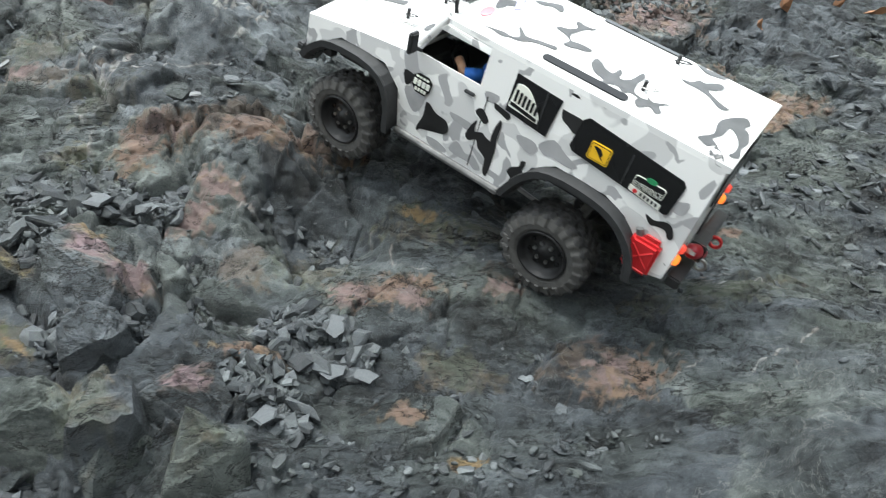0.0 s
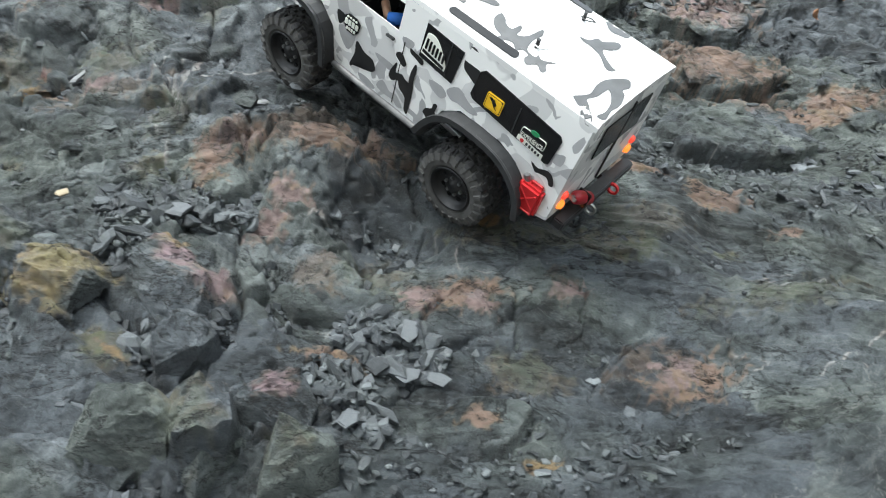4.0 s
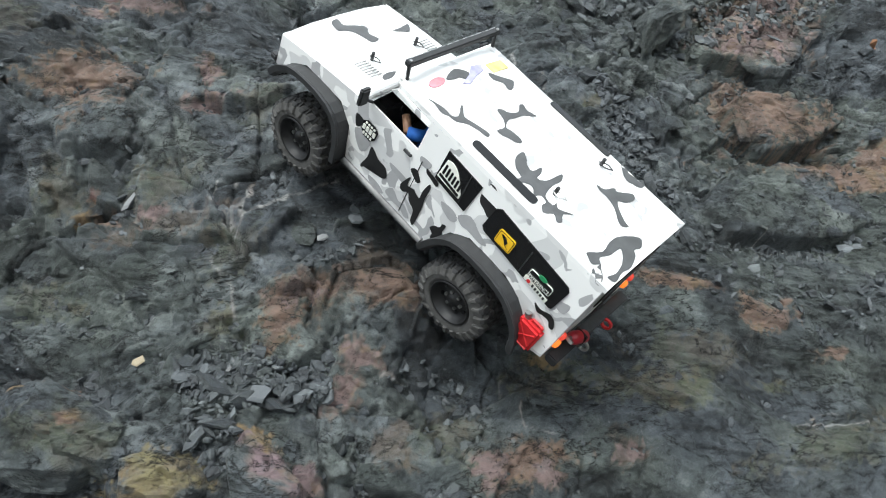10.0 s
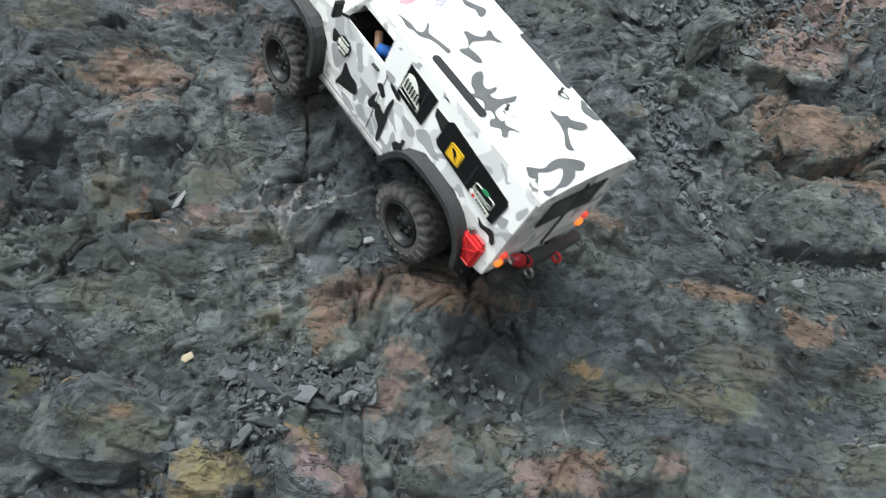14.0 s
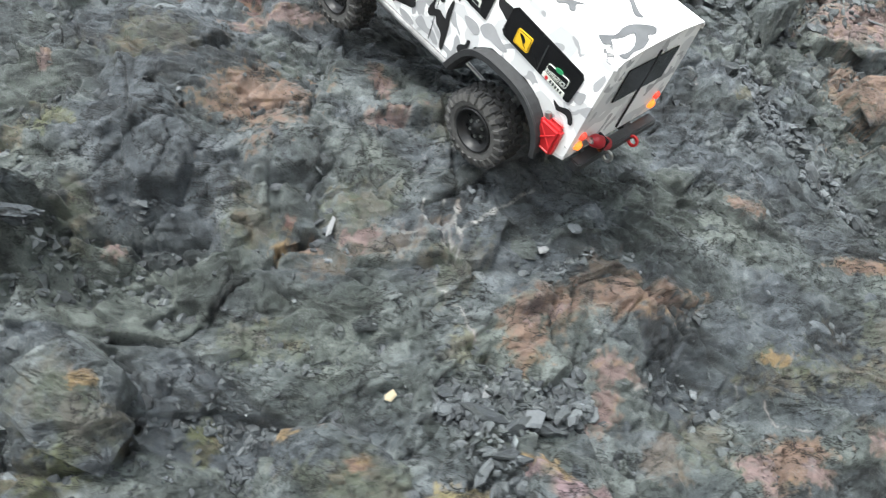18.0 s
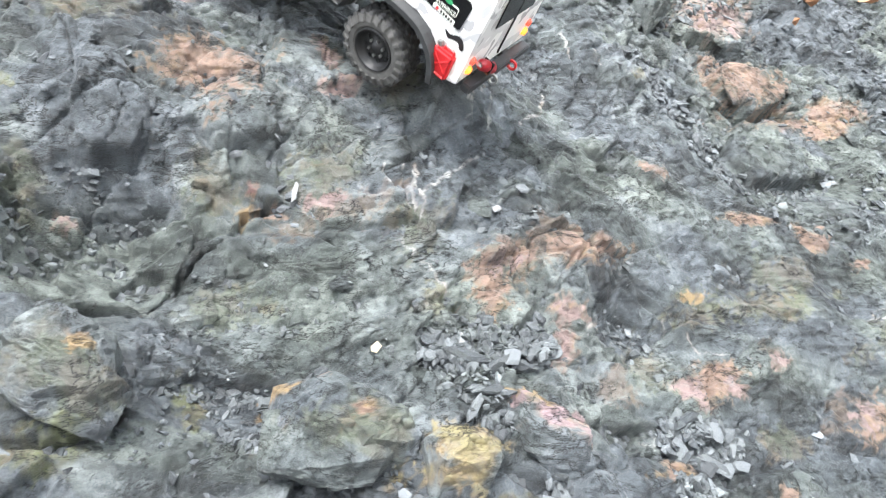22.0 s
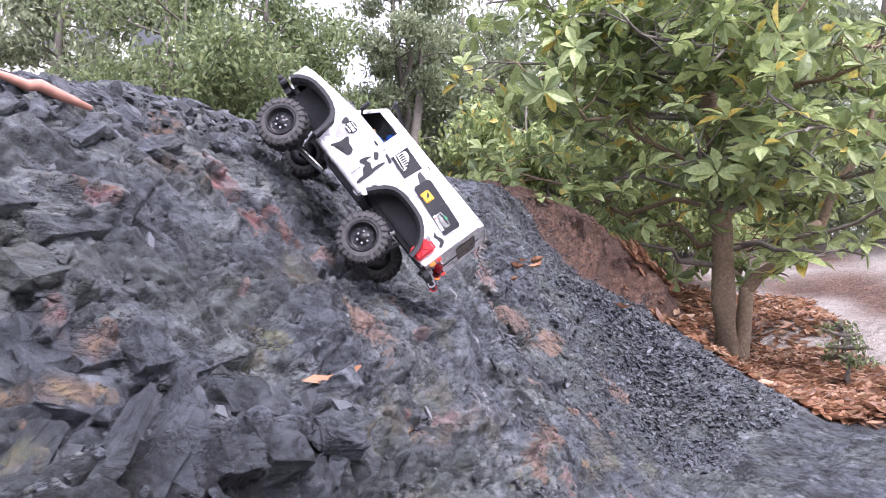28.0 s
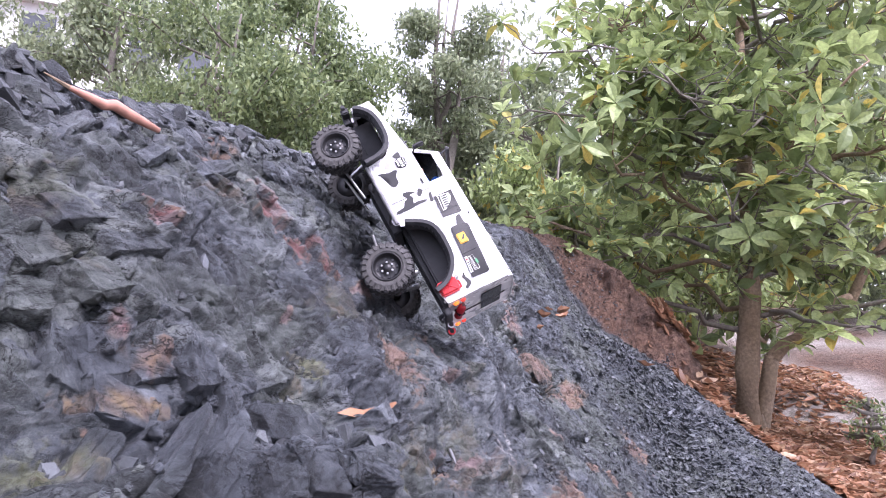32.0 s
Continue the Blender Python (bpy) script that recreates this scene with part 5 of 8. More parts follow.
RED = worn("red_plastic", (0.62, 0.025, 0.030), 0.38, vary=0.2)
DEEP_RED = worn("dark_red_paint", (0.34, 0.012, 0.022), 0.35, vary=0.25)
STICK_WHITE = worn("white_vinyl", (0.80, 0.81, 0.74), 0.4, vary=0.08, relief=0.02)
STICK_YELLOW = worn("yellow_vinyl", (0.80, 0.47, 0.015), 0.4, vary=0.1, relief=0.02)
FADED_YELLOW = worn("faded_yellow_vinyl", (0.70, 0.60, 0.22), 0.4, vary=0.45, relief=0.02)
STICK_PINK = worn("pink_vinyl", (0.62, 0.26, 0.30), 0.4, vary=0.4, relief=0.02)
STICK_GREEN = worn("green_vinyl", (0.03, 0.22, 0.09), 0.4, vary=0.1, relief=0.02)
STICK_BLUE = worn("blue_vinyl", (0.42, 0.41, 0.62), 0.4, vary=0.4, relief=0.02)
SHOCK_YELLOW = worn("yellow_fitting", (0.70, 0.62, 0.02), 0.4)
SKIN = worn("doll_plastic", (0.42, 0.24, 0.15), 0.5)
DOLL_BLUE = worn("doll_blue_cloth", (0.02, 0.12, 0.45), 0.8)


def lamp_material(name, color, glow, power):
    s = Shade(name, 0.25)
    s.bsdf.inputs["Emission Color"].default_value = (*glow, 1)
    s.bsdf.inputs["Emission Strength"].default_value = power
    return s.done(s.mix(s.noise(120, 2), color, tuple(c * 0.7 for c in color)))


AMBER = lamp_material("amber_lens", (0.75, 0.22, 0.02), (1.0, 0.20, 0.03), 0.75)
RED_LENS = lamp_material("red_lens", (0.7, 0.05, 0.03), (1.0, 0.10, 0.06), 0.35)


def box(bm, lo, hi, m=None, mat=0, bevel=0.0):
    t = Matrix.Translation([(a + b) / 2 for a, b in zip(lo, hi)]) @ Matrix.Diagonal([b - a for a, b in zip(lo, hi)] + [1])
    vs = bmesh.ops.create_cube(bm, size=1, matrix=(m @ t) if m else t)["verts"]
    if bevel:
        es = list({e for v in vs for e in v.link_edges})
        bmesh.ops.bevel(bm, geom=es, offset=bevel, segments=2, affect="EDGES")
    if mat:
        for v in vs:
            if v.is_valid:
                for f in v.link_faces:
                    f.material_index = mat
    return vs


def rod(bm, a, b, r, segments=8, mat=0):
    a, b = Vector(a), Vector(b)
    m = Matrix.Translation((a + b) / 2) @ (b - a).to_track_quat("Z", "Y").to_matrix().to_4x4()
    vs = bmesh.ops.create_cone(bm, cap_ends=True, segments=segments, radius1=r, radius2=r, depth=(b - a).length, matrix=m)["verts"]
    if mat:
        for f in {f for v in vs for f in v.link_faces}:
            f.material_index = mat


def lathe(bm, profile, segments=40, axis="Y", mat=0):
    """Turns (radius, along) round an axis."""
    rings = []
    for r, a in profile:
        ring = []
        for k in range(segments):
            w = 2 * math.pi * k / segments
            ring.append(bm.verts.new((r * math.cos(w), a, r * math.sin(w)) if axis == "Y" else (r * math.cos(w), r * math.sin(w), a)))
        rings.append(ring)
    for p, q in zip(rings, rings[1:]):
        for k in range(segments):
            f = bm.faces.new((p[k], p[(k + 1) % segments], q[(k + 1) % segments], q[k]))
            f.material_index = mat
    return rings


def side_y(z):
    """Half width of the body at a height."""
    return float(np.interp(z, (0.0, 0.055, 0.10, 0.145, 0.152), (0.099, 0.0975, 0.094, 0.088, 0.0885)))


REAR, COWL, NOSE = -0.128, 0.245, 0.408
SILL = [(-0.128, 0.010), (-0.098, 0.002), (-0.088, 0.030), (-0.062, 0.056), (-0.030, 0.066), (0.030, 0.066), (0.056, 0.048), (0.078, 0.0),
        (0.245, 0.0), (0.254, 0.048), (0.280, 0.070), (0.352, 0.070), (0.380, 0.052), (0.390, 0.030), (0.408, 0.030)]
BROW = [(0.408, 0.078), (0.330, 0.090), (0.245, 0.100), (0.132, 0.100), (-0.128, 0.100)]


def build_body(truck):
    bm = bmesh.new()
    for side in (1, -1):
        lower = [bm.verts.new((x, side * side_y(z), z)) for x, z in SILL + BROW]
        bm.faces.new(lower if side > 0 else lower[::-1]).material_index = 1
        def quad(*pts):
            vs = [bm.verts.new((x, side * side_y(z), z)) for x, z in pts]
            bm.faces.new(vs if side > 0 else vs[::-1]).material_index = 1
        # above the belt, round the open cab window
        quad((0.148, 0.1), (0.148, 0.152), (REAR, 0.152), (REAR, 0.1))
        quad((0.148, 0.143), (0.216, 0.143), (0.208, 0.152), (0.148, 0.152))
        quad((0.245, 0.1), (0.208, 0.152), (0.214, 0.143), (0.236, 0.106))
        quad((0.148, 0.1), (0.245, 0.1), (0.236, 0.106), (0.148, 0.106))
    # roof
    arc = [(0.0885, 0.152), (0.0875, 0.158), (0.082, 0.1635), (0.045, 0.1685), (0.0, 0.1695)]
    arc = arc + [(-y, z) for y, z in arc[-2::-1]]
    rows = []
    for x in (REAR - 0.003, -0.10, -0.03, 0.06, 0.14, 0.19, 0.208):
        drop = 0.0025 if x > 0.2 else 0.0
        rows.append([bm.verts.new((x, y, z - drop * (1 - abs(y) / 0.09))) for y, z in arc])
    for p, q in zip(rows, rows[1:]):
        for k in range(len(arc) - 1):
            bm.faces.new((p[k], p[k + 1], q[k + 1], q[k])[::-1])
    # bonnet and wings
    crown = [(0.094, 0.0), (0.086, 0.004), (0.076, 0.007), (0.050, 0.012), (0.0, 0.0135)]
    crown = crown + [(-y, z) for y, z in crown[-2::-1]]
    rows = []
    for x, z in ((0.245, 0.1), (0.33, 0.09), (0.395, 0.0805), (0.408, 0.076)):
        rows.append([bm.verts.new((x, y * (0.985 if x > 0.4 else 1), z + k * (0.6 if x > 0.4 else 1))) for y, k in crown])
    for p, q in zip(rows, rows[1:]):
        for k in range(len(crown) - 1):
            bm.faces.new((p[k], p[k + 1], q[k + 1], q[k])[::-1])
    # tail and nose
    tail = [bm.verts.new((REAR, y, z)) for y, z in ((0.0985, 0.010), (0.094, 0.1), (0.0885, 0.152), (-0.0885, 0.152), (-0.094, 0.1), (-0.0985, 0.010))]
    bm.faces.new(tail).material_index = 1
    cap = [bm.verts.new((REAR, y, z)) for y, z in arc]
    bm.faces.new(cap[::-1])
    nose = [bm.verts.new((NOSE, y, z)) for y, z in ((0.094, 0.03), (0.0926, 0.077), (-0.0926, 0.077), (-0.094, 0.03))]
    bm.faces.new(nose[::-1]).material_index = 1
    bmesh.ops.remove_doubles(bm, verts=bm.verts, dist=0.0004)
    bmesh.ops.recalc_face_normals(bm, faces=bm.faces)
    body = part("body", bm, [CAMO_ROOF, CAMO_SIDE], truck, "thin white shell with grey and black camouflage blots")
    thick = body.modifiers.new("shell", "SOLIDIFY")
    thick.thickness, thick.offset = 0.0022, -1
    edge = body.modifiers.new("edges", "BEVEL")
    edge.width, edge.segments, edge.limit_method = 0.0012, 2, "ANGLE"
    return body


def flat_panel(name, pts, proud, material, parent, label="", side=1, depth=0.0012):
    """A thin panel on the body's side: corners as (x, z)."""
    bm = bmesh.new()
    a = [bm.verts.new((x, side * (side_y(z) + proud), z)) for x, z in pts]
    b = [bm.verts.new((x, side * (side_y(z) + proud - depth), z)) for x, z in pts]
    n = len(pts)
    bm.faces.new(a)
    bm.faces.new(b[::-1])
    for k in range(n):
        bm.faces.new((a[k], b[k], b[(k + 1) % n], a[(k + 1) % n]))
    bmesh.ops.recalc_face_normals(bm, faces=bm.faces)
    return part(name, bm, material, parent, label)


def film_of_paint(name, pts, place, material, body, label=""):
    """A thin blot of paint with a smooth outline, laid on the shell: place() gives the point of the shell."""
    n = len(pts)
    ring = []
    for k in range(n):
        a, b, c, d = (np.array(pts[(k + i) % n]) for i in (-1, 0, 1, 2))
        for u in (0.0, 0.34, 0.67):
            ring.append(0.5 * (2 * b + (c - a) * u + (2 * a - 5 * b + 4 * c - d) * u * u + (3 * b - a - 3 * c + d) * u**3))
    bm = bmesh.new()
    bm.faces.new([bm.verts.new((float(x), float(y), 0)) for x, y in ring])
    bmesh.ops.triangulate(bm, faces=bm.faces[:])
    for _ in range(2):
        long = [e for e in bm.edges if e.calc_length() > 0.009]
        if long:
            bmesh.ops.subdivide_edges(bm, edges=long, cuts=1)
            bmesh.ops.triangulate(bm, faces=bm.faces[:])
    for v in bm.verts:
        v.co = place(v.co.x, v.co.y)
    bmesh.ops.recalc_face_normals(bm, faces=bm.faces)
    return part(name, bm, material, body, label)


def paint_blots(body):
    def on_roof(x, y):
        y = max(-0.0883, min(0.0883, y))
        return Vector((max(x, REAR - 0.002), y, float(np.interp(abs(y), (0, 0.045, 0.082, 0.0875, 0.0885), (0.1695, 0.1685, 0.1635, 0.158, 0.152))) + 0.0007))
    def on_bonnet(x, y):
        rise = float(np.interp(abs(y), (0, 0.050, 0.076, 0.086, 0.094), (0.0135, 0.012, 0.007, 0.004, 0.0)))
        return Vector((x, y, float(np.interp(x, (0.245, 0.33, 0.395), (0.1, 0.09, 0.0805))) + rise + 0.0008))
    def roof_blot(pts):
        film_of_paint("roof_blot", pts, on_roof, CAMO_DARK, body, "dark grey camouflage blot")
    def bonnet_blot(pts):
        film_of_paint("bonnet_blot", pts, on_bonnet, CAMO_DARK, body, "dark grey camouflage blot")
    def side_blot(pts, material):
        label = "black camouflage blot" if material is CAMO_BLACK else "light grey camouflage blot"
        lift = 0.0008 if material is CAMO_BLACK else 0.0005
        for way in (1, -1):
            film_of_paint("side_blot", pts, lambda x, z: Vector((max(x, REAR), way * (side_y(z) + lift), z)), material, body, label)
    roof_blot([(0.115, 0.014), (0.113, 0.007), (0.105, 0.003), (0.1, -0.01), (0.108, -0.022), (0.106, -0.028), (0.096, -0.025), (0.083, -0.03), (0.092, -0.014), (0.094, 0.001), (0.096, 0.013), (0.089, 0.025), (0.081, 0.023), (0.069, 0.022), (0.062, 0.025), (0.066, 0.032), (0.076, 0.036), (0.083, 0.04), (0.091, 0.04), (0.09, 0.027), (0.101, 0.018)])
    roof_blot([(0.168, -0.026), (0.157, -0.037), (0.15, -0.044), (0.142, -0.05), (0.132, -0.035), (0.135, -0.029), (0.146, -0.032), (0.156, -0.023)])
    roof_blot([(0.197, -0.113), (0.192, -0.12), (0.18, -0.113), (0.167, -0.121), (0.152, -0.122), (0.13, -0.124), (0.126, -0.11), (0.138, -0.1), (0.149, -0.082), (0.174, -0.103), (0.182, -0.1)])
    roof_blot([(0.092, -0.112), (0.082, -0.115), (0.068, -0.12), (0.074, -0.106), (0.085, -0.107)])
    roof_blot([(0.171, 0.079), (0.161, 0.075), (0.149, 0.072), (0.136, 0.072), (0.132, 0.065), (0.141, 0.053), (0.14, 0.05), (0.127, 0.06), (0.115, 0.057), (0.103, 0.054), (0.092, 0.052), (0.09, 0.058), (0.102, 0.06), (0.117, 0.065), (0.127, 0.074), (0.138, 0.076), (0.146, 0.08), (0.161, 0.078)])
    roof_blot([(0.05, 0.05), (0.051, 0.035), (0.041, 0.04), (0.035, 0.046), (0.025, 0.047), (0.023, 0.033), (0.017, 0.04), (0.015, 0.05), (0.006, 0.042), (0.003, 0.017), (-0.004, 0.026), (-0.003, 0.042), (-0.008, 0.06), (-0.021, 0.062), (-0.022, 0.056), (-0.029, 0.06), (-0.044, 0.051), (-0.037, 0.061), (-0.043, 0.07), (-0.039, 0.075), (-0.03, 0.07), (-0.022, 0.079), (-0.014, 0.073), (-0.014, 0.066), (-0.004, 0.064), (0, 0.071), (0.01, 0.064), (0.02, 0.069), (0.023, 0.081), (0.028, 0.073), (0.027, 0.065), (0.039, 0.061)])
    roof_blot([(-0.031, -0.013), (-0.041, -0.017), (-0.046, -0.031), (-0.053, -0.031), (-0.065, -0.048), (-0.072, -0.041), (-0.069, -0.026), (-0.062, -0.017), (-0.074, -0.006), (-0.087, 0.001), (-0.093, 0.002), (-0.088, 0.01), (-0.08, 0.008), (-0.067, -0.003), (-0.052, -0.009), (-0.039, -0.009)])
    roof_blot([(-0.007, -0.105), (-0.022, -0.1), (-0.041, -0.078), (-0.051, -0.102), (-0.062, -0.104), (-0.065, -0.074), (-0.054, -0.065), (-0.04, -0.065)])
    roof_blot([(-0.086, 0.075), (-0.096, 0.06), (-0.093, 0.043), (-0.095, 0.025), (-0.11, 0.003), (-0.12, 0.013), (-0.117, 0.024), (-0.123, 0.03), (-0.129, 0.048), (-0.127, 0.062), (-0.13, 0.077), (-0.12, 0.08), (-0.123, 0.068), (-0.119, 0.052), (-0.107, 0.038), (-0.105, 0.048), (-0.104, 0.057), (-0.099, 0.068), (-0.105, 0.073), (-0.11, 0.078), (-0.12, 0.086), (-0.118, 0.091), (-0.109, 0.086), (-0.103, 0.088), (-0.105, 0.075), (-0.099, 0.082), (-0.09, 0.079)])
    roof_blot([(0.192, 0.015), (0.179, 0), (0.171, 0.012), (0.178, 0.019), (0.178, 0.027), (0.183, 0.038)])
    bonnet_blot([(0.388, 0.032), (0.391, 0.019), (0.376, 0.021), (0.369, 0.009), (0.358, -0.005), (0.343, 0.003), (0.328, -0.001), (0.326, 0.013), (0.341, 0.016), (0.358, 0.021), (0.365, 0.03), (0.369, 0.037)])
    bonnet_blot([(0.336, -0.035), (0.338, -0.052), (0.345, -0.076), (0.327, -0.061), (0.329, -0.048)])
    bonnet_blot([(0.263, 0.052), (0.266, 0.042), (0.263, 0.028), (0.256, 0.041), (0.257, 0.053)])
    side_blot([(0.204, 0.053), (0.193, 0.046), (0.177, 0.044), (0.171, 0.032), (0.18, 0.024), (0.19, 0.03), (0.203, 0.025), (0.213, 0.011), (0.216, 0.015), (0.21, 0.034), (0.21, 0.052)], CAMO_BLACK)
    side_blot([(0.148, 0.043), (0.142, 0.061), (0.138, 0.066), (0.137, 0.052), (0.126, 0.056), (0.115, 0.047), (0.115, 0.064), (0.111, 0.081), (0.107, 0.077), (0.107, 0.057), (0.105, 0.041), (0.106, 0.006), (0.113, 0.01), (0.115, 0.026), (0.127, 0.034), (0.132, 0.043), (0.142, 0.037)], CAMO_BLACK)
    side_blot([(0.083, 0.027), (0.079, 0.036), (0.071, 0.041), (0.07, 0.049), (0.064, 0.051), (0.065, 0.039), (0.068, 0.03), (0.056, 0.029), (0.06, 0.021), (0.069, 0.022), (0.074, 0.011), (0.077, 0.018), (0.074, 0.029)], CAMO_BLACK)
    side_blot([(0.144, 0.076), (0.136, 0.083), (0.124, 0.073), (0.128, 0.067), (0.135, 0.07)], CAMO_BLACK)
    side_blot([(0.048, 0.135), (0.045, 0.149), (0.034, 0.148), (0.028, 0.131), (0.018, 0.126), (0.023, 0.111), (0.035, 0.115), (0.045, 0.12)], CAMO_BLACK)
    side_blot([(-0.018, 0.139), (-0.027, 0.134), (-0.038, 0.136), (-0.059, 0.138), (-0.06, 0.131), (-0.049, 0.129), (-0.032, 0.132)], CAMO_BLACK)
    side_blot([(-0.08, 0.072), (-0.091, 0.07), (-0.102, 0.075), (-0.111, 0.073), (-0.117, 0.062), (-0.112, 0.059), (-0.106, 0.066), (-0.096, 0.065), (-0.089, 0.063)], CAMO_BLACK)
    side_blot([(-0.019, 0.063), (-0.03, 0.067), (-0.04, 0.064), (-0.038, 0.059), (-0.029, 0.055)], CAMO_BLACK)
    side_blot([(0.25, 0.077), (0.234, 0.076), (0.236, 0.067), (0.244, 0.06)], CAMO_BLACK)
    side_blot([(0.124, 0.097), (0.116, 0.096), (0.101, 0.093), (0.102, 0.086), (0.114, 0.089), (0.122, 0.091)], CAMO_BLACK)
    side_blot([(-0.031, 0.106), (-0.037, 0.105), (-0.051, 0.108), (-0.066, 0.107), (-0.061, 0.102), (-0.047, 0.101)], CAMO_BLACK)
    side_blot([(0.165, 0.012), (0.156, 0.027), (0.141, 0.018), (0.13, 0.021), (0.116, 0.009), (0.124, 0.004), (0.134, 0.009), (0.151, 0.008)], CAMO_GREY)
    side_blot([(0.175, 0.058), (0.153, 0.059), (0.14, 0.057), (0.147, 0.048), (0.16, 0.05), (0.169, 0.051)], CAMO_GREY)
    side_blot([(0.058, 0.079), (0.043, 0.093), (0.025, 0.085), (0.007, 0.078), (0.017, 0.072), (0.037, 0.073), (0.048, 0.071)], CAMO_GREY)
    side_blot([(0.244, 0.057), (0.217, 0.065), (0.213, 0.05), (0.222, 0.032), (0.234, 0.038)], CAMO_GREY)
    side_blot([(0.086, 0.076), (0.066, 0.079), (0.056, 0.072), (0.063, 0.063), (0.079, 0.067)], CAMO_GREY)
    side_blot([(-0.081, 0.104), (-0.1, 0.101), (-0.114, 0.106), (-0.114, 0.091), (-0.101, 0.09)], CAMO_GREY)
    side_blot([(0.105, -0.004), (0.084, 0.003), (0.085, -0.01), (0.098, -0.012)], CAMO_GREY)
    side_blot([(0.199, 0.01), (0.181, 0.012), (0.166, 0.006), (0.177, -0.001), (0.192, 0.001)], CAMO_GREY)
    side_blot([(0.139, 0.104), (0.121, 0.106), (0.123, 0.096), (0.135, 0.095)], CAMO_GREY)


def round_rect(x0, x1, z0, z1, r, n=3):
    pts = []
    for cx, cz, w in ((x1 - r, z1 - r, 0), (x0 + r, z1 - r, 90), (x0 + r, z0 + r, 180), (x1 - r, z0 + r, 270)):
        for k in range(n + 1):
            a = radians(w + 90 * k / n)
            pts.append((cx + r * math.cos(a), cz + r * math.sin(a)))
    return pts


def ellipse(cx, cz, rx, rz, n=20, turn=0):
    c, d = math.cos(radians(turn)), math.sin(radians(turn))
    out = []
    for k in range(n):
        u, v = rx * math.cos(2 * math.pi * k / n), rz * math.sin(2 * math.pi * k / n)
        out.append((cx + u * c - v * d, cz + u * d + v * c))
    return out


def flare(truck, path, side, name="wheel_flare"):
    """A black arch moulding swept along the opening."""
    bm = bmesh.new()
    rings = []
    n = len(path)
    for k, (x, z) in enumerate(path):
        px, pz = path[max(k - 1, 0)]
        qx, qz = path[min(k + 1, n - 1)]
        d = Vector((qx - px, qz - pz)).normalized()
        o = Vector((-d.y, d.x))
        y0 = side_y(max(z, 0.0))
        sec = [(0.000, y0 - 0.004), (0.011, y0 + 0.0005), (0.0085, y0 + 0.018), (0.004, y0 + 0.0245), (-0.004, y0 + 0.0245), (-0.004, y0 + 0.021), (0.001, y0 + 0.016)]
        rings.append([bm.verts.new((x + o.x * a, side * y, z + o.y * a)) for a, y in sec])
    for p, q in zip(rings, rings[1:]):
        for k in range(len(p)):
            bm.faces.new((p[k], p[(k + 1) % len(p)], q[(k + 1) % len(p)], q[k]))
    bm.faces.new(rings[0])
    bm.faces.new(rings[-1][::-1])
    bmesh.ops.recalc_face_normals(bm, faces=bm.faces)
    ob = part(name, bm, BLACK, truck, "black plastic wheel arch flare")
    # moulded notches along the outer lip
    for k in range(1, n - 1):
        x, z = path[k]
        px, pz = path[k + 1]
        bm = bmesh.new()
        mx, mz = (x + px) / 2, (z + pz) / 2
        d = Vector((px - x, pz - z)).normalized()
        m = Matrix.Translation((mx - d.y * 0.0085, side * (side_y(max(mz, 0)) + 0.012), mz + d.x * 0.0085)) @ Matrix.Rotation(-math.atan2(d.y, d.x), 4, "Y")
        box(bm, (-0.0016, -0.005, -0.0012), (0.0016, 0.005, 0.0012), m)
        part("notch", bm, GLOSS, ob)
    return ob


def finer(path, k=3):
    pts = []
    for (a, b), (c, d) in zip(path, path[1:]):
        for i in range(k):
            pts.append((a + (c - a) * i / k, b + (d - b) * i / k))
    pts.append(path[-1])
    return [tuple(np.mean(pts[max(i - 1, 0) : i + 2], 0)) for i in range(len(pts))]


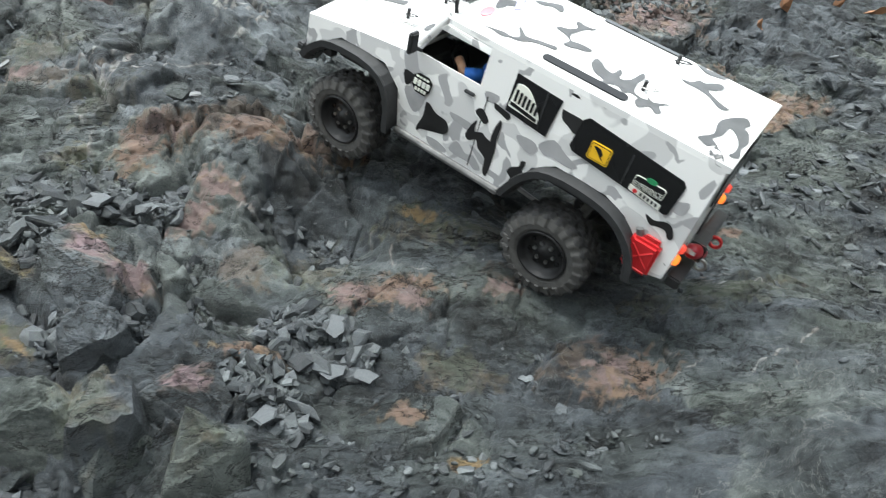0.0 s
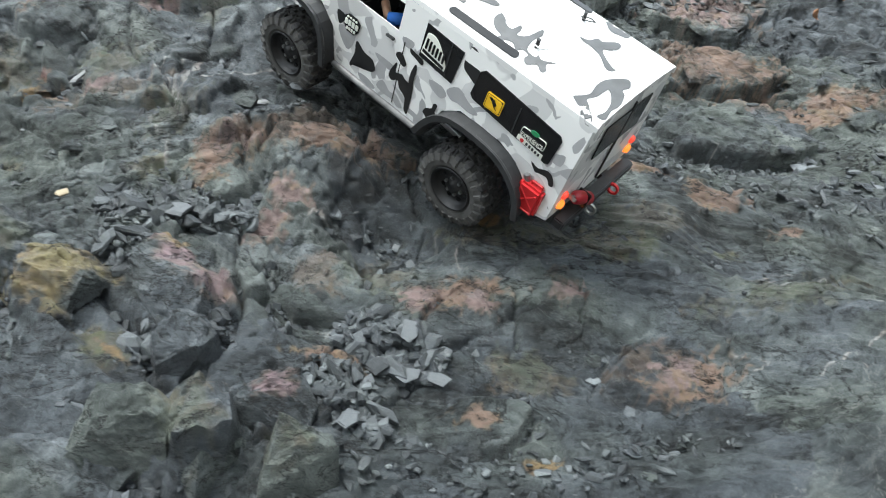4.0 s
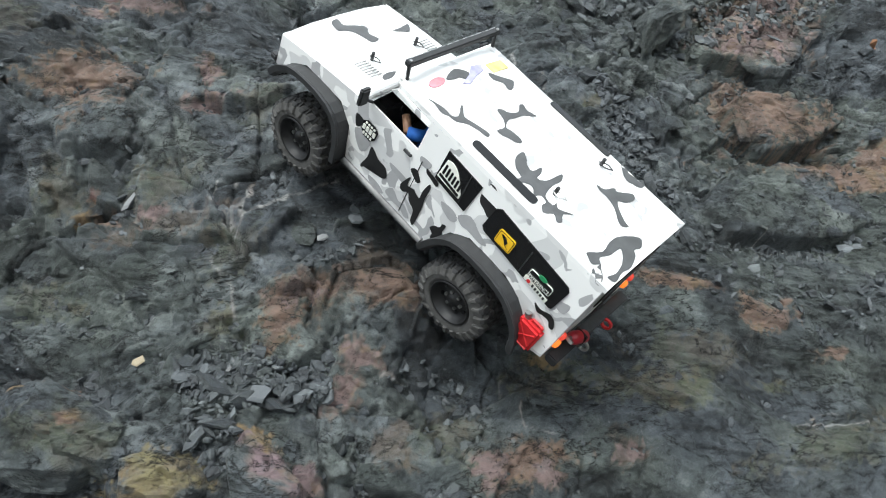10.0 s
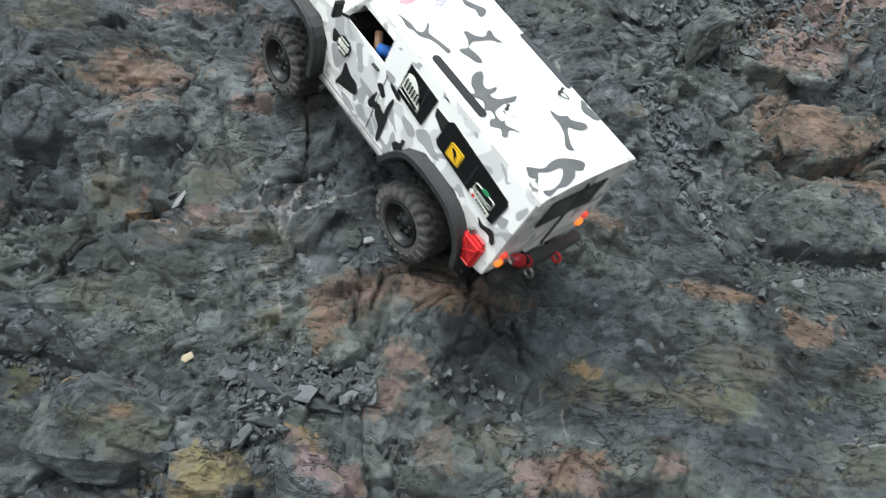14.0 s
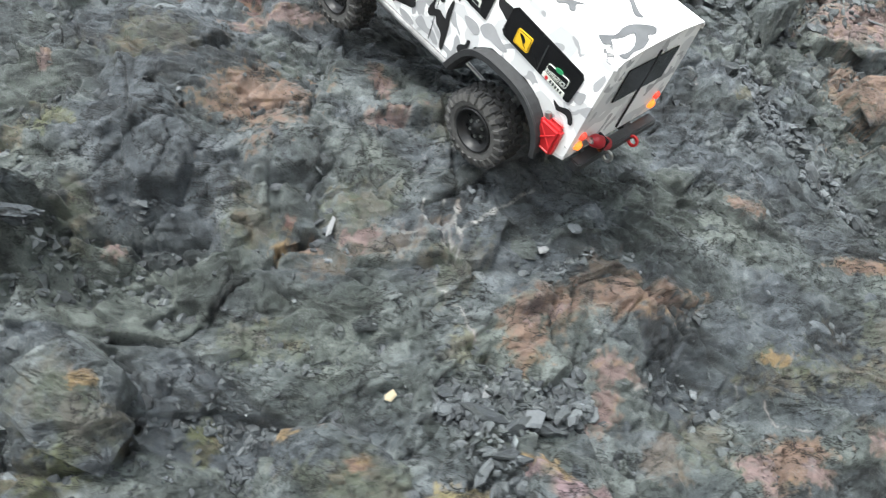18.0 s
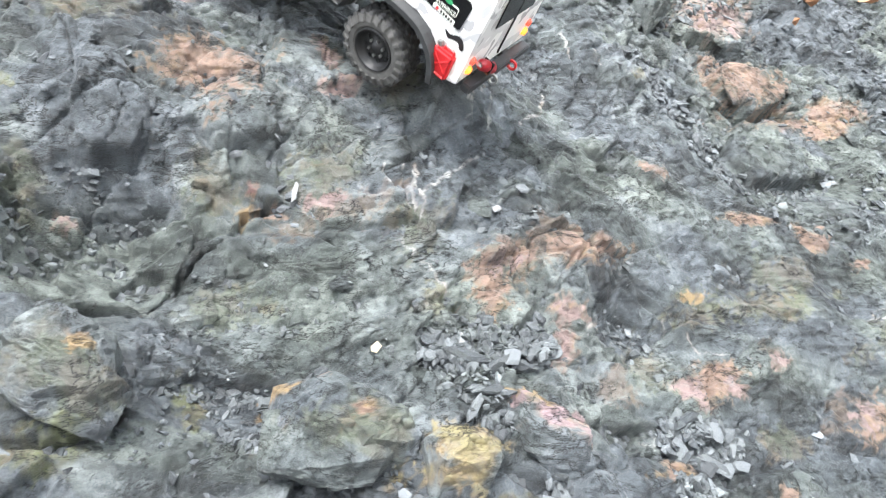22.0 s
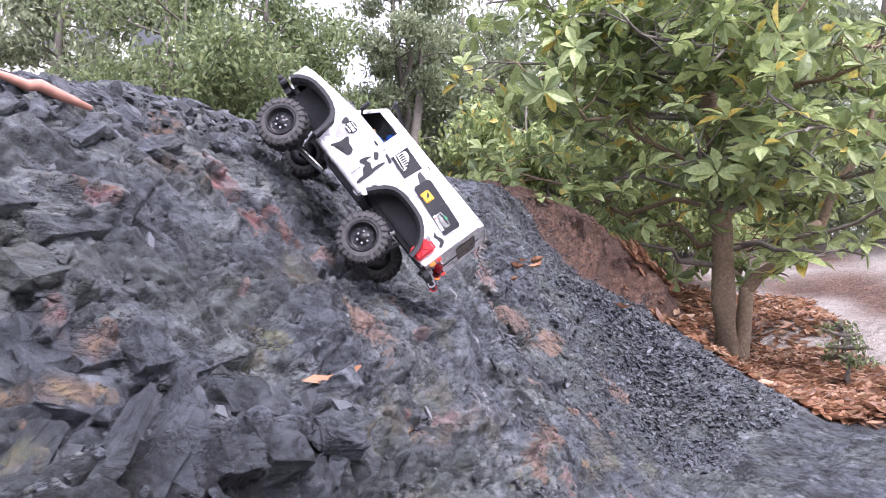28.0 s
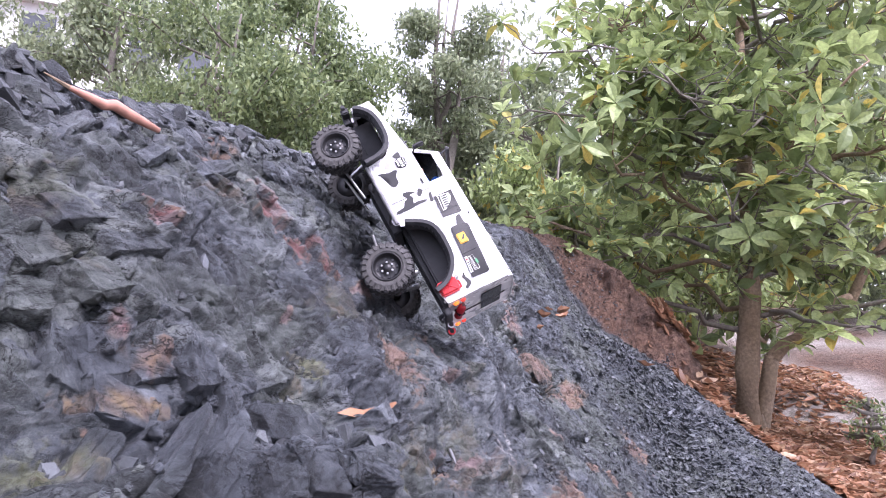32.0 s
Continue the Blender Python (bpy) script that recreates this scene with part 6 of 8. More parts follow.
def build_wheel(truck, side):
    wheel = new("wheel")
    wheel.parent = truck
    R, W = 0.0535, 0.0205
    bm = bmesh.new()
    # tread: one skin with four rows of raised lugs, and shoulder lugs down the sides
    profile = [(0.031, -W + 0.002), (0.036, -W - 0.0015), (0.0425, -W - 0.002), (0.0430, -W - 0.002), (0.0505, -W + 0.0005), (R - 0.001, -0.0196)]
    profile += [(R, y) for y in (-0.0192, -0.0088, -0.0084, -0.0080, -0.0004, 0.0, 0.0004, 0.0080, 0.0084, 0.0088, 0.0192)]
    profile += [(r, -y) for r, y in profile[5::-1]]
    around, rings = 264, []
    for j in range(around):
        ring = []
        for r, y in profile:
            row = 0 if y < -0.0084 else 1 if y < 0 else 2 if y < 0.0084 else 3
            f = 22 * j / around + (0.5 if row in (1, 3) else 0.0) + abs(y) * 14
            on = abs(f - math.floor(f) - 0.5) < (0.31 if abs(y) < 0.0195 else 0.22)
            seam = min(abs(abs(y) - 0.0084), abs(y)) < 0.0003
            lift = 0.0036 if on and not seam and r > 0.05 and abs(y) < 0.0195 else 0.0
            out = 0.0026 if on and 0.0428 < r and abs(y) > 0.0194 else 0.0
            a = 2 * math.pi * j / around
            ring.append(bm.verts.new(((r + lift) * math.cos(a), y + math.copysign(out, y), (r + lift) * math.sin(a))))
        rings.append(ring)
    for j in range(around):
        p, q = rings[j], rings[(j + 1) % around]
        for i in range(len(profile) - 1):
            f = bm.faces.new((p[i], p[i + 1], q[i + 1], q[i]))
            f.material_index = 0 if p[i].co.xz.length > R + 0.002 else 1
    bmesh.ops.recalc_face_normals(bm, faces=bm.faces)
    tyre = part("tyre", bm, [TYRE, DUSTY], wheel, "chunky black crawler tyre, dusty from the rock")
    bm = bmesh.new()
    s = side
    lathe(bm, [(0.0325, s * (W + 0.001)), (0.0315, s * (W + 0.0025)), (0.0295, s * (W + 0.001)), (0.028, s * (W - 0.006)), (0.022, s * (W - 0.012)), (0.016, s * (W - 0.0095)),
               (0.010, s * (W - 0.0085)), (0.0075, s * (W - 0.004)), (0.0001, s * (W - 0.004))], 32)
    lathe(bm, [(0.0325, s * (W + 0.001)), (0.0325, -s * W), (0.012, -s * W)], 32)
    bmesh.ops.recalc_face_normals(bm, faces=bm.faces)
    rim = part("rim", bm, DARK_STEEL, wheel, "black stamped steel rim", smooth=True)
    for k in range(6):
        a = 2 * math.pi * k / 6
        bm = bmesh.new()
        rod(bm, (0.0125 * math.cos(a), s * (W - 0.010), 0.0125 * math.sin(a)), (0.0125 * math.cos(a), s * (W - 0.0055), 0.0125 * math.sin(a)), 0.0024, 6)
        part("lug_nut", bm, STEEL, rim, "bare steel lug nut")
    # black plugs stand in for the shade inside vent holes; nothing is cut
    for k in range(8):
        a = 2 * math.pi * (k + 0.5) / 8
        bm = bmesh.new()
        rod(bm, (0.0205 * math.cos(a), s * (W - 0.0125), 0.0205 * math.sin(a)), (0.0205 * math.cos(a), s * (W - 0.0098), 0.0205 * math.sin(a)), 0.0032, 10)
        part("vent_hole", bm, GLOSS, rim)
    return wheel


def build_truck():
    truck = new("model_truck")
    tagged(truck, "white camouflaged model off-road truck with dusty black tyres", "model truck")
    paint_blots(build_body(truck))
    # black side windows and what is stuck on them
    for side in (1, -1):
        w = flat_panel("side_window", [(0.054, 0.0920), (0.109, 0.0970), (0.1095, 0.1405), (0.0500, 0.1370)], 0.0022, GLOSS, truck, "black glossy side window panel", side)
        if side > 0:
            flat_panel("divider", [(0.0655, 0.0945), (0.0668, 0.0945), (0.0690, 0.138), (0.0677, 0.138)], 0.003, BLACK, w, side=side)
            dome = [(0.107, 0.1035)] + [(0.1045 - 0.0365 * k / 9, 0.119 + 0.0165 * math.sin(math.pi * (0.25 + 0.75 * k / 9)) - 0.012 * k / 9) for k in range(10)] + [(0.068, 0.1005)]
            emblem = flat_panel("emblem", dome, 0.0034, STICK_WHITE, w, "pale dome-shaped emblem", side)
            for k in range(6):
                x = 0.1015 - 0.0055 * k
                flat_panel("emblem_stroke", round_rect(x - 0.0019, x + 0.0013, 0.1115 - 0.0007 * k, 0.1255 - 0.0012 * k, 0.0012), 0.0040, GLOSS, emblem)
            flat_panel("emblem_bar", [(0.105, 0.1062), (0.070, 0.1015), (0.070, 0.1052), (0.105, 0.1100)], 0.0040, GLOSS, emblem)
        r = flat_panel("side_window", [(-0.100, 0.084), (-0.096, 0.082), (0.020, 0.0935), (0.025, 0.0985), (0.022, 0.130), (0.016, 0.1350), (-0.0985, 0.1240), (-0.103, 0.119)], 0.0022, GLOSS, truck, "long black rear side window panel", side)
        if side > 0:
            flat_panel("divider", [(-0.0435, 0.0875), (-0.0420, 0.0877), (-0.0415, 0.1235), (-0.0430, 0.1233)], 0.003, BLACK, r, side=side)
            sign = flat_panel("warning_sticker", round_rect(-0.0215, 0.0035, 0.0965, 0.1165, 0.0025), 0.0034, STICK_YELLOW, r, "yellow square warning sticker")
            flat_panel("sticker_line", round_rect(-0.0203, 0.0023, 0.0977, 0.1153, 0.002), 0.0036, GLOSS, sign)
            inner = flat_panel("sticker_field", round_rect(-0.0195, 0.0015, 0.0985, 0.1145, 0.0018), 0.0040, STICK_YELLOW, sign)
            flat_panel("animal_sign", [(-0.017, 0.1005), (-0.012, 0.1035), (-0.006, 0.1085), (-0.001, 0.1120), (-0.0035, 0.1130), (-0.009, 0.1120), (-0.0135, 0.1075), (-0.0115, 0.1030)], 0.0044, GLOSS, inner)
            card = flat_panel("club_sticker", round_rect(-0.0885, -0.0535, 0.0945, 0.1075, 0.003), 0.0034, STICK_WHITE, r, "dark club sticker with a green oval")
            flat_panel("sticker_field", round_rect(-0.0878, -0.0542, 0.0952, 0.1068, 0.0028), 0.0037, GLOSS, card)
            flat_panel("green_oval", ellipse(-0.071, 0.1085, 0.0060, 0.0028), 0.0042, STICK_GREEN, card)
            word = bpy.data.curves.new("word", "FONT")
            word.body, word.size, word.align_x, word.align_y, word.extrude = "EXPERIENCE", 0.0062, "CENTER", "CENTER", 0.0002
            letters = new("word", word)
            letters.parent = card
            letters.matrix_local = Matrix.Translation((-0.071, side_y(0.099) + 0.0047, 0.0990)) @ Matrix.Rotation(radians(180), 4, "Z") @ Matrix.Rotation(radians(86), 4, "X") @ Matrix.Diagonal((0.92, 1.25, 1, 1))
            word.materials.append(STICK_WHITE)
            strip = flat_panel("white_strip", [(-0.090, 0.0835), (-0.052, 0.0885), (-0.052, 0.0945), (-0.090, 0.0900)], 0.0036, STICK_WHITE, r, "white sticker with a red mark")
            flat_panel("red_mark", ellipse(-0.0595, 0.0905, 0.0026, 0.0024, 12), 0.0042, RED, strip)
            for k in range(5):
                flat_panel("letter_bar", round_rect(-0.0865 + 0.0046 * k, -0.0838 + 0.0046 * k, 0.0860 + 0.0005 * k, 0.0895 + 0.0006 * k, 0.0004, 1), 0.0042, BLACK, strip)
        badge = flat_panel("round_badge", [(0.208, 0.066), (0.214, 0.059), (0.228, 0.059), (0.234, 0.066), (0.235, 0.078), (0.228, 0.083), (0.214, 0.083), (0.207, 0.078)], 0.0022, GLOSS, truck, "black and white shield badge", side)
        for k, (z0, z1, hw) in enumerate(((0.0780, 0.0805, 0.010), (0.0680, 0.0755, 0.0125), (0.0615, 0.0655, 0.009))):
            for j in range(4):
                x0 = 0.221 - hw + j * hw / 2
                flat_panel("badge_bar", round_rect(x0 + 0.0008, x0 + hw / 2 - 0.0008, z0, z1, 0.0006, 1), 0.0032, STICK_WHITE, badge, side=side)
        flare(truck, finer([(-0.100, -0.006), (-0.091, 0.030), (-0.063, 0.057), (-0.030, 0.067), (0.030, 0.067), (0.057, 0.048), (0.079, 0.004)][::-1]), side)
        flare(truck, finer([(0.246, -0.012), (0.252, 0.046), (0.280, 0.071), (0.352, 0.071), (0.381, 0.052), (0.396, 0.030)][::-1]), side)
        # sill slider
        bm = bmesh.new()
        rod(bm, (0.085, side * 0.101, -0.004), (0.244, side * 0.101, -0.004), 0.0045, 10)
        rod(bm, (0.12, side * 0.101, -0.004), (0.12, side * 0.04, -0.012), 0.003, 8)
        rod(bm, (0.21, side * 0.101, -0.004), (0.21, side * 0.04, -0.012), 0.003, 8)
        part("side_slider", bm, SCRAPED, truck, "scraped grey sill tube")
        # door seams
        flat_panel("door_seam", [(0.1335, 0.005), (0.1345, 0.005), (0.1345, 0.099), (0.1335, 0.099)], 0.0012, GLOSS, truck, side=side, depth=0.0008)
        bm = bmesh.new()
        box(bm, (0.150, side * 0.094, 0.091), (0.164, side * 0.0985, 0.0945), bevel=0.001)
        part("door_handle", bm, BLACK, truck, "small black door handle")
        # mirror
        bm = bmesh.new()
        rod(bm, (0.234, side * 0.093, 0.108), (0.238, side * 0.112, 0.118), 0.0022, 6)
        box(bm, (0.232, side * 0.104, 0.110), (0.239, side * 0.119, 0.136), bevel=0.002)
        part("mirror", bm, BLACK, truck, "black door mirror on an arm")
        # slot window in the roof's side, with scratched edge
        bm = bmesh.new()
        pts = round_rect(-0.008, 0.094, -0.0055, 0.0055, 0.005)
        m = Matrix.Translation((0, side * 0.0762, 0.1646)) @ Matrix.Rotation(side * radians(-8), 4, "X")
        a = [bm.verts.new(m @ Vector((x, v, 0.0012))) for x, v in pts]
        b = [bm.verts.new(m @ Vector((x, v, -0.001))) for x, v in pts]
        bm.faces.new(a)
        for k in range(len(pts)):
            bm.faces.new((a[k], b[k], b[(k + 1) % len(pts)], a[(k + 1) % len(pts)]))
        bmesh.ops.recalc_face_normals(bm, faces=bm.faces)
        part("roof_slot_window", bm, GLOSS, truck, "long black slot window")
    # windscreen
    bm = bmesh.new()
    vs = [bm.verts.new(p) for p in ((0.2455, 0.083, 0.108), (0.211, 0.078, 0.158), (0.211, -0.078, 0.158), (0.2455, -0.083, 0.108))]
    bm.faces.new(vs)
    pane = part("windscreen", bm, GLOSS, truck, "dark windscreen")
    pane.modifiers.new("pane", "SOLIDIFY").thickness = 0.0015
    bm = bmesh.new()
    for y in (0.0865, -0.0865):
        rod(bm, (0.2465, y, 0.104), (0.210, y * 0.97, 0.158), 0.0042, 8)
    rod(bm, (0.210, -0.084, 0.1585), (0.210, 0.084, 0.1585), 0.0045, 8)
    rod(bm, (0.2465, -0.0865, 0.105), (0.2465, 0.0865, 0.105), 0.004, 8)
    part("windscreen_frame", bm, CAMO_ROOF, truck)
    # light bar over the windscreen
    bm = bmesh.new()
    box(bm, (0.207, -0.084, 0.1805), (0.216, 0.084, 0.1880), bevel=0.0012)
    bar = part("light_bar", bm, BLACK, truck, "black light bar above the windscreen")
    for k in range(12):
        y = -0.076 + 0.1382 * k / 10
        if y < 0.081:
            bm = bmesh.new()
            box(bm, (0.2155, y - 0.0055, 0.1818), (0.2172, y + 0.0055, 0.1868))
            part("lens", bm, STEEL, bar)
    for y in (-0.082, 0.082):
        bm = bmesh.new()
        rod(bm, (0.206, y * 0.97, 0.158), (0.211, y * 0.97, 0.182), 0.0024, 8)
        part("bracket", bm, BLACK, bar)
        bm = bmesh.new()
        rod(bm, (0.211, y * 0.97, 0.1878), (0.211, y * 0.97, 0.1892), 0.0022, 6)
        part("bolt", bm, STEEL, bar)
    # stickers on the roof
    def roof_patch(name, pts, material, label, lift=0.0006):
        bm = bmesh.new()
        top = [bm.verts.new((x, y, 0.1702 - 0.85 * y * y + lift)) for x, y in pts]
        low = [bm.verts.new((x, y, 0.1690 - 0.85 * y * y)) for x, y in pts]
        bm.faces.new(top)
        for k in range(len(pts)):
            bm.faces.new((top[k], low[k], low[(k + 1) % len(pts)], top[(k + 1) % len(pts)]))
        bmesh.ops.recalc_face_normals(bm, faces=bm.faces)
        return part(name, bm, material, truck, label)
    roof_patch("roof_sticker", ellipse(0.1845, 0.0515, 0.0065, 0.0125), STICK_PINK, "pink oval roof sticker")
    roof_patch("roof_sticker", round_rect(0.165, 0.181, -0.066, -0.034, 0.002), FADED_YELLOW, "yellow oblong roof sticker")
    roof_patch("roof_sticker", [(0.184, -0.028), (0.186, -0.010), (0.176, 0.002), (0.168, 0.022), (0.163, 0.014), (0.170, -0.004), (0.174, -0.022)], STICK_BLUE, "faded blue streak sticker")
    # body clips
    for x, y, z in ((-0.012, 0.0485, 0.1680), (-0.013, -0.0470, 0.1680), (0.297, 0.040, 0.1075), (0.297, -0.041, 0.1075)):
        bm = bmesh.new()
        rod(bm, (x, y, z - 0.004), (x, y, z + 0.011), 0.0024, 10)
        post = part("body_post", bm, BLACK, truck, "black body post with a wire clip")
        bm = bmesh.new()
        loop = [(x + 0.004 - 0.020 * k / 8, y + 0.0045 * math.sin(math.pi * k / 8), z + 0.003 + 0.004 * k / 8) for k in range(9)]
        back = [(p[0], 2 * y - p[1] + 0.001, p[2]) for p in loop]
        for a, b in list(zip(loop, loop[1:])) + list(zip(back, back[1:])):
            rod(bm, a, b, 0.0008, 6)
        part("wire_clip", bm, STEEL if x < 0 and y > 0 else BLACK, post)
    # bonnet vents
    for y in (0.058, -0.058):
        for k in range(7):
            bm = bmesh.new()
            box(bm, (0.268 + 0.005 * k, y - 0.010, 0.0985 - 0.0006 * k + 0.011), (0.2695 + 0.005 * k, y + 0.010, 0.0995 - 0.0006 * k + 0.0112), bevel=0.0003)
            part("bonnet_vent", bm, STEEL, truck)
    # nose
    bm = bmesh.new()
    box(bm, (0.407, -0.045, 0.036), (0.411, 0.045, 0.070), bevel=0.001)
    grille = part("grille", bm, GLOSS, truck, "black front grille")
    for k in range(5):
        bm = bmesh.new()
        box(bm, (0.4105, -0.043, 0.0395 + 0.006 * k), (0.4125, 0.043, 0.0415 + 0.006 * k))
        part("grille_slat", bm, BLACK, grille)
    for y in (0.066, -0.066):
        bm = bmesh.new()
        lathe(bm, [(0.0001, 0.0), (0.009, 0.001), (0.012, 0.004), (0.0135, 0.004), (0.0135, -0.004)], 20, axis="Z")
        lamp = part("headlight", bm, STEEL, truck, "round clear headlight", smooth=True)
        lamp.matrix_local = Matrix.Translation((0.411, y, 0.054)) @ Matrix.Rotation(radians(90), 4, "Y")
    bm = bmesh.new()
    box(bm, (0.414, -0.080, 0.008), (0.432, 0.080, 0.026), bevel=0.003)
    box(bm, (0.425, 0.055, 0.012), (0.437, 0.085, 0.022), bevel=0.002)
    bumper = part("front_bumper", bm, BLACK, truck, "black steel front bumper with a winch")
    bm = bmesh.new()
    rod(bm, (0.428, -0.020, 0.033), (0.428, 0.020, 0.033), 0.007, 12)
    part("winch_drum", bm, STEEL, bumper)
    for y in (0.05, -0.05):
        bm = bmesh.new()
        box(bm, (0.400, y - 0.006, 0.006), (0.416, y + 0.006, 0.020))
        part("bumper_mount", bm, BLACK, bumper)
    # tail
    bm = bmesh.new()
    box(bm, (REAR - 0.0026, -0.052, 0.088), (REAR - 0.0008, 0.052, 0.138), bevel=0.0006)
    part("rear_window", bm, GLOSS, truck, "black rear window panel")
    bm = bmesh.new()
    box(bm, (REAR - 0.003, -0.006, 0.020), (REAR - 0.0006, -0.004, 0.148))
    part("tailgate_seam", bm, BLACK, truck)
    bm = bmesh.new()
    box(bm, (-0.147, -0.086, -0.004), (-0.131, 0.086, 0.010), bevel=0.002)
    box(bm, (-0.140, -0.045, -0.002), (-0.116, -0.030, 0.008))
    box(bm, (-0.140, 0.030, -0.002), (-0.116, 0.045, 0.008))
    rear = part("rear_bumper", bm, BLACK, truck, "black rear bumper")
    for y in (0.028, -0.028):
        bm = bmesh.new()
        lathe(bm, [(0.0055, -0.0018), (0.0085, -0.0018), (0.0085, 0.0018), (0.0055, 0.0018), (0.0055, -0.0018)], 14)
        shackle = part("shackle", bm, STEEL if y > 0 else RED, rear, "tow shackle")
        shackle.location = (-0.152, y, 0.002)
    for y in (0.079, -0.079):
        bm = bmesh.new()
        lathe(bm, [(0.0001, 0.0045), (0.005, 0.0035), (0.0068, 0.0), (0.0068, -0.004)], 16, axis="Z")
        lamp = part("tail_lamp", bm, AMBER, truck, "glowing amber tail lamp", smooth=True)
        lamp.matrix_local = Matrix.Translation((-0.1295, y, 0.0275)) @ Matrix.Rotation(radians(-90), 4, "Y")
        bm = bmesh.new()
        lathe(bm, [(0.0001, 0.004), (0.0045, 0.003), (0.006, 0.0), (0.006, -0.004)], 16, axis="Z")
        lamp = part("brake_lamp", bm, RED_LENS, truck, "red tail lamp", smooth=True)
        lamp.matrix_local = Matrix.Translation((-0.1295, y, 0.0440)) @ Matrix.Rotation(radians(-90), 4, "Y")
    # jerrycan and extinguisher
    bm = bmesh.new()
    box(bm, (-0.113, 0.093, 0.005), (-0.080, 0.108, 0.048), bevel=0.0035)
    can = part("jerrycan", bm, RED, truck, "red plastic jerrycan strapped behind the wheel")
    for a, b in (((-0.108, 0.0145), (-0.085, 0.037)), ((-0.108, 0.037), (-0.085, 0.0145)), ((-0.109, 0.0075), (-0.084, 0.0075))):
        bm = bmesh.new()
        rod(bm, (a[0], 0.1080, a[1] + 0.003), (b[0], 0.1080, b[1] + 0.003), 0.0013, 6)
        part("pressed_rib", bm, RED, can)
    bm = bmesh.new()
    rod(bm, (-0.086, 0.100, 0.047), (-0.083, 0.100, 0.055), 0.0042, 10)
    part("cap", bm, STEEL, can, "pale screw cap")
    bm = bmesh.new()
    rod(bm, (-0.108, 0.100, 0.052), (-0.093, 0.100, 0.052), 0.0018, 6)
    rod(bm, (-0.108, 0.100, 0.047), (-0.108, 0.100, 0.052), 0.0018, 6)
    rod(bm, (-0.093, 0.100, 0.047), (-0.093, 0.100, 0.052), 0.0018, 6)
    part("handle", bm, RED, can)
    bm = bmesh.new()
    rod(bm, (-0.119, 0.090, 0.004), (-0.119, 0.090, 0.022), 0.004, 8)
    rod(bm, (-0.119, 0.090, 0.022), (-0.124, 0.096, 0.030), 0.003, 8)
    part("hi_lift_foot", bm, STEEL, truck, "dusty steel bracket")
    bm = bmesh.new()
    lathe(bm, [(0.0001, -0.020), (0.007, -0.0195), (0.0088, -0.017), (0.0088, 0.013), (0.006, 0.019), (0.003, 0.021)], 20, axis="Z")
    ext = part("extinguisher", bm, DEEP_RED, truck, "small dark red fire extinguisher", smooth=True)
    ext.matrix_local = Matrix.Translation((-0.141, 0.050, 0.030)) @ Matrix.Rotation(radians(-62), 4, "X") @ Matrix.Rotation(radians(12), 4, "Y")
    bm = bmesh.new()
    rod(bm, (0, 0, 0.019), (0, 0, 0.028), 0.003, 8)
    box(bm, (-0.008, -0.002, 0.026), (0.005, 0.002, 0.030))
    part("valve", bm, STEEL, ext, "chrome valve")
    bm = bmesh.new()
    box(bm, (-0.0095, -0.0095, -0.004), (0.0095, 0.0095, 0.0), bevel=0.001)
    part("strap", bm, GLOSS, ext)
    # cab floor, seat and driver doll
    bm = bmesh.new()
    box(bm, (0.135, -0.084, 0.030), (0.240, 0.084, 0.052))
    box(bm, (0.140, 0.015, 0.052), (0.185, 0.075, 0.066), bevel=0.004)
    box(bm, (0.136, 0.015, 0.052), (0.148, 0.075, 0.120), bevel=0.004)
    box(bm, (0.222, -0.080, 0.052), (0.240, 0.080, 0.098), bevel=0.004)
    box(bm, (0.128, -0.086, 0.052), (0.134, 0.086, 0.145))
    part("cab_interior", bm, BLACK, truck, "plain black cab tray with seat and dash")
    bm = bmesh.new()
    lathe(bm, [(0.016, -0.001), (0.019, -0.001), (0.019, 0.002), (0.016, 0.002), (0.016, -0.001)], 20, axis="Z")
    wheel = part("steering_wheel", bm, GLOSS, truck)
    wheel.matrix_local = Matrix.Translation((0.208, 0.045, 0.096)) @ Matrix.Rotation(radians(-60), 4, "Y")
    bm = bmesh.new()
    bmesh.ops.create_uvsphere(bm, u_segments=14, v_segments=8, radius=1, matrix=Matrix.Translation((0.160, 0.045, 0.088)) @ Matrix.Diagonal((0.016, 0.024, 0.028, 1)))
    bmesh.ops.create_uvsphere(bm, u_segments=12, v_segments=8, radius=0.0135, matrix=Matrix.Translation((0.163, 0.045, 0.130)))
    rod(bm, (0.160, 0.068, 0.104), (0.178, 0.080, 0.100), 0.0085, 10)
    for f in bm.faces:
        f.material_index = 0
    n = len(bm.faces)
    rod(bm, (0.178, 0.080, 0.100), (0.197, 0.068, 0.108), 0.0055, 10, mat=1)
    part("driver_doll", bm, [DOLL_BLUE, SKIN], truck, "small blue and brown driver doll", smooth=True)
    # chassis
    bm = bmesh.new()
    for y in (0.032, -0.032):
        box(bm, (-0.116, y - 0.005, 0.004), (0.400, y + 0.005, 0.020))
    for x in (-0.108, 0.08, 0.24, 0.39):
        box(bm, (x - 0.006, -0.036, 0.006), (x + 0.006, 0.036, 0.018))
    # black boxes added in the hollow shell, so the arches look dark inside
    for x0, x1, wide, z0, z1 in ((-0.126, 0.128, 0.060, 0.014, 0.082), (0.243, 0.396, 0.040, 0.016, 0.066)):
        tub = bmesh.new()
        box(tub, (x0, -wide, z0), (x1, wide, z1), bevel=0.004)
        part("inner_tub", tub, BLACK, truck, "black box added inside the body to darken the wheel arches")
    frame_part = part("chassis_frame", bm, DARK_STEEL, truck, "black ladder chassis")
    bm = bmesh.new()
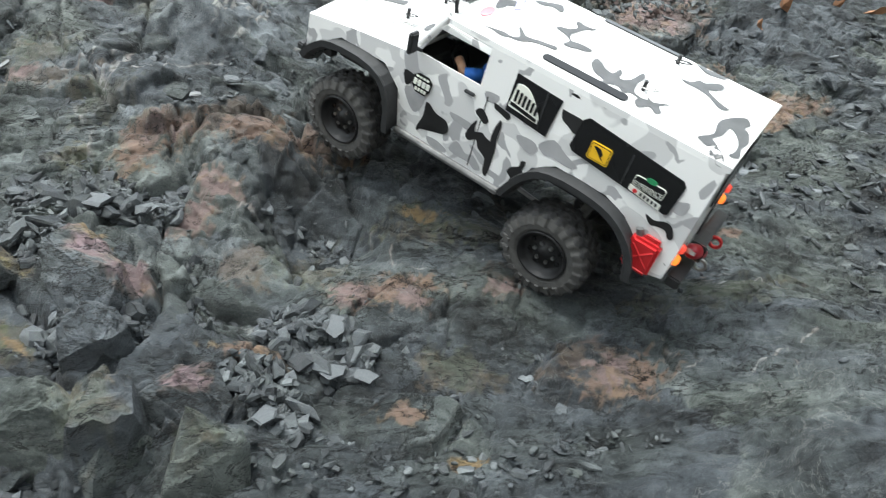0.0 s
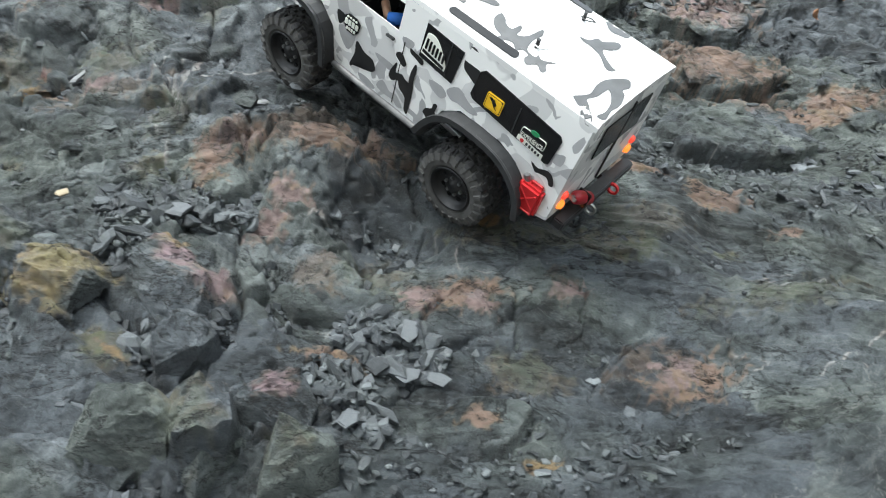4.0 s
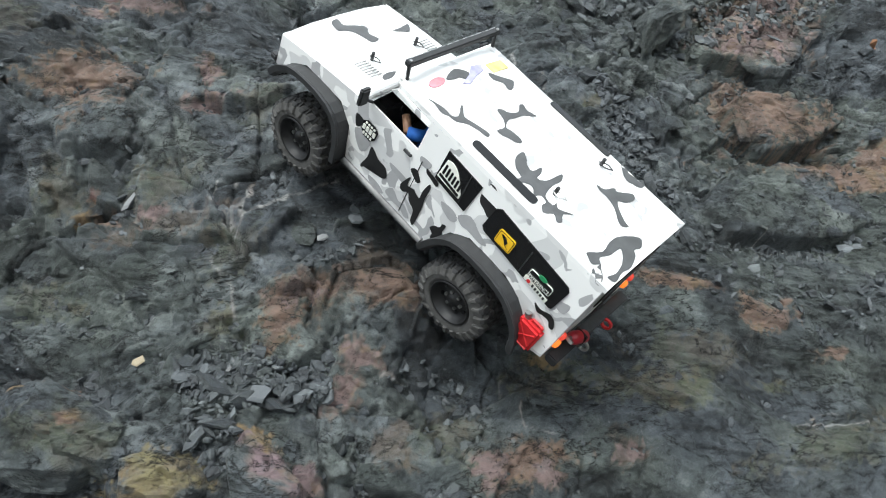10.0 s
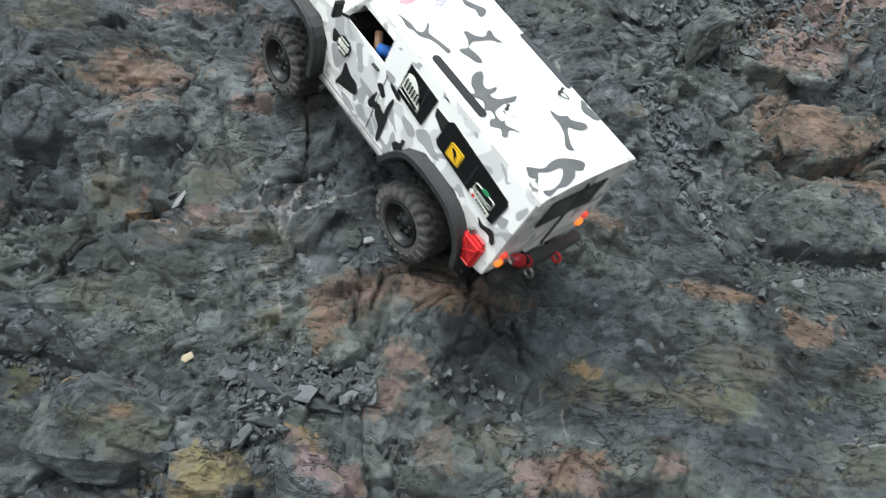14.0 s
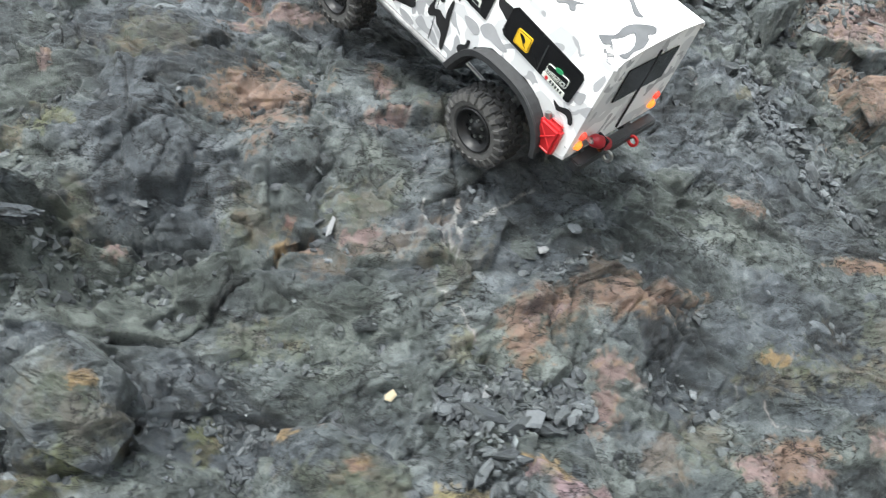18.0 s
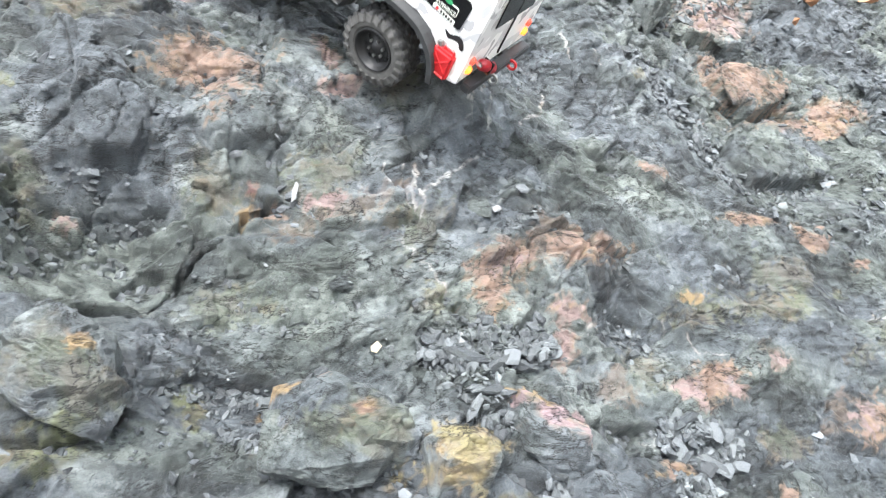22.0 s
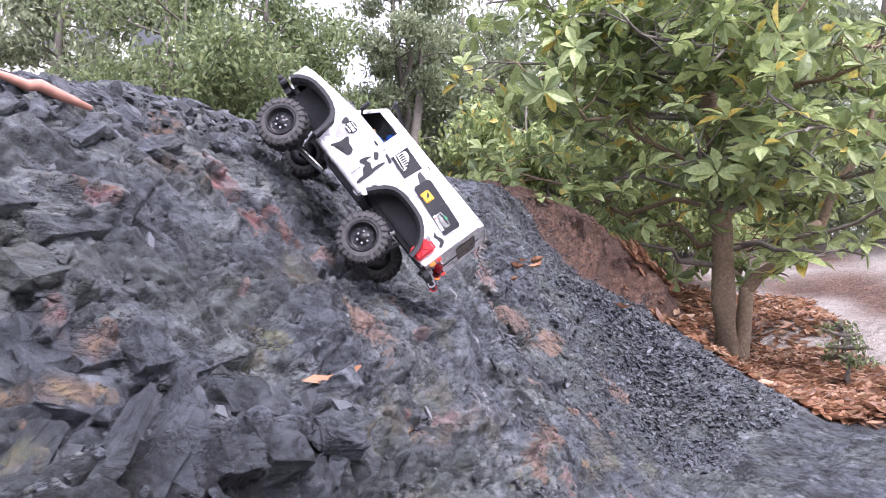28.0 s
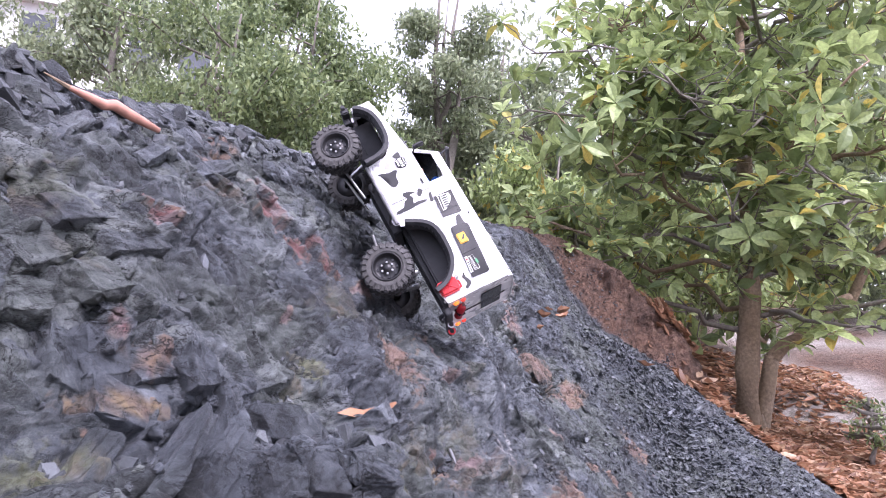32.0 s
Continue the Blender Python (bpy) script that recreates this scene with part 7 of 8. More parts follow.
    box(bm, (0.090, -0.045, -0.016), (0.235, 0.045, 0.004), bevel=0.003)
    part("skid_plate", bm, BLACK, frame_part)
    bm = bmesh.new()
    box(bm, (0.130, -0.026, 0.004), (0.205, 0.026, 0.046), bevel=0.003)
    part("gearbox", bm, DARK_STEEL, frame_part)
    bm = bmesh.new()
    rod(bm, (-0.030, 0.050, 0.020), (-0.030, 0.050, 0.030), 0.006, 8)
    part("shock_hoop", bm, SHOCK_YELLOW, frame_part, "yellow fitting")
    wheels, axles = [], []
    left, right = build_wheel(truck, 1), build_wheel(truck, -1)
    for x in (0.322, 0.0):
        for side, proto in ((1, left), (-1, right)):
            w = proto if x > 0.1 else copy_thing(proto, Matrix.Identity(4))
            w.parent = truck
            w.location = (x, side * 0.0985, -0.03)
            wheels.append((w, x, side))
        axle = new("axle")
        axle.parent = truck
        axle.location = (x, 0, -0.03)
        bm = bmesh.new()
        rod(bm, (0, -0.083, 0), (0, 0.083, 0), 0.0075, 12)
        part("axle_tube", bm, DARK_STEEL, axle)
        bm = bmesh.new()
        bmesh.ops.create_uvsphere(bm, u_segments=14, v_segments=10, radius=0.019, matrix=Matrix.Translation((0.004, -0.012, 0)) @ Matrix.Diagonal((1, 0.8, 1, 1)))
        part("differential", bm, DARK_STEEL, axle, smooth=True)
        for side in (1, -1):
            bm = bmesh.new()
            rod(bm, (0, side * 0.055, 0.004), (-0.012 if x < 0.1 else 0.012, side * 0.046, 0.040), 0.0035, 8)
            rod(bm, (-0.004 if x < 0.1 else 0.004, side * 0.052, 0.016), (-0.015 if x < 0.1 else 0.015, side * 0.044, 0.058), 0.0062, 12)
            part("shock_absorber", bm, STEEL, axle, "silver coil-over shock")
            bm = bmesh.new()
            for k in range(28):
                a, b = k / 28, (k + 1) / 28
                p = lambda u: (0.0078 * math.cos(u * 44) + (-0.012 if x < 0.1 else 0.012) * u, side * (0.054 - 0.009 * u) + 0.0078 * math.sin(u * 44), 0.006 + 0.046 * u)
                rod(bm, p(a), p(b), 0.0009, 4)
            part("coil_spring", bm, STEEL, axle)
            bm = bmesh.new()
            rod(bm, (0, side * 0.036, -0.006), (0.115 if x < 0.1 else -0.115, side * 0.040, 0.010), 0.003, 8)
            part("link_rod", bm, STEEL, axle)
        axles.append((axle, x))
    return truck, wheels, axles


TRUCK, WHEELS, AXLES = build_truck()
# ---- loose stones ----
def chip_mesh(rng, flat=0.4):
    """An angular flake about one unit across: verts and faces."""
    n = rng.randint(4, 7)
    a0, verts = rng.rand() * 6.28, []
    rad = [0.38 + 0.24 * rng.rand() for _ in range(n)]
    shift = (rng.rand(2) - 0.5) * 0.25
    for level, k in ((-flat / 2, 0.92), (flat * 0.12, 1.05), (flat / 2, 0.62 + 0.2 * rng.rand())):
        for i in range(n):
            w = a0 + 2 * math.pi * (i + 0.25 * math.sin(i * 5)) / n
            sx = shift if level > flat * 0.2 else (0, 0)
            verts.append((rad[i] * k * math.cos(w) + sx[0], rad[i] * k * math.sin(w) + sx[1], level + (rng.rand() - 0.5) * flat * 0.35))
    faces = [tuple(range(n))[::-1], tuple(range(2 * n, 3 * n))]
    for l in (0, n):
        for i in range(n):
            faces.append((l + i, l + (i + 1) % n, l + n + (i + 1) % n, l + n + i))
    return verts, faces


def lie(normal, rng, tilt):
    """A turn that lays a flake on a slope, with some tilt."""
    base = normal.to_track_quat("Z", "Y")
    return (base @ Euler(((rng.rand() - 0.5) * tilt, (rng.rand() - 0.5) * tilt, rng.rand() * 6.28)).to_quaternion()).to_matrix().to_4x4()


# where stones gather: along, up, half length, half width, turn, single stones, joined chips, least and most size
POCKETS = [
    (-0.09, 0.135, 0.10, 0.035, -12, 70, 420, 0.008, 0.032), (-0.14, 0.09, 0.03, 0.07, 10, 16, 120, 0.008, 0.024),
    (0.155, -0.08, 0.07, 0.035, -35, 60, 320, 0.009, 0.034), (-0.12, 0.17, 0.05, 0.03, 0, 14, 90, 0.007, 0.022),
    (0.03, 0.30, 0.05, 0.012, 20, 10, 60, 0.006, 0.016), (0.86, 0.24, 0.30, 0.09, -8, 50, 1100, 0.008, 0.030),
    (0.10, -0.15, 0.06, 0.030, -60, 30, 160, 0.009, 0.030), (-0.07, -0.06, 0.05, 0.03, 20, 24, 120, 0.008, 0.026),
]
MORE = [
    (0.58, 0.50, 0.035, 0.20, 12, 30, 420, 0.008, 0.030), (1.15, 0.16, 0.60, 0.16, -6, 10, 1500, 0.008, 0.024),
    (2.0, 0.05, 0.80, 0.22, -4, 0, 2600, 0.010, 0.034), (-0.25, 1.28, 0.55, 0.07, 8, 36, 500, 0.014, 0.055),
    (-0.83, 0.525, 0.10, 0.025, 0, 22, 60, 0.010, 0.035), (0.15, -0.27, 0.35, 0.05, 0, 8, 220, 0.006, 0.020),
]
LAST = [
    (-0.85, 1.14, 0.25, 0.08, 10, 20, 160, 0.012, 0.05), (0.9, 0.9, 0.35, 0.10, 10, 12, 500, 0.010, 0.034),
    (0.1, 0.4, 1.0, 0.55, 0, 0, 900, 0.004, 0.012), (-0.45, 0.20, 0.10, 0.10, 0, 0, 160, 0.005, 0.014), (1.4, 0.6, 0.7, 0.5, 0, 0, 1500, 0.008, 0.030),
    (2.4, 0.8, 0.6, 0.6, 0, 0, 1800, 0.010, 0.036), (1.6, 0.25, 0.55, 0.45, 0, 0, 3200, 0.014, 0.050), (2.2, 0.0, 0.5, 0.5, 0, 0, 2600, 0.016, 0.055), (1.9, -0.35, 0.5, 0.30, 0, 0, 1800, 0.014, 0.05), (1.25, -0.15, 0.4, 0.25, 0, 0, 1400, 0.010, 0.04),
]
SMOOTHED = LIFT.copy()
for _ in range(3):
    for axis in (0, 1):
        SMOOTHED = (np.roll(SMOOTHED, 7, axis) + SMOOTHED + np.roll(SMOOTHED, -7, axis)) / 3
HOLLOW = SMOOTHED - LIFT


# how far along the rock shows bare, by height on the slope
HEAP_FOOT = ((-0.3, 0.0, 0.16, 0.44, 0.73, 1.04), (0.5, 1.2, 1.62, 1.75, 1.85, 1.8))


def scatter_stones():
    rng = np.random.RandomState(21)
    protos = []
    for k in range(9):
        me = bpy.data.meshes.new("stone")
        v, f = chip_mesh(rng, 0.28 + 0.4 * rng.rand())
        me.from_pydata(v, [], f)
        me.materials.append(STONE)
        protos.append(me)
    verts, faces = [], []
    for a, b, lw, lh, turn, single, joined, lo, hi in POCKETS + MORE + LAST:
        c, d = math.cos(radians(turn)), math.sin(radians(turn))
        for k in range(single + joined):
            r, w = math.sqrt(rng.rand()), rng.rand() * 6.28
            u, v = lw * r * math.cos(w), lh * r * math.sin(w)
            size = (lo + (hi - lo) * rng.rand() ** 2.8) * (0.75 if k < single else 0.42)
            s, q = a + u * c - v * d, b + u * d + v * c
            if a > 0.8 and b < 0.85 and s < np.interp(q, HEAP_FOOT[0], HEAP_FOOT[1]) + 0.35 * (rng.rand() - 0.5) and rng.rand() < 0.88:
                continue
            place, nrm = on_bank(s, q, 0.004 - size * 0.1)
            if a > 1.2:
                # thin flakes that have slid down and lie level
                m = Matrix.Translation(place) @ block_turn(nrm, rng, 0.9 * (rng.rand() - 0.5) - 0.2, 0.9) @ Matrix.Diagonal((size * (1.6 + 2.6 * rng.rand()), size * (0.6 + 0.8 * rng.rand()), size * (0.5 + 0.5 * rng.rand()), 1))
            else:
                m = Matrix.Translation(place) @ lie(nrm, rng, 1.5) @ Matrix.Diagonal((size * (1.3 + 1.7 * rng.rand()), size * (0.7 + 1.0 * rng.rand()), size * (0.8 + 1.0 * rng.rand()), 1))
            if k < single:
                ob = new("stone", protos[rng.randint(len(protos))])
                ob.matrix_world = m
                ob.parent = GROUND
            else:
                pv, pf = chip_mesh(rng, 0.3 + 0.3 * rng.rand())
                n = len(verts)
                verts.extend((m @ Vector(p))[:] for p in pv)
                faces.extend(tuple(n + i for i in f) for f in pf)
    # shards that have gathered in the clefts
    placed = 0
    while placed < 5200:
        s, q = -1.15 + 2.35 * rng.rand(), -0.34 + 1.5 * rng.rand()
        i, j = np.searchsorted(SG, s), np.searchsorted(QG, q)
        if HOLLOW[i, j] < 0.006 + 0.006 * rng.rand():
            continue
        size = 0.0035 + 0.010 * rng.rand() ** 2.5
        place, nrm = on_bank(s, q, -size * 0.1)
        m = Matrix.Translation(place) @ lie(nrm, rng, 1.8) @ Matrix.Diagonal((size * 2, size * (0.9 + 0.8 * rng.rand()), size * 1.3, 1))
        pv, pf = chip_mesh(rng, 0.25 + 0.35 * rng.rand())
        n = len(verts)
        verts.extend((m @ Vector(p))[:] for p in pv)
        faces.extend(tuple(n + i for i in f) for f in pf)
        placed += 1
    ob = mesh_object("slate_scree", verts, faces, CHIPS)
    tagged(ob, "dark broken slate chips lying on the bank", "scree", kind="stuff")


scatter_stones()


def pale_stone(s, q, size, turn, tone, label, stretch=(1.6, 1.0, 0.5)):
    """A stone that stands out by its colour."""
    rng = np.random.RandomState(int(abs(s * 1000) + abs(q * 777)))
    v, f = chip_mesh(rng, 0.6)
    place, nrm = on_bank(s, q, size * 0.2 + 0.007)
    ob = mesh_object("pale_stone", v, f, tone)
    ob.matrix_world = Matrix.Translation(place) @ nrm.to_track_quat("Z", "Y").to_matrix().to_4x4() @ Matrix.Rotation(radians(turn), 4, "Z") @ Matrix.Diagonal((size * stretch[0], size * stretch[1], size * stretch[2], 1))
    return tagged(ob, label, "stone")


CHALK = worn("pale_stone_skin", (0.19, 0.195, 0.20), 0.7, scale=90, vary=0.3)
BUFF = worn("buff_stone_skin", (0.33, 0.28, 0.19), 0.7, scale=90, vary=0.3)
GREY_SLAB = worn("grey_slab_skin", (0.098, 0.108, 0.117), 0.5, scale=70, vary=0.4, relief=0.4)
pale_stone(0.012, 0.336, 0.011, 20, CHALK, "small whitish stone chip lying on dark rock")
pale_stone(0.062, 0.352, 0.016, -20, GREY_SLAB, "grey flat stone chip lying on dark rock")
pale_stone(-0.232, 0.187, 0.012, 20, BUFF, "small buff stone among dark chips")
pale_stone(-0.115, 0.163, 0.014, 50, CHALK, "pale grey angular stone among dark chips")
pale_stone(-0.258, 0.440, 0.017, 62, CHALK, "thin pale splinter of stone", (2.2, 0.5, 0.4))
pale_stone(0.178, -0.072, 0.022, 70, GREY_SLAB, "light grey slate flake among chips", (1.5, 1.0, 0.3))
pale_stone(0.168, -0.125, 0.020, 10, GREY_SLAB, "light grey slate flake among chips", (1.5, 1.0, 0.3))
pale_stone(0.206, -0.128, 0.020, -30, GREY_SLAB, "light grey slate flake among chips", (1.4, 1.0, 0.3))
pale_stone(0.100, -0.185, 0.020, 40, GREY_SLAB, "light grey slate flake among chips", (1.4, 1.0, 0.3))
pale_stone(-0.083, 0.110, 0.024, 30, GREY_SLAB, "grey slate flake among chips", (1.5, 1.1, 0.35))
pale_stone(-0.763, 0.826, 0.026, 60, GREY_SLAB, "thin grey slab standing from the rock", (2.4, 0.6, 0.6))
pale_stone(-0.725, 0.478, 0.024, -20, GREY_SLAB, "small grey slab on the ledge", (1.8, 0.8, 0.5))
pale_stone(-0.915, 0.560, 0.016, 20, CHALK, "small pale stone on the ledge", (1.2, 1.0, 0.9))
# ---- trees, bushes, fallen leaves ----
def on_ground(x, y):
    """Height of the ground at a place."""
    d = (EVEN[..., 0] - x) ** 2 + (EVEN[..., 1] - y) ** 2
    return float(BANK[..., 2].ravel()[int(np.argmin(d))])


def broad_leaf(rng):
    """A leaf one unit long, widest past its middle, folded and drooping."""
    verts, faces, bend = [], [], -0.10 - 0.45 * rng.rand()
    for k, w in enumerate((0.02, 0.10, 0.19, 0.225, 0.15, 0.0)):
        u = k / 5
        z = bend * u * u
        verts += [(u, -w, z + 0.35 * w), (u, 0.0, z), (u, w, z + 0.35 * w)]
    for k in range(5):
        for j in (0, 1):
            faces.append((3 * k + j, 3 * k + j + 1, 3 * k + j + 4, 3 * k + j + 3))
    return verts, faces


def small_leaf(rng):
    b = -0.1 - 0.3 * rng.rand()
    return [(0, 0, 0), (0.45, 0.22, b * 0.3), (1, 0, b), (0.45, -0.22, b * 0.3)], [(0, 1, 2, 3)]


class Heap:
    """Many small pieces gathered for one mesh."""

    def __init__(self):
        self.verts, self.faces = [], []

    def add(self, piece, m):
        n = len(self.verts)
        self.verts.extend((m @ Vector(p))[:] for p in piece[0])
        self.faces.extend(tuple(n + i for i in f) for f in piece[1])


def limb(bm, pts, radii, segments=7):
    """A tapered branch through points."""
    rings = []
    for k, p in enumerate(pts):
        d = (Vector(pts[min(k + 1, len(pts) - 1)]) - Vector(pts[max(k - 1, 0)])).normalized()
        q = d.to_track_quat("Z", "Y")
        rings.append([bm.verts.new(Vector(p) + q @ Vector((radii[k] * math.cos(6.2832 * j / segments), radii[k] * math.sin(6.2832 * j / segments), 0))) for j in range(segments)])
    for a, b in zip(rings, rings[1:]):
        for j in range(segments):
            bm.faces.new((a[j], a[(j + 1) % segments], b[(j + 1) % segments], b[j]))
    bm.faces.new(rings[-1])


def crooked(a, b, rng, wild, n=6):
    a, b = Vector(a), Vector(b)
    side = (b - a).length * wild
    pts = [a.lerp(b, k / n) + Vector(rng.randn(3) * side * math.sin(math.pi * k / n)) for k in range(n + 1)]
    return pts


def rosette(heap, at, up, rng, size, count):
    """Leaves in a whorl at a twig's end."""
    base = up.to_track_quat("Z", "Y")
    for k in range(count):
        turn = Euler((0, -radians(-25 + 85 * rng.rand() ** 1.2), 2.4 * k + rng.rand() * 0.5)).to_quaternion()
        spin = Matrix.Rotation(2.4 * k + rng.rand() * 0.6, 4, "Z") @ Matrix.Rotation(radians(-48 + 75 * rng.rand()), 4, "Y") @ Matrix.Rotation((rng.rand() - 0.5) * 0.9, 4, "X")
        s = size * (0.6 + 0.6 * rng.rand())
        heap.add(broad_leaf(rng), Matrix.Translation(at) @ base.to_matrix().to_4x4() @ spin @ Matrix.Translation((0.012, 0, 0)) @ Matrix.Diagonal((s, s, s, 1)))


def broad_tree():
    """The tree beside the bank: two stems, long level boughs, whorls of broad leaves."""
    rng = np.random.RandomState(5)
    x, y = 3.95, 1.47
    z = on_ground(x, y) - 0.05
    tree = new("broadleaf_tree")
    tagged(tree, "broadleaf tree with brown twin trunk and whorled leaves", "tree")
    bm = bmesh.new()
    limb(bm, [(x, y, z), (x + 0.0, y + 0.01, z + 0.5), (x + 0.04, y + 0.0, z + 1.1), (x + 0.05, y + 0.05, z + 2.0), (x, y + 0.1, z + 3.4)], [0.135, 0.095, 0.080, 0.062, 0.03], 14)
    limb(bm, [(x + 0.10, y - 0.05, z - 0.02), (x + 0.12, y - 0.10, z + 0.30), (x + 0.13, y - 0.14, z + 0.62)], [0.075, 0.062, 0.055], 12)
    for k in range(5):
        w = k * 1.3
        limb(bm, [(x + 0.06 * math.cos(w), y + 0.06 * math.sin(w), z + 0.16), (x + 0.15 * math.cos(w), y + 0.15 * math.sin(w), z - 0.02)], [0.05, 0.02], 7)
    part("trunk", bm, BARK, tree, smooth=True)
    bm = bmesh.new()
    limb(bm, crooked((x + 0.13, y - 0.14, z + 0.60), (x + 0.35, y - 0.65, z + 1.10), rng, 0.05), np.linspace(0.055, 0.04, 7), 10)
    limb(bm, crooked((x + 0.35, y - 0.65, z + 1.08), (x + 0.30, y - 1.2, z + 2.2), rng, 0.05), np.linspace(0.04, 0.015, 7), 8)
    part("fork", bm, BARK, tree, smooth=True)
    leaves, tips = Heap(), []
    boughs = []
    for k in range(34):
        h = 0.70 + 2.9 * (k / 34) ** 0.95
        w = 2.399 * k
        reach = (1.85 if h < 2.5 else 1.6) * (0.7 + 0.45 * rng.rand())
        start = Vector((x + 0.03, y + 0.04, z + h))
        end = start + Vector((reach * math.cos(w), reach * math.sin(w), 0.10 + 0.5 * rng.rand()))
        pts = crooked(start, end, rng, 0.045)
        bm = bmesh.new()
        limb(bm, pts, np.linspace(0.024, 0.007, len(pts)), 6)
        for j in range(25):
            u = 0.22 + 0.78 * rng.rand()
            i = min(int(u * 6), 5)
            p = pts[i].lerp(pts[i + 1], u * 6 - i)
            q = p + Vector(((rng.rand() - 0.5) * 0.75, (rng.rand() - 0.5) * 0.75, -0.22 + 0.55 * rng.rand()))
            twig = crooked(p, q, rng, 0.10, 3)
            limb(bm, twig, np.linspace(0.0065, 0.003, 4), 5)
            if rng.rand() < 0.82:
                tips.append((q, (twig[-1] - twig[-2]).normalized() + Vector((0, 0, 0.6))))
        part("bough", bm, GREY_BARK if k % 3 else BARK, tree, smooth=True)
    for q, up in tips:
        rosette(leaves, q, up.normalized(), rng, 0.150, 11)
    mesh_object("crown", leaves.verts, leaves.faces, BROADLEAF, tree)


def hanging_bough():
    """A bough of the same tree that reaches towards the path, with its largest leaves."""
    rng = np.random.RandomState(15)
    tree = bpy.data.objects["broadleaf_tree"]
    bm, leaves = bmesh.new(), Heap()
    for a, b, n in (((3.9, 1.2, 1.9), (2.35, 0.62, 1.72), 14), ((3.9, 1.4, 2.6), (2.4, 1.1, 2.45), 12), ((3.9, 1.3, 1.35), (2.9, 0.45, 1.20), 6), ((3.9, 1.6, 2.4), (2.45, 2.25, 2.2), 12), ((3.9, 1.6, 1.9), (2.65, 2.35, 1.62), 12),
                    ((3.9, 1.6, 3.0), (2.2, 2.5, 3.0), 16), ((3.9, 1.6, 2.7), (2.25, 2.55, 2.62), 16), ((3.9, 1.6, 3.2), (2.45, 2.2, 3.1), 14), ((3.9, 1.5, 2.9), (2.7, 2.0, 2.95), 12),
                    ((3.9, 1.2, 2.3), (2.2, 0.75, 2.0), 14), ((3.9, 1.2, 2.9), (2.4, 0.74, 2.75), 12), ((3.9, 1.2, 2.2), (1.95, 0.60, 1.78), 9)):
        pts = crooked(a, b, rng, 0.05)
        limb(bm, pts, np.linspace(0.022, 0.006, len(pts)), 6)
        for j in range(n):
            u = 0.3 + 0.7 * rng.rand()
            i = min(int(u * 6), 5)
            p = pts[i].lerp(pts[i + 1], u * 6 - i)
            q = p + Vector(((rng.rand() - 0.5) * 0.5, (rng.rand() - 0.5) * 0.5, -0.15 + 0.35 * rng.rand()))
            limb(bm, crooked(p, q, rng, 0.08, 3), np.linspace(0.006, 0.003, 4), 5)
            rosette(leaves, q, Vector((0, 0, 1)), rng, 0.150, 9)
    part("bough", bm, GREY_BARK, tree, smooth=True)
    mesh_object("crown", leaves.verts, leaves.faces, BROADLEAF, tree)


def leafy_tree(name, label, x, y, z, height, radius, leaf, count, seed, material, thin=False, category="tree", bark=None):
    """A small-leaved tree or bush: stems, branches, and clumps of leaves with gaps."""
    rng = np.random.RandomState(seed)
    z = z + float(rise_at(np.float64(x), np.float64(y)))
    tree = new(name)
    tagged(tree, label, category)
    bm, twigs, heap = bmesh.new(), bmesh.new(), Heap()
    stems = 1 if thin else 3
    clumps = []
    for k in range(stems):
        top = Vector((x + (rng.rand() - 0.5) * radius * 0.5, y + (rng.rand() - 0.5) * radius * 0.5, z + height * (0.85 + 0.15 * rng.rand())))
        pts = crooked((x + 0.1 * k, y + 0.08 * k, z), top, rng, 0.03)
        limb(bm, pts, np.linspace(0.035 * height ** 0.7, 0.01, len(pts)), 8)
        for j in range(26 if thin else 16):
            u = (0.30 if thin else 0.12) + 0.85 * rng.rand() * (0.72 if thin else 0.9)
            i = min(int(u * 6), 5)
            p = pts[i].lerp(pts[i + 1], min(u * 6 - i, 1))
            w = rng.rand() * 6.28
            wide = radius * (0.55 + 0.5 * rng.rand()) * math.sin(math.pi * min(0.25 + 0.7 * u, 0.97)) ** 0.5
            q = p + Vector((wide * math.cos(w), wide * math.sin(w), 0.25 * radius * (rng.rand() - 0.1)))
            limb(twigs, crooked(p, q, rng, 0.06, 3), np.linspace(0.016, 0.005, 4), 5)
            clumps += [p.lerp(q, 0.55 + 0.5 * rng.rand()) for _ in range(3)]
    part("trunk", bm, bark or GREY_BARK, tree, smooth=True)
    tagged(part("branches", twigs, bark or GREY_BARK, tree, smooth=True), kind="stuff")
    each = count // len(clumps)
    for c in clumps:
        r = radius * (0.14 + 0.16 * rng.rand())
        for k in range(each):
            v = Vector(rng.randn(3))
            v.normalize()
            p = c + Vector((v.x * r, v.y * r, v.z * r * 0.75)) * (0.45 + 0.6 * rng.rand())
            s = leaf * (0.6 + 0.7 * rng.rand())
            heap.add(small_leaf(rng), Matrix.Translation(p) @ Euler(rng.rand(3) * 6.28).to_matrix().to_4x4() @ Matrix.Diagonal((s, s, s, 1)))
    mesh_object("crown", heap.verts, heap.faces, material, tree)
    return tree


broad_tree()
hanging_bough()
leafy_tree("round_bush", "dense dark green rounded bush behind the crest", 2.7, 6.7, 1.4, 3.3, 1.75, 0.075, 27000, 1, FINE_LEAF, category="bush")
leafy_tree("round_bush", "dense green bush behind the crest", 3.75, 6.8, 1.4, 3.9, 1.5, 0.075, 30000, 2, FINE_LEAF, category="bush")
leafy_tree("small_leaved_tree", "tall thin-leaved tree with an open crown", 4.9, 8.9, 1.5, 5.9, 1.7, 0.10, 18000, 3, FINE_LEAF, True)
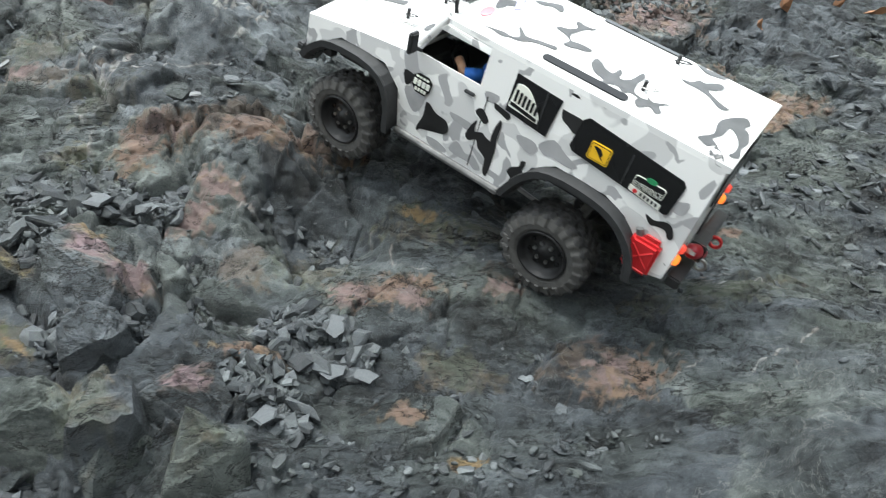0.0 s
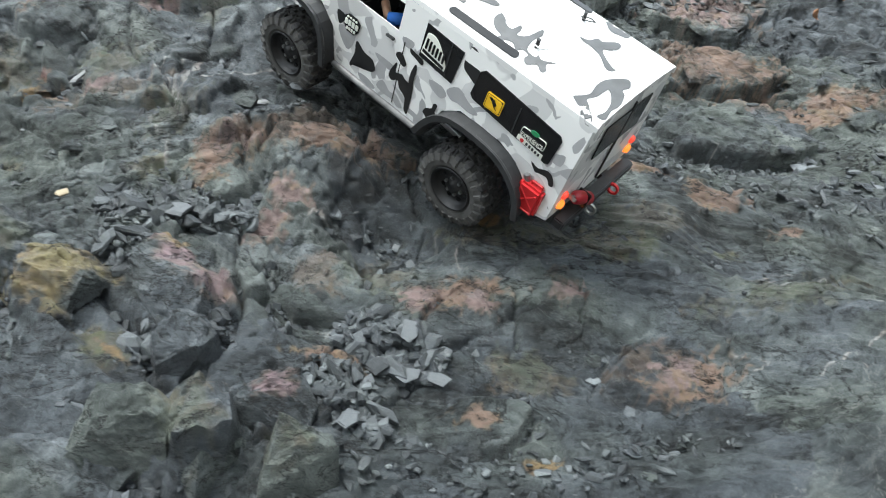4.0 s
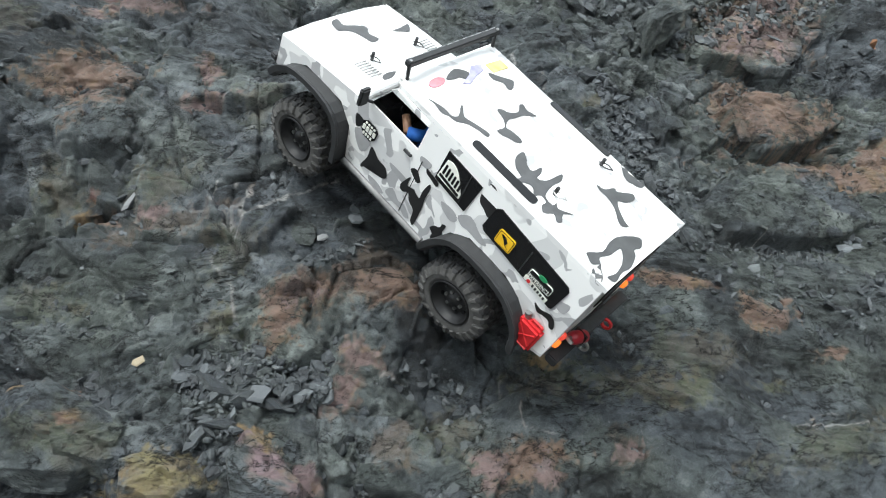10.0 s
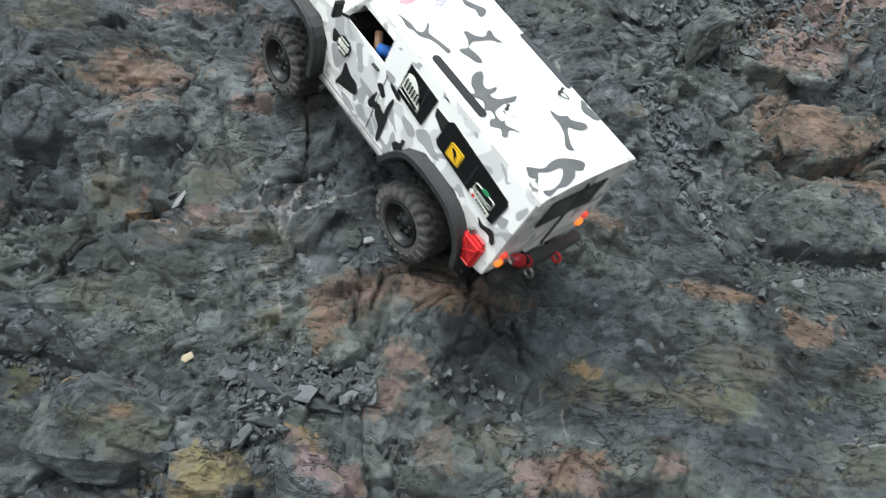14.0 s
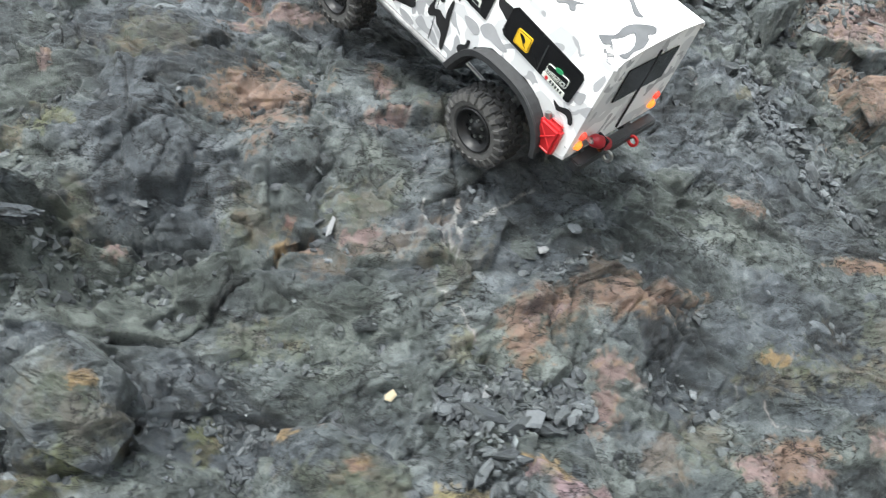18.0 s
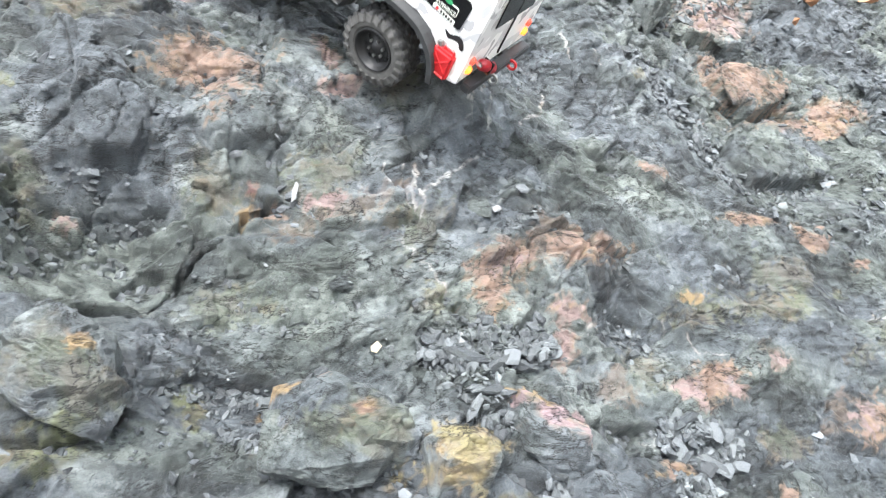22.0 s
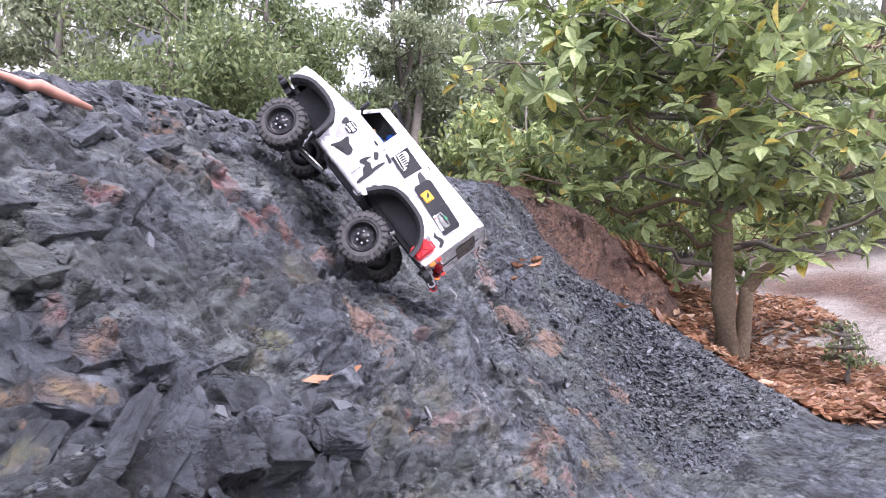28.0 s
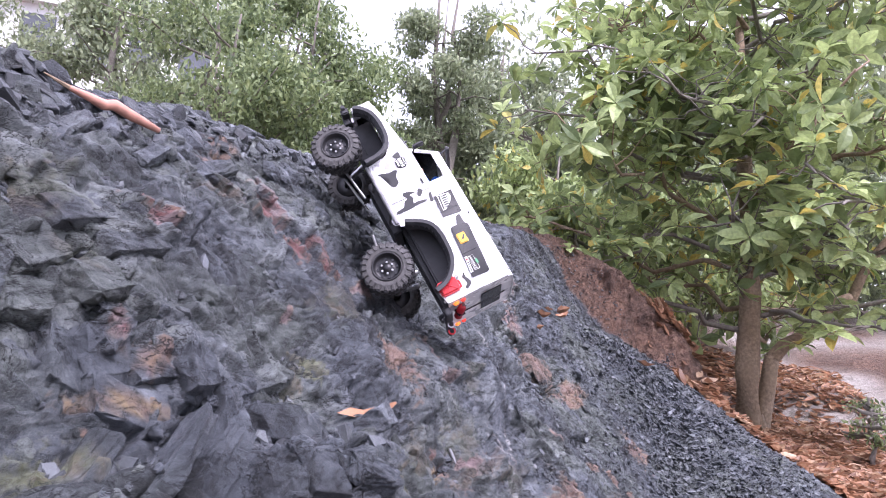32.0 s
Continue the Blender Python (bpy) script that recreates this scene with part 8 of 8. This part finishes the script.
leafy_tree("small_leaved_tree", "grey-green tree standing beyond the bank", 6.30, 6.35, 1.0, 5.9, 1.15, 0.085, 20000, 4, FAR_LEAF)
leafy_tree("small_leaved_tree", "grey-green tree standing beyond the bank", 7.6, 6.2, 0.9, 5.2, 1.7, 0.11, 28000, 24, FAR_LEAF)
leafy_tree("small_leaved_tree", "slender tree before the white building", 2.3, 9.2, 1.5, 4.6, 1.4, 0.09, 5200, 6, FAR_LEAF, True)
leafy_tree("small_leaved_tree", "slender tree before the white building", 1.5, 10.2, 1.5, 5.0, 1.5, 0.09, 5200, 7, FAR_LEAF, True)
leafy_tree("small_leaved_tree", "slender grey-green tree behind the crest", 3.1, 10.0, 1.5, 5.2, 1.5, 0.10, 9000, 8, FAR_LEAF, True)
leafy_tree("undergrowth_bush", "light green undergrowth behind the tree", 5.6, 3.7, 0.9, 1.9, 1.0, 0.11, 9000, 9, BROADLEAF, category="bush")
leafy_tree("undergrowth_bush", "light green undergrowth behind the tree", 7.0, 2.9, 0.6, 2.3, 1.3, 0.12, 11000, 10, BROADLEAF, category="bush")
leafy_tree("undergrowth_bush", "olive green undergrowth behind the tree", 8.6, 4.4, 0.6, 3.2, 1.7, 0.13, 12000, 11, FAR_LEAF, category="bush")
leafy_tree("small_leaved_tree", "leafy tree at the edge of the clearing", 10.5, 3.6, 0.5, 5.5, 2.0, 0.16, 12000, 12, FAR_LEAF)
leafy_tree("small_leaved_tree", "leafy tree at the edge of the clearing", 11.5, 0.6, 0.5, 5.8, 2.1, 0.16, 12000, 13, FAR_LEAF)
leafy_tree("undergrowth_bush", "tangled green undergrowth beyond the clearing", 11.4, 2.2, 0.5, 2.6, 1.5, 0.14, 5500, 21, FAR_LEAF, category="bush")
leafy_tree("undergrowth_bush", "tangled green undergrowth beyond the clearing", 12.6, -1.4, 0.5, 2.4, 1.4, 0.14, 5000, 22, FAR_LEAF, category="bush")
leafy_tree("undergrowth_bush", "light green undergrowth behind the tree", 6.3, 4.6, 1.0, 2.6, 1.3, 0.12, 9000, 23, BROADLEAF, category="bush")
leafy_tree("sapling", "small thin green sapling on fallen leaves", 3.05, 0.58, on_ground(3.05, 0.58) - 0.02, 0.42, 0.16, 0.03, 700, 14, FINE_LEAF, True, "plant")


def far_woods():
    """Woods all round the place, far off: clumps of leaves with sky between."""
    rng = np.random.RandomState(33)
    heap = Heap()
    for k in range(1050):
        w = rng.rand() * 6.28 if k < 420 else -0.35 + 1.0 * rng.rand()
        d = 17 + 14 * rng.rand()
        top = 3.0 + 3.5 * rng.rand() + (4.0 if k >= 420 else 1.5 if 0.9 < w < 1.4 else 0)
        c = Vector((d * math.cos(w), d * math.sin(w), 0.6 + top * rng.rand() ** 0.8))
        # kept low on this unseen side, so more sky light reaches the truck
        if -2.7 < w - 6.28 * (w > 3.14) < -0.9:
            c.z = 0.6 + 1.6 * rng.rand()
        r = 0.7 + 0.9 * rng.rand()
        for j in range(95):
            v = Vector(rng.randn(3))
            v.normalize()
            s = 0.15 + 0.17 * rng.rand()
            heap.add(small_leaf(rng), Matrix.Translation(c + v * r * (0.5 + 0.6 * rng.rand())) @ Euler(rng.rand(3) * 6.28).to_matrix().to_4x4() @ Matrix.Diagonal((s, s, s, 1)))
    tagged(mesh_object("far_woods", heap.verts, heap.faces, FAR_LEAF), "far green woods all round the clearing, haze put into their leaf colour", "woods", kind="stuff")


far_woods()


def fallen_leaf(rng):
    """A dry leaf, curled along its length."""
    verts, faces, curl = [], [], 0.2 + 0.7 * rng.rand()
    for k, w in enumerate((0.03, 0.16, 0.22, 0.14, 0.0)):
        u = k / 4 - 0.5
        z = curl * (u * u) * 0.6
        verts += [(u, -w, z + curl * w * 0.8), (u, 0, z), (u, w, z + curl * w * 0.7)]
    for k in range(4):
        for j in (0, 1):
            faces.append((3 * k + j, 3 * k + j + 1, 3 * k + j + 4, 3 * k + j + 3))
    return verts, faces


def leaf_litter():
    rng = np.random.RandomState(44)
    heap = Heap()
    n = 0
    while n < 12500:
        near = n < 6200
        q = -0.95 + 1.25 * rng.rand() if near else -1.6 + 2.0 * rng.rand()
        q = min(q, 0.15) if rng.rand() < 0.9 else q
        edge = float(EDGE[np.searchsorted(SG, 2.5), np.searchsorted(QG, q)]) + (0.15 if q > 0 else 0.0)
        s = edge + (1.7 * rng.rand() ** 1.6 if near else 5.5 * rng.rand() ** 1.3) + 0.06 * rng.randn()
        i, j = np.searchsorted(SG, s), np.searchsorted(QG, q)
        if abs(BANK[i + 2, j, 2] - BANK[i - 2, j, 2]) > 0.4 * (SG[i + 2] - SG[i - 2]) or abs(BANK[i, j + 2, 2] - BANK[i, j - 2, 2]) > 0.9 * (QG[j + 2] - QG[j - 2]):
            if rng.rand() < 0.985:
                n += 0.2
                continue
        p, nrm = on_bank(s, q, 0.008 + 0.012 * rng.rand())
        size = 0.055 + 0.085 * rng.rand()
        heap.add(fallen_leaf(rng), Matrix.Translation(p) @ lie(nrm, rng, 1.0) @ Matrix.Diagonal((size, size, size, 1)))
        n += 1
    tagged(mesh_object("leaf_litter", heap.verts, heap.faces, DRY_LEAF), "reddish brown fallen leaves covering the soil", "leaf litter", kind="stuff")


leaf_litter()


def dry_leaf(s, q, size, turn, label):
    rng = np.random.RandomState(int(abs(s) * 999))
    v, f = fallen_leaf(rng)
    v = [(a, b, c + 1.0 * b * b + 0.5 * a * a + 0.05 * math.sin(9 * a + 7 * b)) for a, b, c in v]
    p, nrm = on_bank(s, q, 0.03 if s > 0 else 0.036)
    ob = mesh_object("dry_leaf", v, f, ORANGE_LEAF)
    ob.matrix_world = Matrix.Translation(p) @ nrm.to_track_quat("Z", "Y").to_matrix().to_4x4() @ Matrix.Rotation(radians(turn), 4, "Z") @ Matrix.Rotation(radians(38), 4, "Y") @ Matrix.Rotation(radians(30), 4, "X") @ Matrix.Diagonal((size, size, size, 1))
    return tagged(ob, label, "leaf", "dry leaves on the rock")


ORANGE_LEAF = worn("orange_dry_leaf", (0.33, 0.165, 0.085), 0.6, scale=80, vary=0.35)
dry_leaf(-0.657, 0.526, 0.088, 150, "large orange dry leaf on a grey block")
dry_leaf(1.208, 0.760, 0.050, 20, "curled brown dry leaf lying on broken slate")
dry_leaf(1.539, 0.741, 0.075, 160, "curled brown dry leaf lying on broken slate")
dry_leaf(1.449, 0.807, 0.045, 70, "curled brown dry leaf lying on broken slate")
dry_leaf(1.61, 0.77, 0.10, 20, "orange dry leaf lying on slate chips")
dry_leaf(1.28, 0.80, 0.08, 50, "brown dry leaf lying on slate chips")
dry_leaf(1.92, 0.21, 0.09, 80, "brown dry leaf lying on slate chips")


def peeled_branch():
    ob = new("peeled_branch")
    tagged(ob, "peeled pinkish branch lying along the crest", "branch")
    a, _ = on_bank(-0.845, 1.150, 0.030)
    b, _ = on_bank(-0.701, 1.108, 0.024)
    rng = np.random.RandomState(2)
    bm = bmesh.new()
    limb(bm, crooked(a, b, rng, 0.022), [0.004, 0.0065, 0.0085, 0.0092, 0.0085, 0.0070, 0.0045], 10)
    part("wood", bm, PEELED, ob, smooth=True)
    bm = bmesh.new()
    limb(bm, [a, a + (a - b) * 0.25 + Vector((0, 0, 0.004))], [0.004, 0.001], 6)
    part("tip", bm, BARK, ob)


peeled_branch()


def far_building():
    """White building behind the slender trees: storeys with windows."""
    house = new("white_building")
    tagged(house, "white plastered building far behind the trees", "building")
    m = Matrix.Translation((9.6, 27.6, 0.5)) @ Matrix.Rotation(radians(-35), 4, "Z")
    bm = bmesh.new()
    box(bm, (-6, 0, 0), (6, 5, 12), m)
    part("wall", bm, PLASTER, house)
    bm = bmesh.new()
    box(bm, (-6.4, -0.4, 12), (6.4, 5.4, 12.4), m)
    part("roof", bm, PLASTER, house)
    for j in range(4):
        for k in range(6):
            bm = bmesh.new()
            box(bm, (-5.4 + 1.9 * k, -0.06, 1.2 + 2.9 * j), (-4.2 + 1.9 * k, 0.02, 2.9 + 2.9 * j), m)
            w = part("window", bm, DARK_GLASS, house)
            bm = bmesh.new()
            box(bm, (-5.5 + 1.9 * k, -0.16, 1.06 + 2.9 * j), (-4.1 + 1.9 * k, 0.0, 1.18 + 2.9 * j), m)
            part("sill", bm, PLASTER, w)


far_building()
TRUCK_ROWS = [
    (0, 0.1967, 0.8540, 0.6291, -37.1, -33.4, 159.8, -0.027, -0.037),
    (0.5, 0.1610, 0.8614, 0.6475, -39.7, -34.2, 160.7, -0.029, -0.036),
    (1, 0.1368, 0.8663, 0.6577, -42.2, -34.4, 160.5, -0.032, -0.036),
    (1.5, 0.1220, 0.8617, 0.6643, -42.3, -33.2, 161.8, -0.030, -0.037),
    (2, 0.1102, 0.8675, 0.6729, -43.1, -32.1, 162.1, -0.024, -0.039),
    (2.5, 0.0866, 0.8805, 0.6843, -42.6, -34.4, 163.2, -0.026, -0.037),
    (4.5, -0.0045, 0.9083, 0.7305, -43.3, -40.2, 162.6, -0.035, -0.033),
    (5, -0.0191, 0.9071, 0.7353, -40.8, -40.2, 162.2, -0.036, -0.029),
    (5.5, -0.0284, 0.9047, 0.7359, -37.1, -40.6, 161.1, -0.032, -0.026),
    (6, -0.0351, 0.9073, 0.7391, -37.5, -39.9, 161.6, -0.029, -0.023),
    (6.5, -0.0353, 0.9054, 0.7400, -34.8, -39.6, 159.9, -0.027, -0.020),
    (7, -0.0337, 0.9088, 0.7383, -35.0, -39.9, 159.4, -0.023, -0.016),
    (7.5, -0.0374, 0.9097, 0.7390, -34.3, -39.9, 158.6, -0.017, -0.013),
    (8, -0.0454, 0.9121, 0.7489, -32.5, -40.2, 157.8, -0.015, -0.014),
    (8.5, -0.0565, 0.9127, 0.7596, -29.6, -40.1, 155.9, -0.016, -0.019),
    (9, -0.0627, 0.9128, 0.7628, -26.5, -40.7, 154.5, -0.020, -0.022),
    (9.5, -0.0680, 0.9109, 0.7649, -25.1, -41.1, 153.7, -0.026, -0.023),
    (10, -0.0712, 0.9075, 0.7644, -24.6, -41.4, 153.5, -0.031, -0.024),
    (10.5, -0.0710, 0.9060, 0.7689, -23.7, -41.1, 153.0, -0.034, -0.026),
    (11, -0.0722, 0.9022, 0.7660, -22.8, -41.2, 152.4, -0.037, -0.028),
    (11.5, -0.0789, 0.9003, 0.7710, -20.8, -42.0, 151.1, -0.038, -0.029),
    (12, -0.0858, 0.8951, 0.7622, -20.7, -42.7, 149.9, -0.039, -0.030),
    (12.5, -0.0963, 0.9009, 0.7781, -19.4, -43.3, 149.0, -0.040, -0.033),
    (13, -0.1112, 0.9140, 0.8019, -16.3, -44.7, 149.1, -0.042, -0.038),
    (13.5, -0.1470, 0.9273, 0.8340, -19.5, -44.8, 149.7, -0.042, -0.038),
    (15.5, -0.2824, 0.9685, 0.9382, -24.4, -44.6, 145.3, -0.042, -0.039),
    (16, -0.2868, 0.9667, 0.9427, -27.1, -45.1, 144.1, -0.042, -0.038),
    (16.5, -0.2962, 0.9784, 0.9603, -26.1, -44.9, 142.7, -0.042, -0.042),
    (17, -0.3003, 0.9951, 0.9808, -25.4, -43.9, 143.1, -0.042, -0.051),
    (17.5, -0.3150, 1.0022, 1.0046, -24.4, -43.1, 143.9, -0.042, -0.048),
    (18, -0.3236, 1.0057, 1.0132, -23.8, -42.4, 141.2, -0.042, -0.044),
    (18.5, -0.3302, 1.0169, 1.0135, -33.6, -40.9, 147.4, -0.042, -0.039),
    (19, -0.3377, 1.0159, 1.0108, -34.0, -40.0, 147.5, -0.042, -0.035),
    (19.5, -0.3462, 1.0123, 1.0143, -39.0, -39.6, 151.0, -0.042, -0.031),
    (20, -0.3488, 1.0143, 1.0148, -37.9, -40.6, 150.4, -0.042, -0.029),
    (20.5, -0.3731, 1.0238, 1.0221, -37.7, -42.0, 147.9, -0.042, -0.026),
    (21, -0.3791, 1.0266, 1.0344, -34.5, -42.4, 146.7, -0.043, -0.024),
    (21.5, -0.4033, 1.0141, 1.0404, -35.6, -39.3, 149.1, -0.043, -0.022),
    (22, -0.4045, 1.0445, 1.0781, -30.3, -41.2, 145.3, -0.043, -0.020),
    (22.5, -0.4364, 1.0546, 1.1020, -23.8, -41.8, 139.4, -0.043, -0.016),
    (23, -0.4389, 1.0820, 1.1082, -15.6, -45.4, 133.4, -0.043, -0.014),
    (23.5, -0.4586, 1.0862, 1.1170, -7.7, -46.7, 126.3, -0.043, -0.017),
    (24, -0.4675, 1.0856, 1.1328, -7.4, -49.8, 124.9, -0.043, -0.025),
    (24.5, -0.4643, 1.0944, 1.1256, -2.2, -50.2, 121.8, -0.043, -0.031),
    (25, -0.4731, 1.1030, 1.1378, -2.9, -49.5, 120.8, -0.043, -0.032),
    (25.5, -0.4764, 1.1121, 1.1547, -1.7, -48.5, 119.7, -0.043, -0.034),
    (26, -0.4830, 1.1241, 1.1747, -3.0, -50.1, 120.6, -0.043, -0.043),
    (26.5, -0.5218, 1.1179, 1.1948, -2.2, -51.4, 117.2, -0.043, -0.046),
    (28.5, -0.5302, 1.1505, 1.1987, 19.7, -53.0, 108.3, -0.043, -0.058),
    (29, -0.5284, 1.1541, 1.1975, 18.8, -54.3, 109.2, -0.042, -0.067),
    (29.5, -0.5235, 1.1606, 1.2027, 20.5, -54.4, 107.5, -0.043, -0.070),
    (30, -0.5209, 1.1662, 1.2052, 21.8, -54.4, 105.9, -0.044, -0.070),
    (30.5, -0.5279, 1.1621, 1.1995, 22.2, -54.8, 105.9, -0.045, -0.070),
    (31, -0.5207, 1.1697, 1.2026, 22.5, -56.3, 106.6, -0.045, -0.070),
    (31.5, -0.5319, 1.1617, 1.1989, 26.8, -55.2, 102.4, -0.044, -0.070),
    (32, -0.5419, 1.1576, 1.2034, 27.3, -55.1, 100.5, -0.044, -0.069),
]
def motions():
    walk(TRUCK, [(t, pose(x, y, z, rx, ry, rz)) for t, x, y, z, rx, ry, rz, front, rear in TRUCK_ROWS])
    # wheels roll by the way the truck goes, and drop and lift on their springs
    gone, turn, last = [0.0], 0.0, TRUCK_ROWS[0]
    for row in TRUCK_ROWS[1:]:
        turn += math.degrees(math.dist(row[1:4], last[1:4]) / 0.0535) * 1.05
        gone.append(turn)
        last = row
    times = [row[0] for row in TRUCK_ROWS]
    fine = sorted(set(times) | {3.0, 3.5, 4.0, 13.9, 14.3, 14.7, 15.1, 27.0, 27.5, 28.0})
    for wheel, x, side in WHEELS:
        drop = [row[7] if x > 0.1 else row[8] for row in TRUCK_ROWS]
        walk(wheel, [(t, pose(x, side * 0.0985, float(np.interp(t, times, drop)), 0, float(np.interp(t, times, gone)), 0)) for t in fine])
    for axle, x in AXLES:
        walk(axle, [(row[0], pose(x, 0, row[7] if x > 0.1 else row[8])) for row in TRUCK_ROWS])


motions()
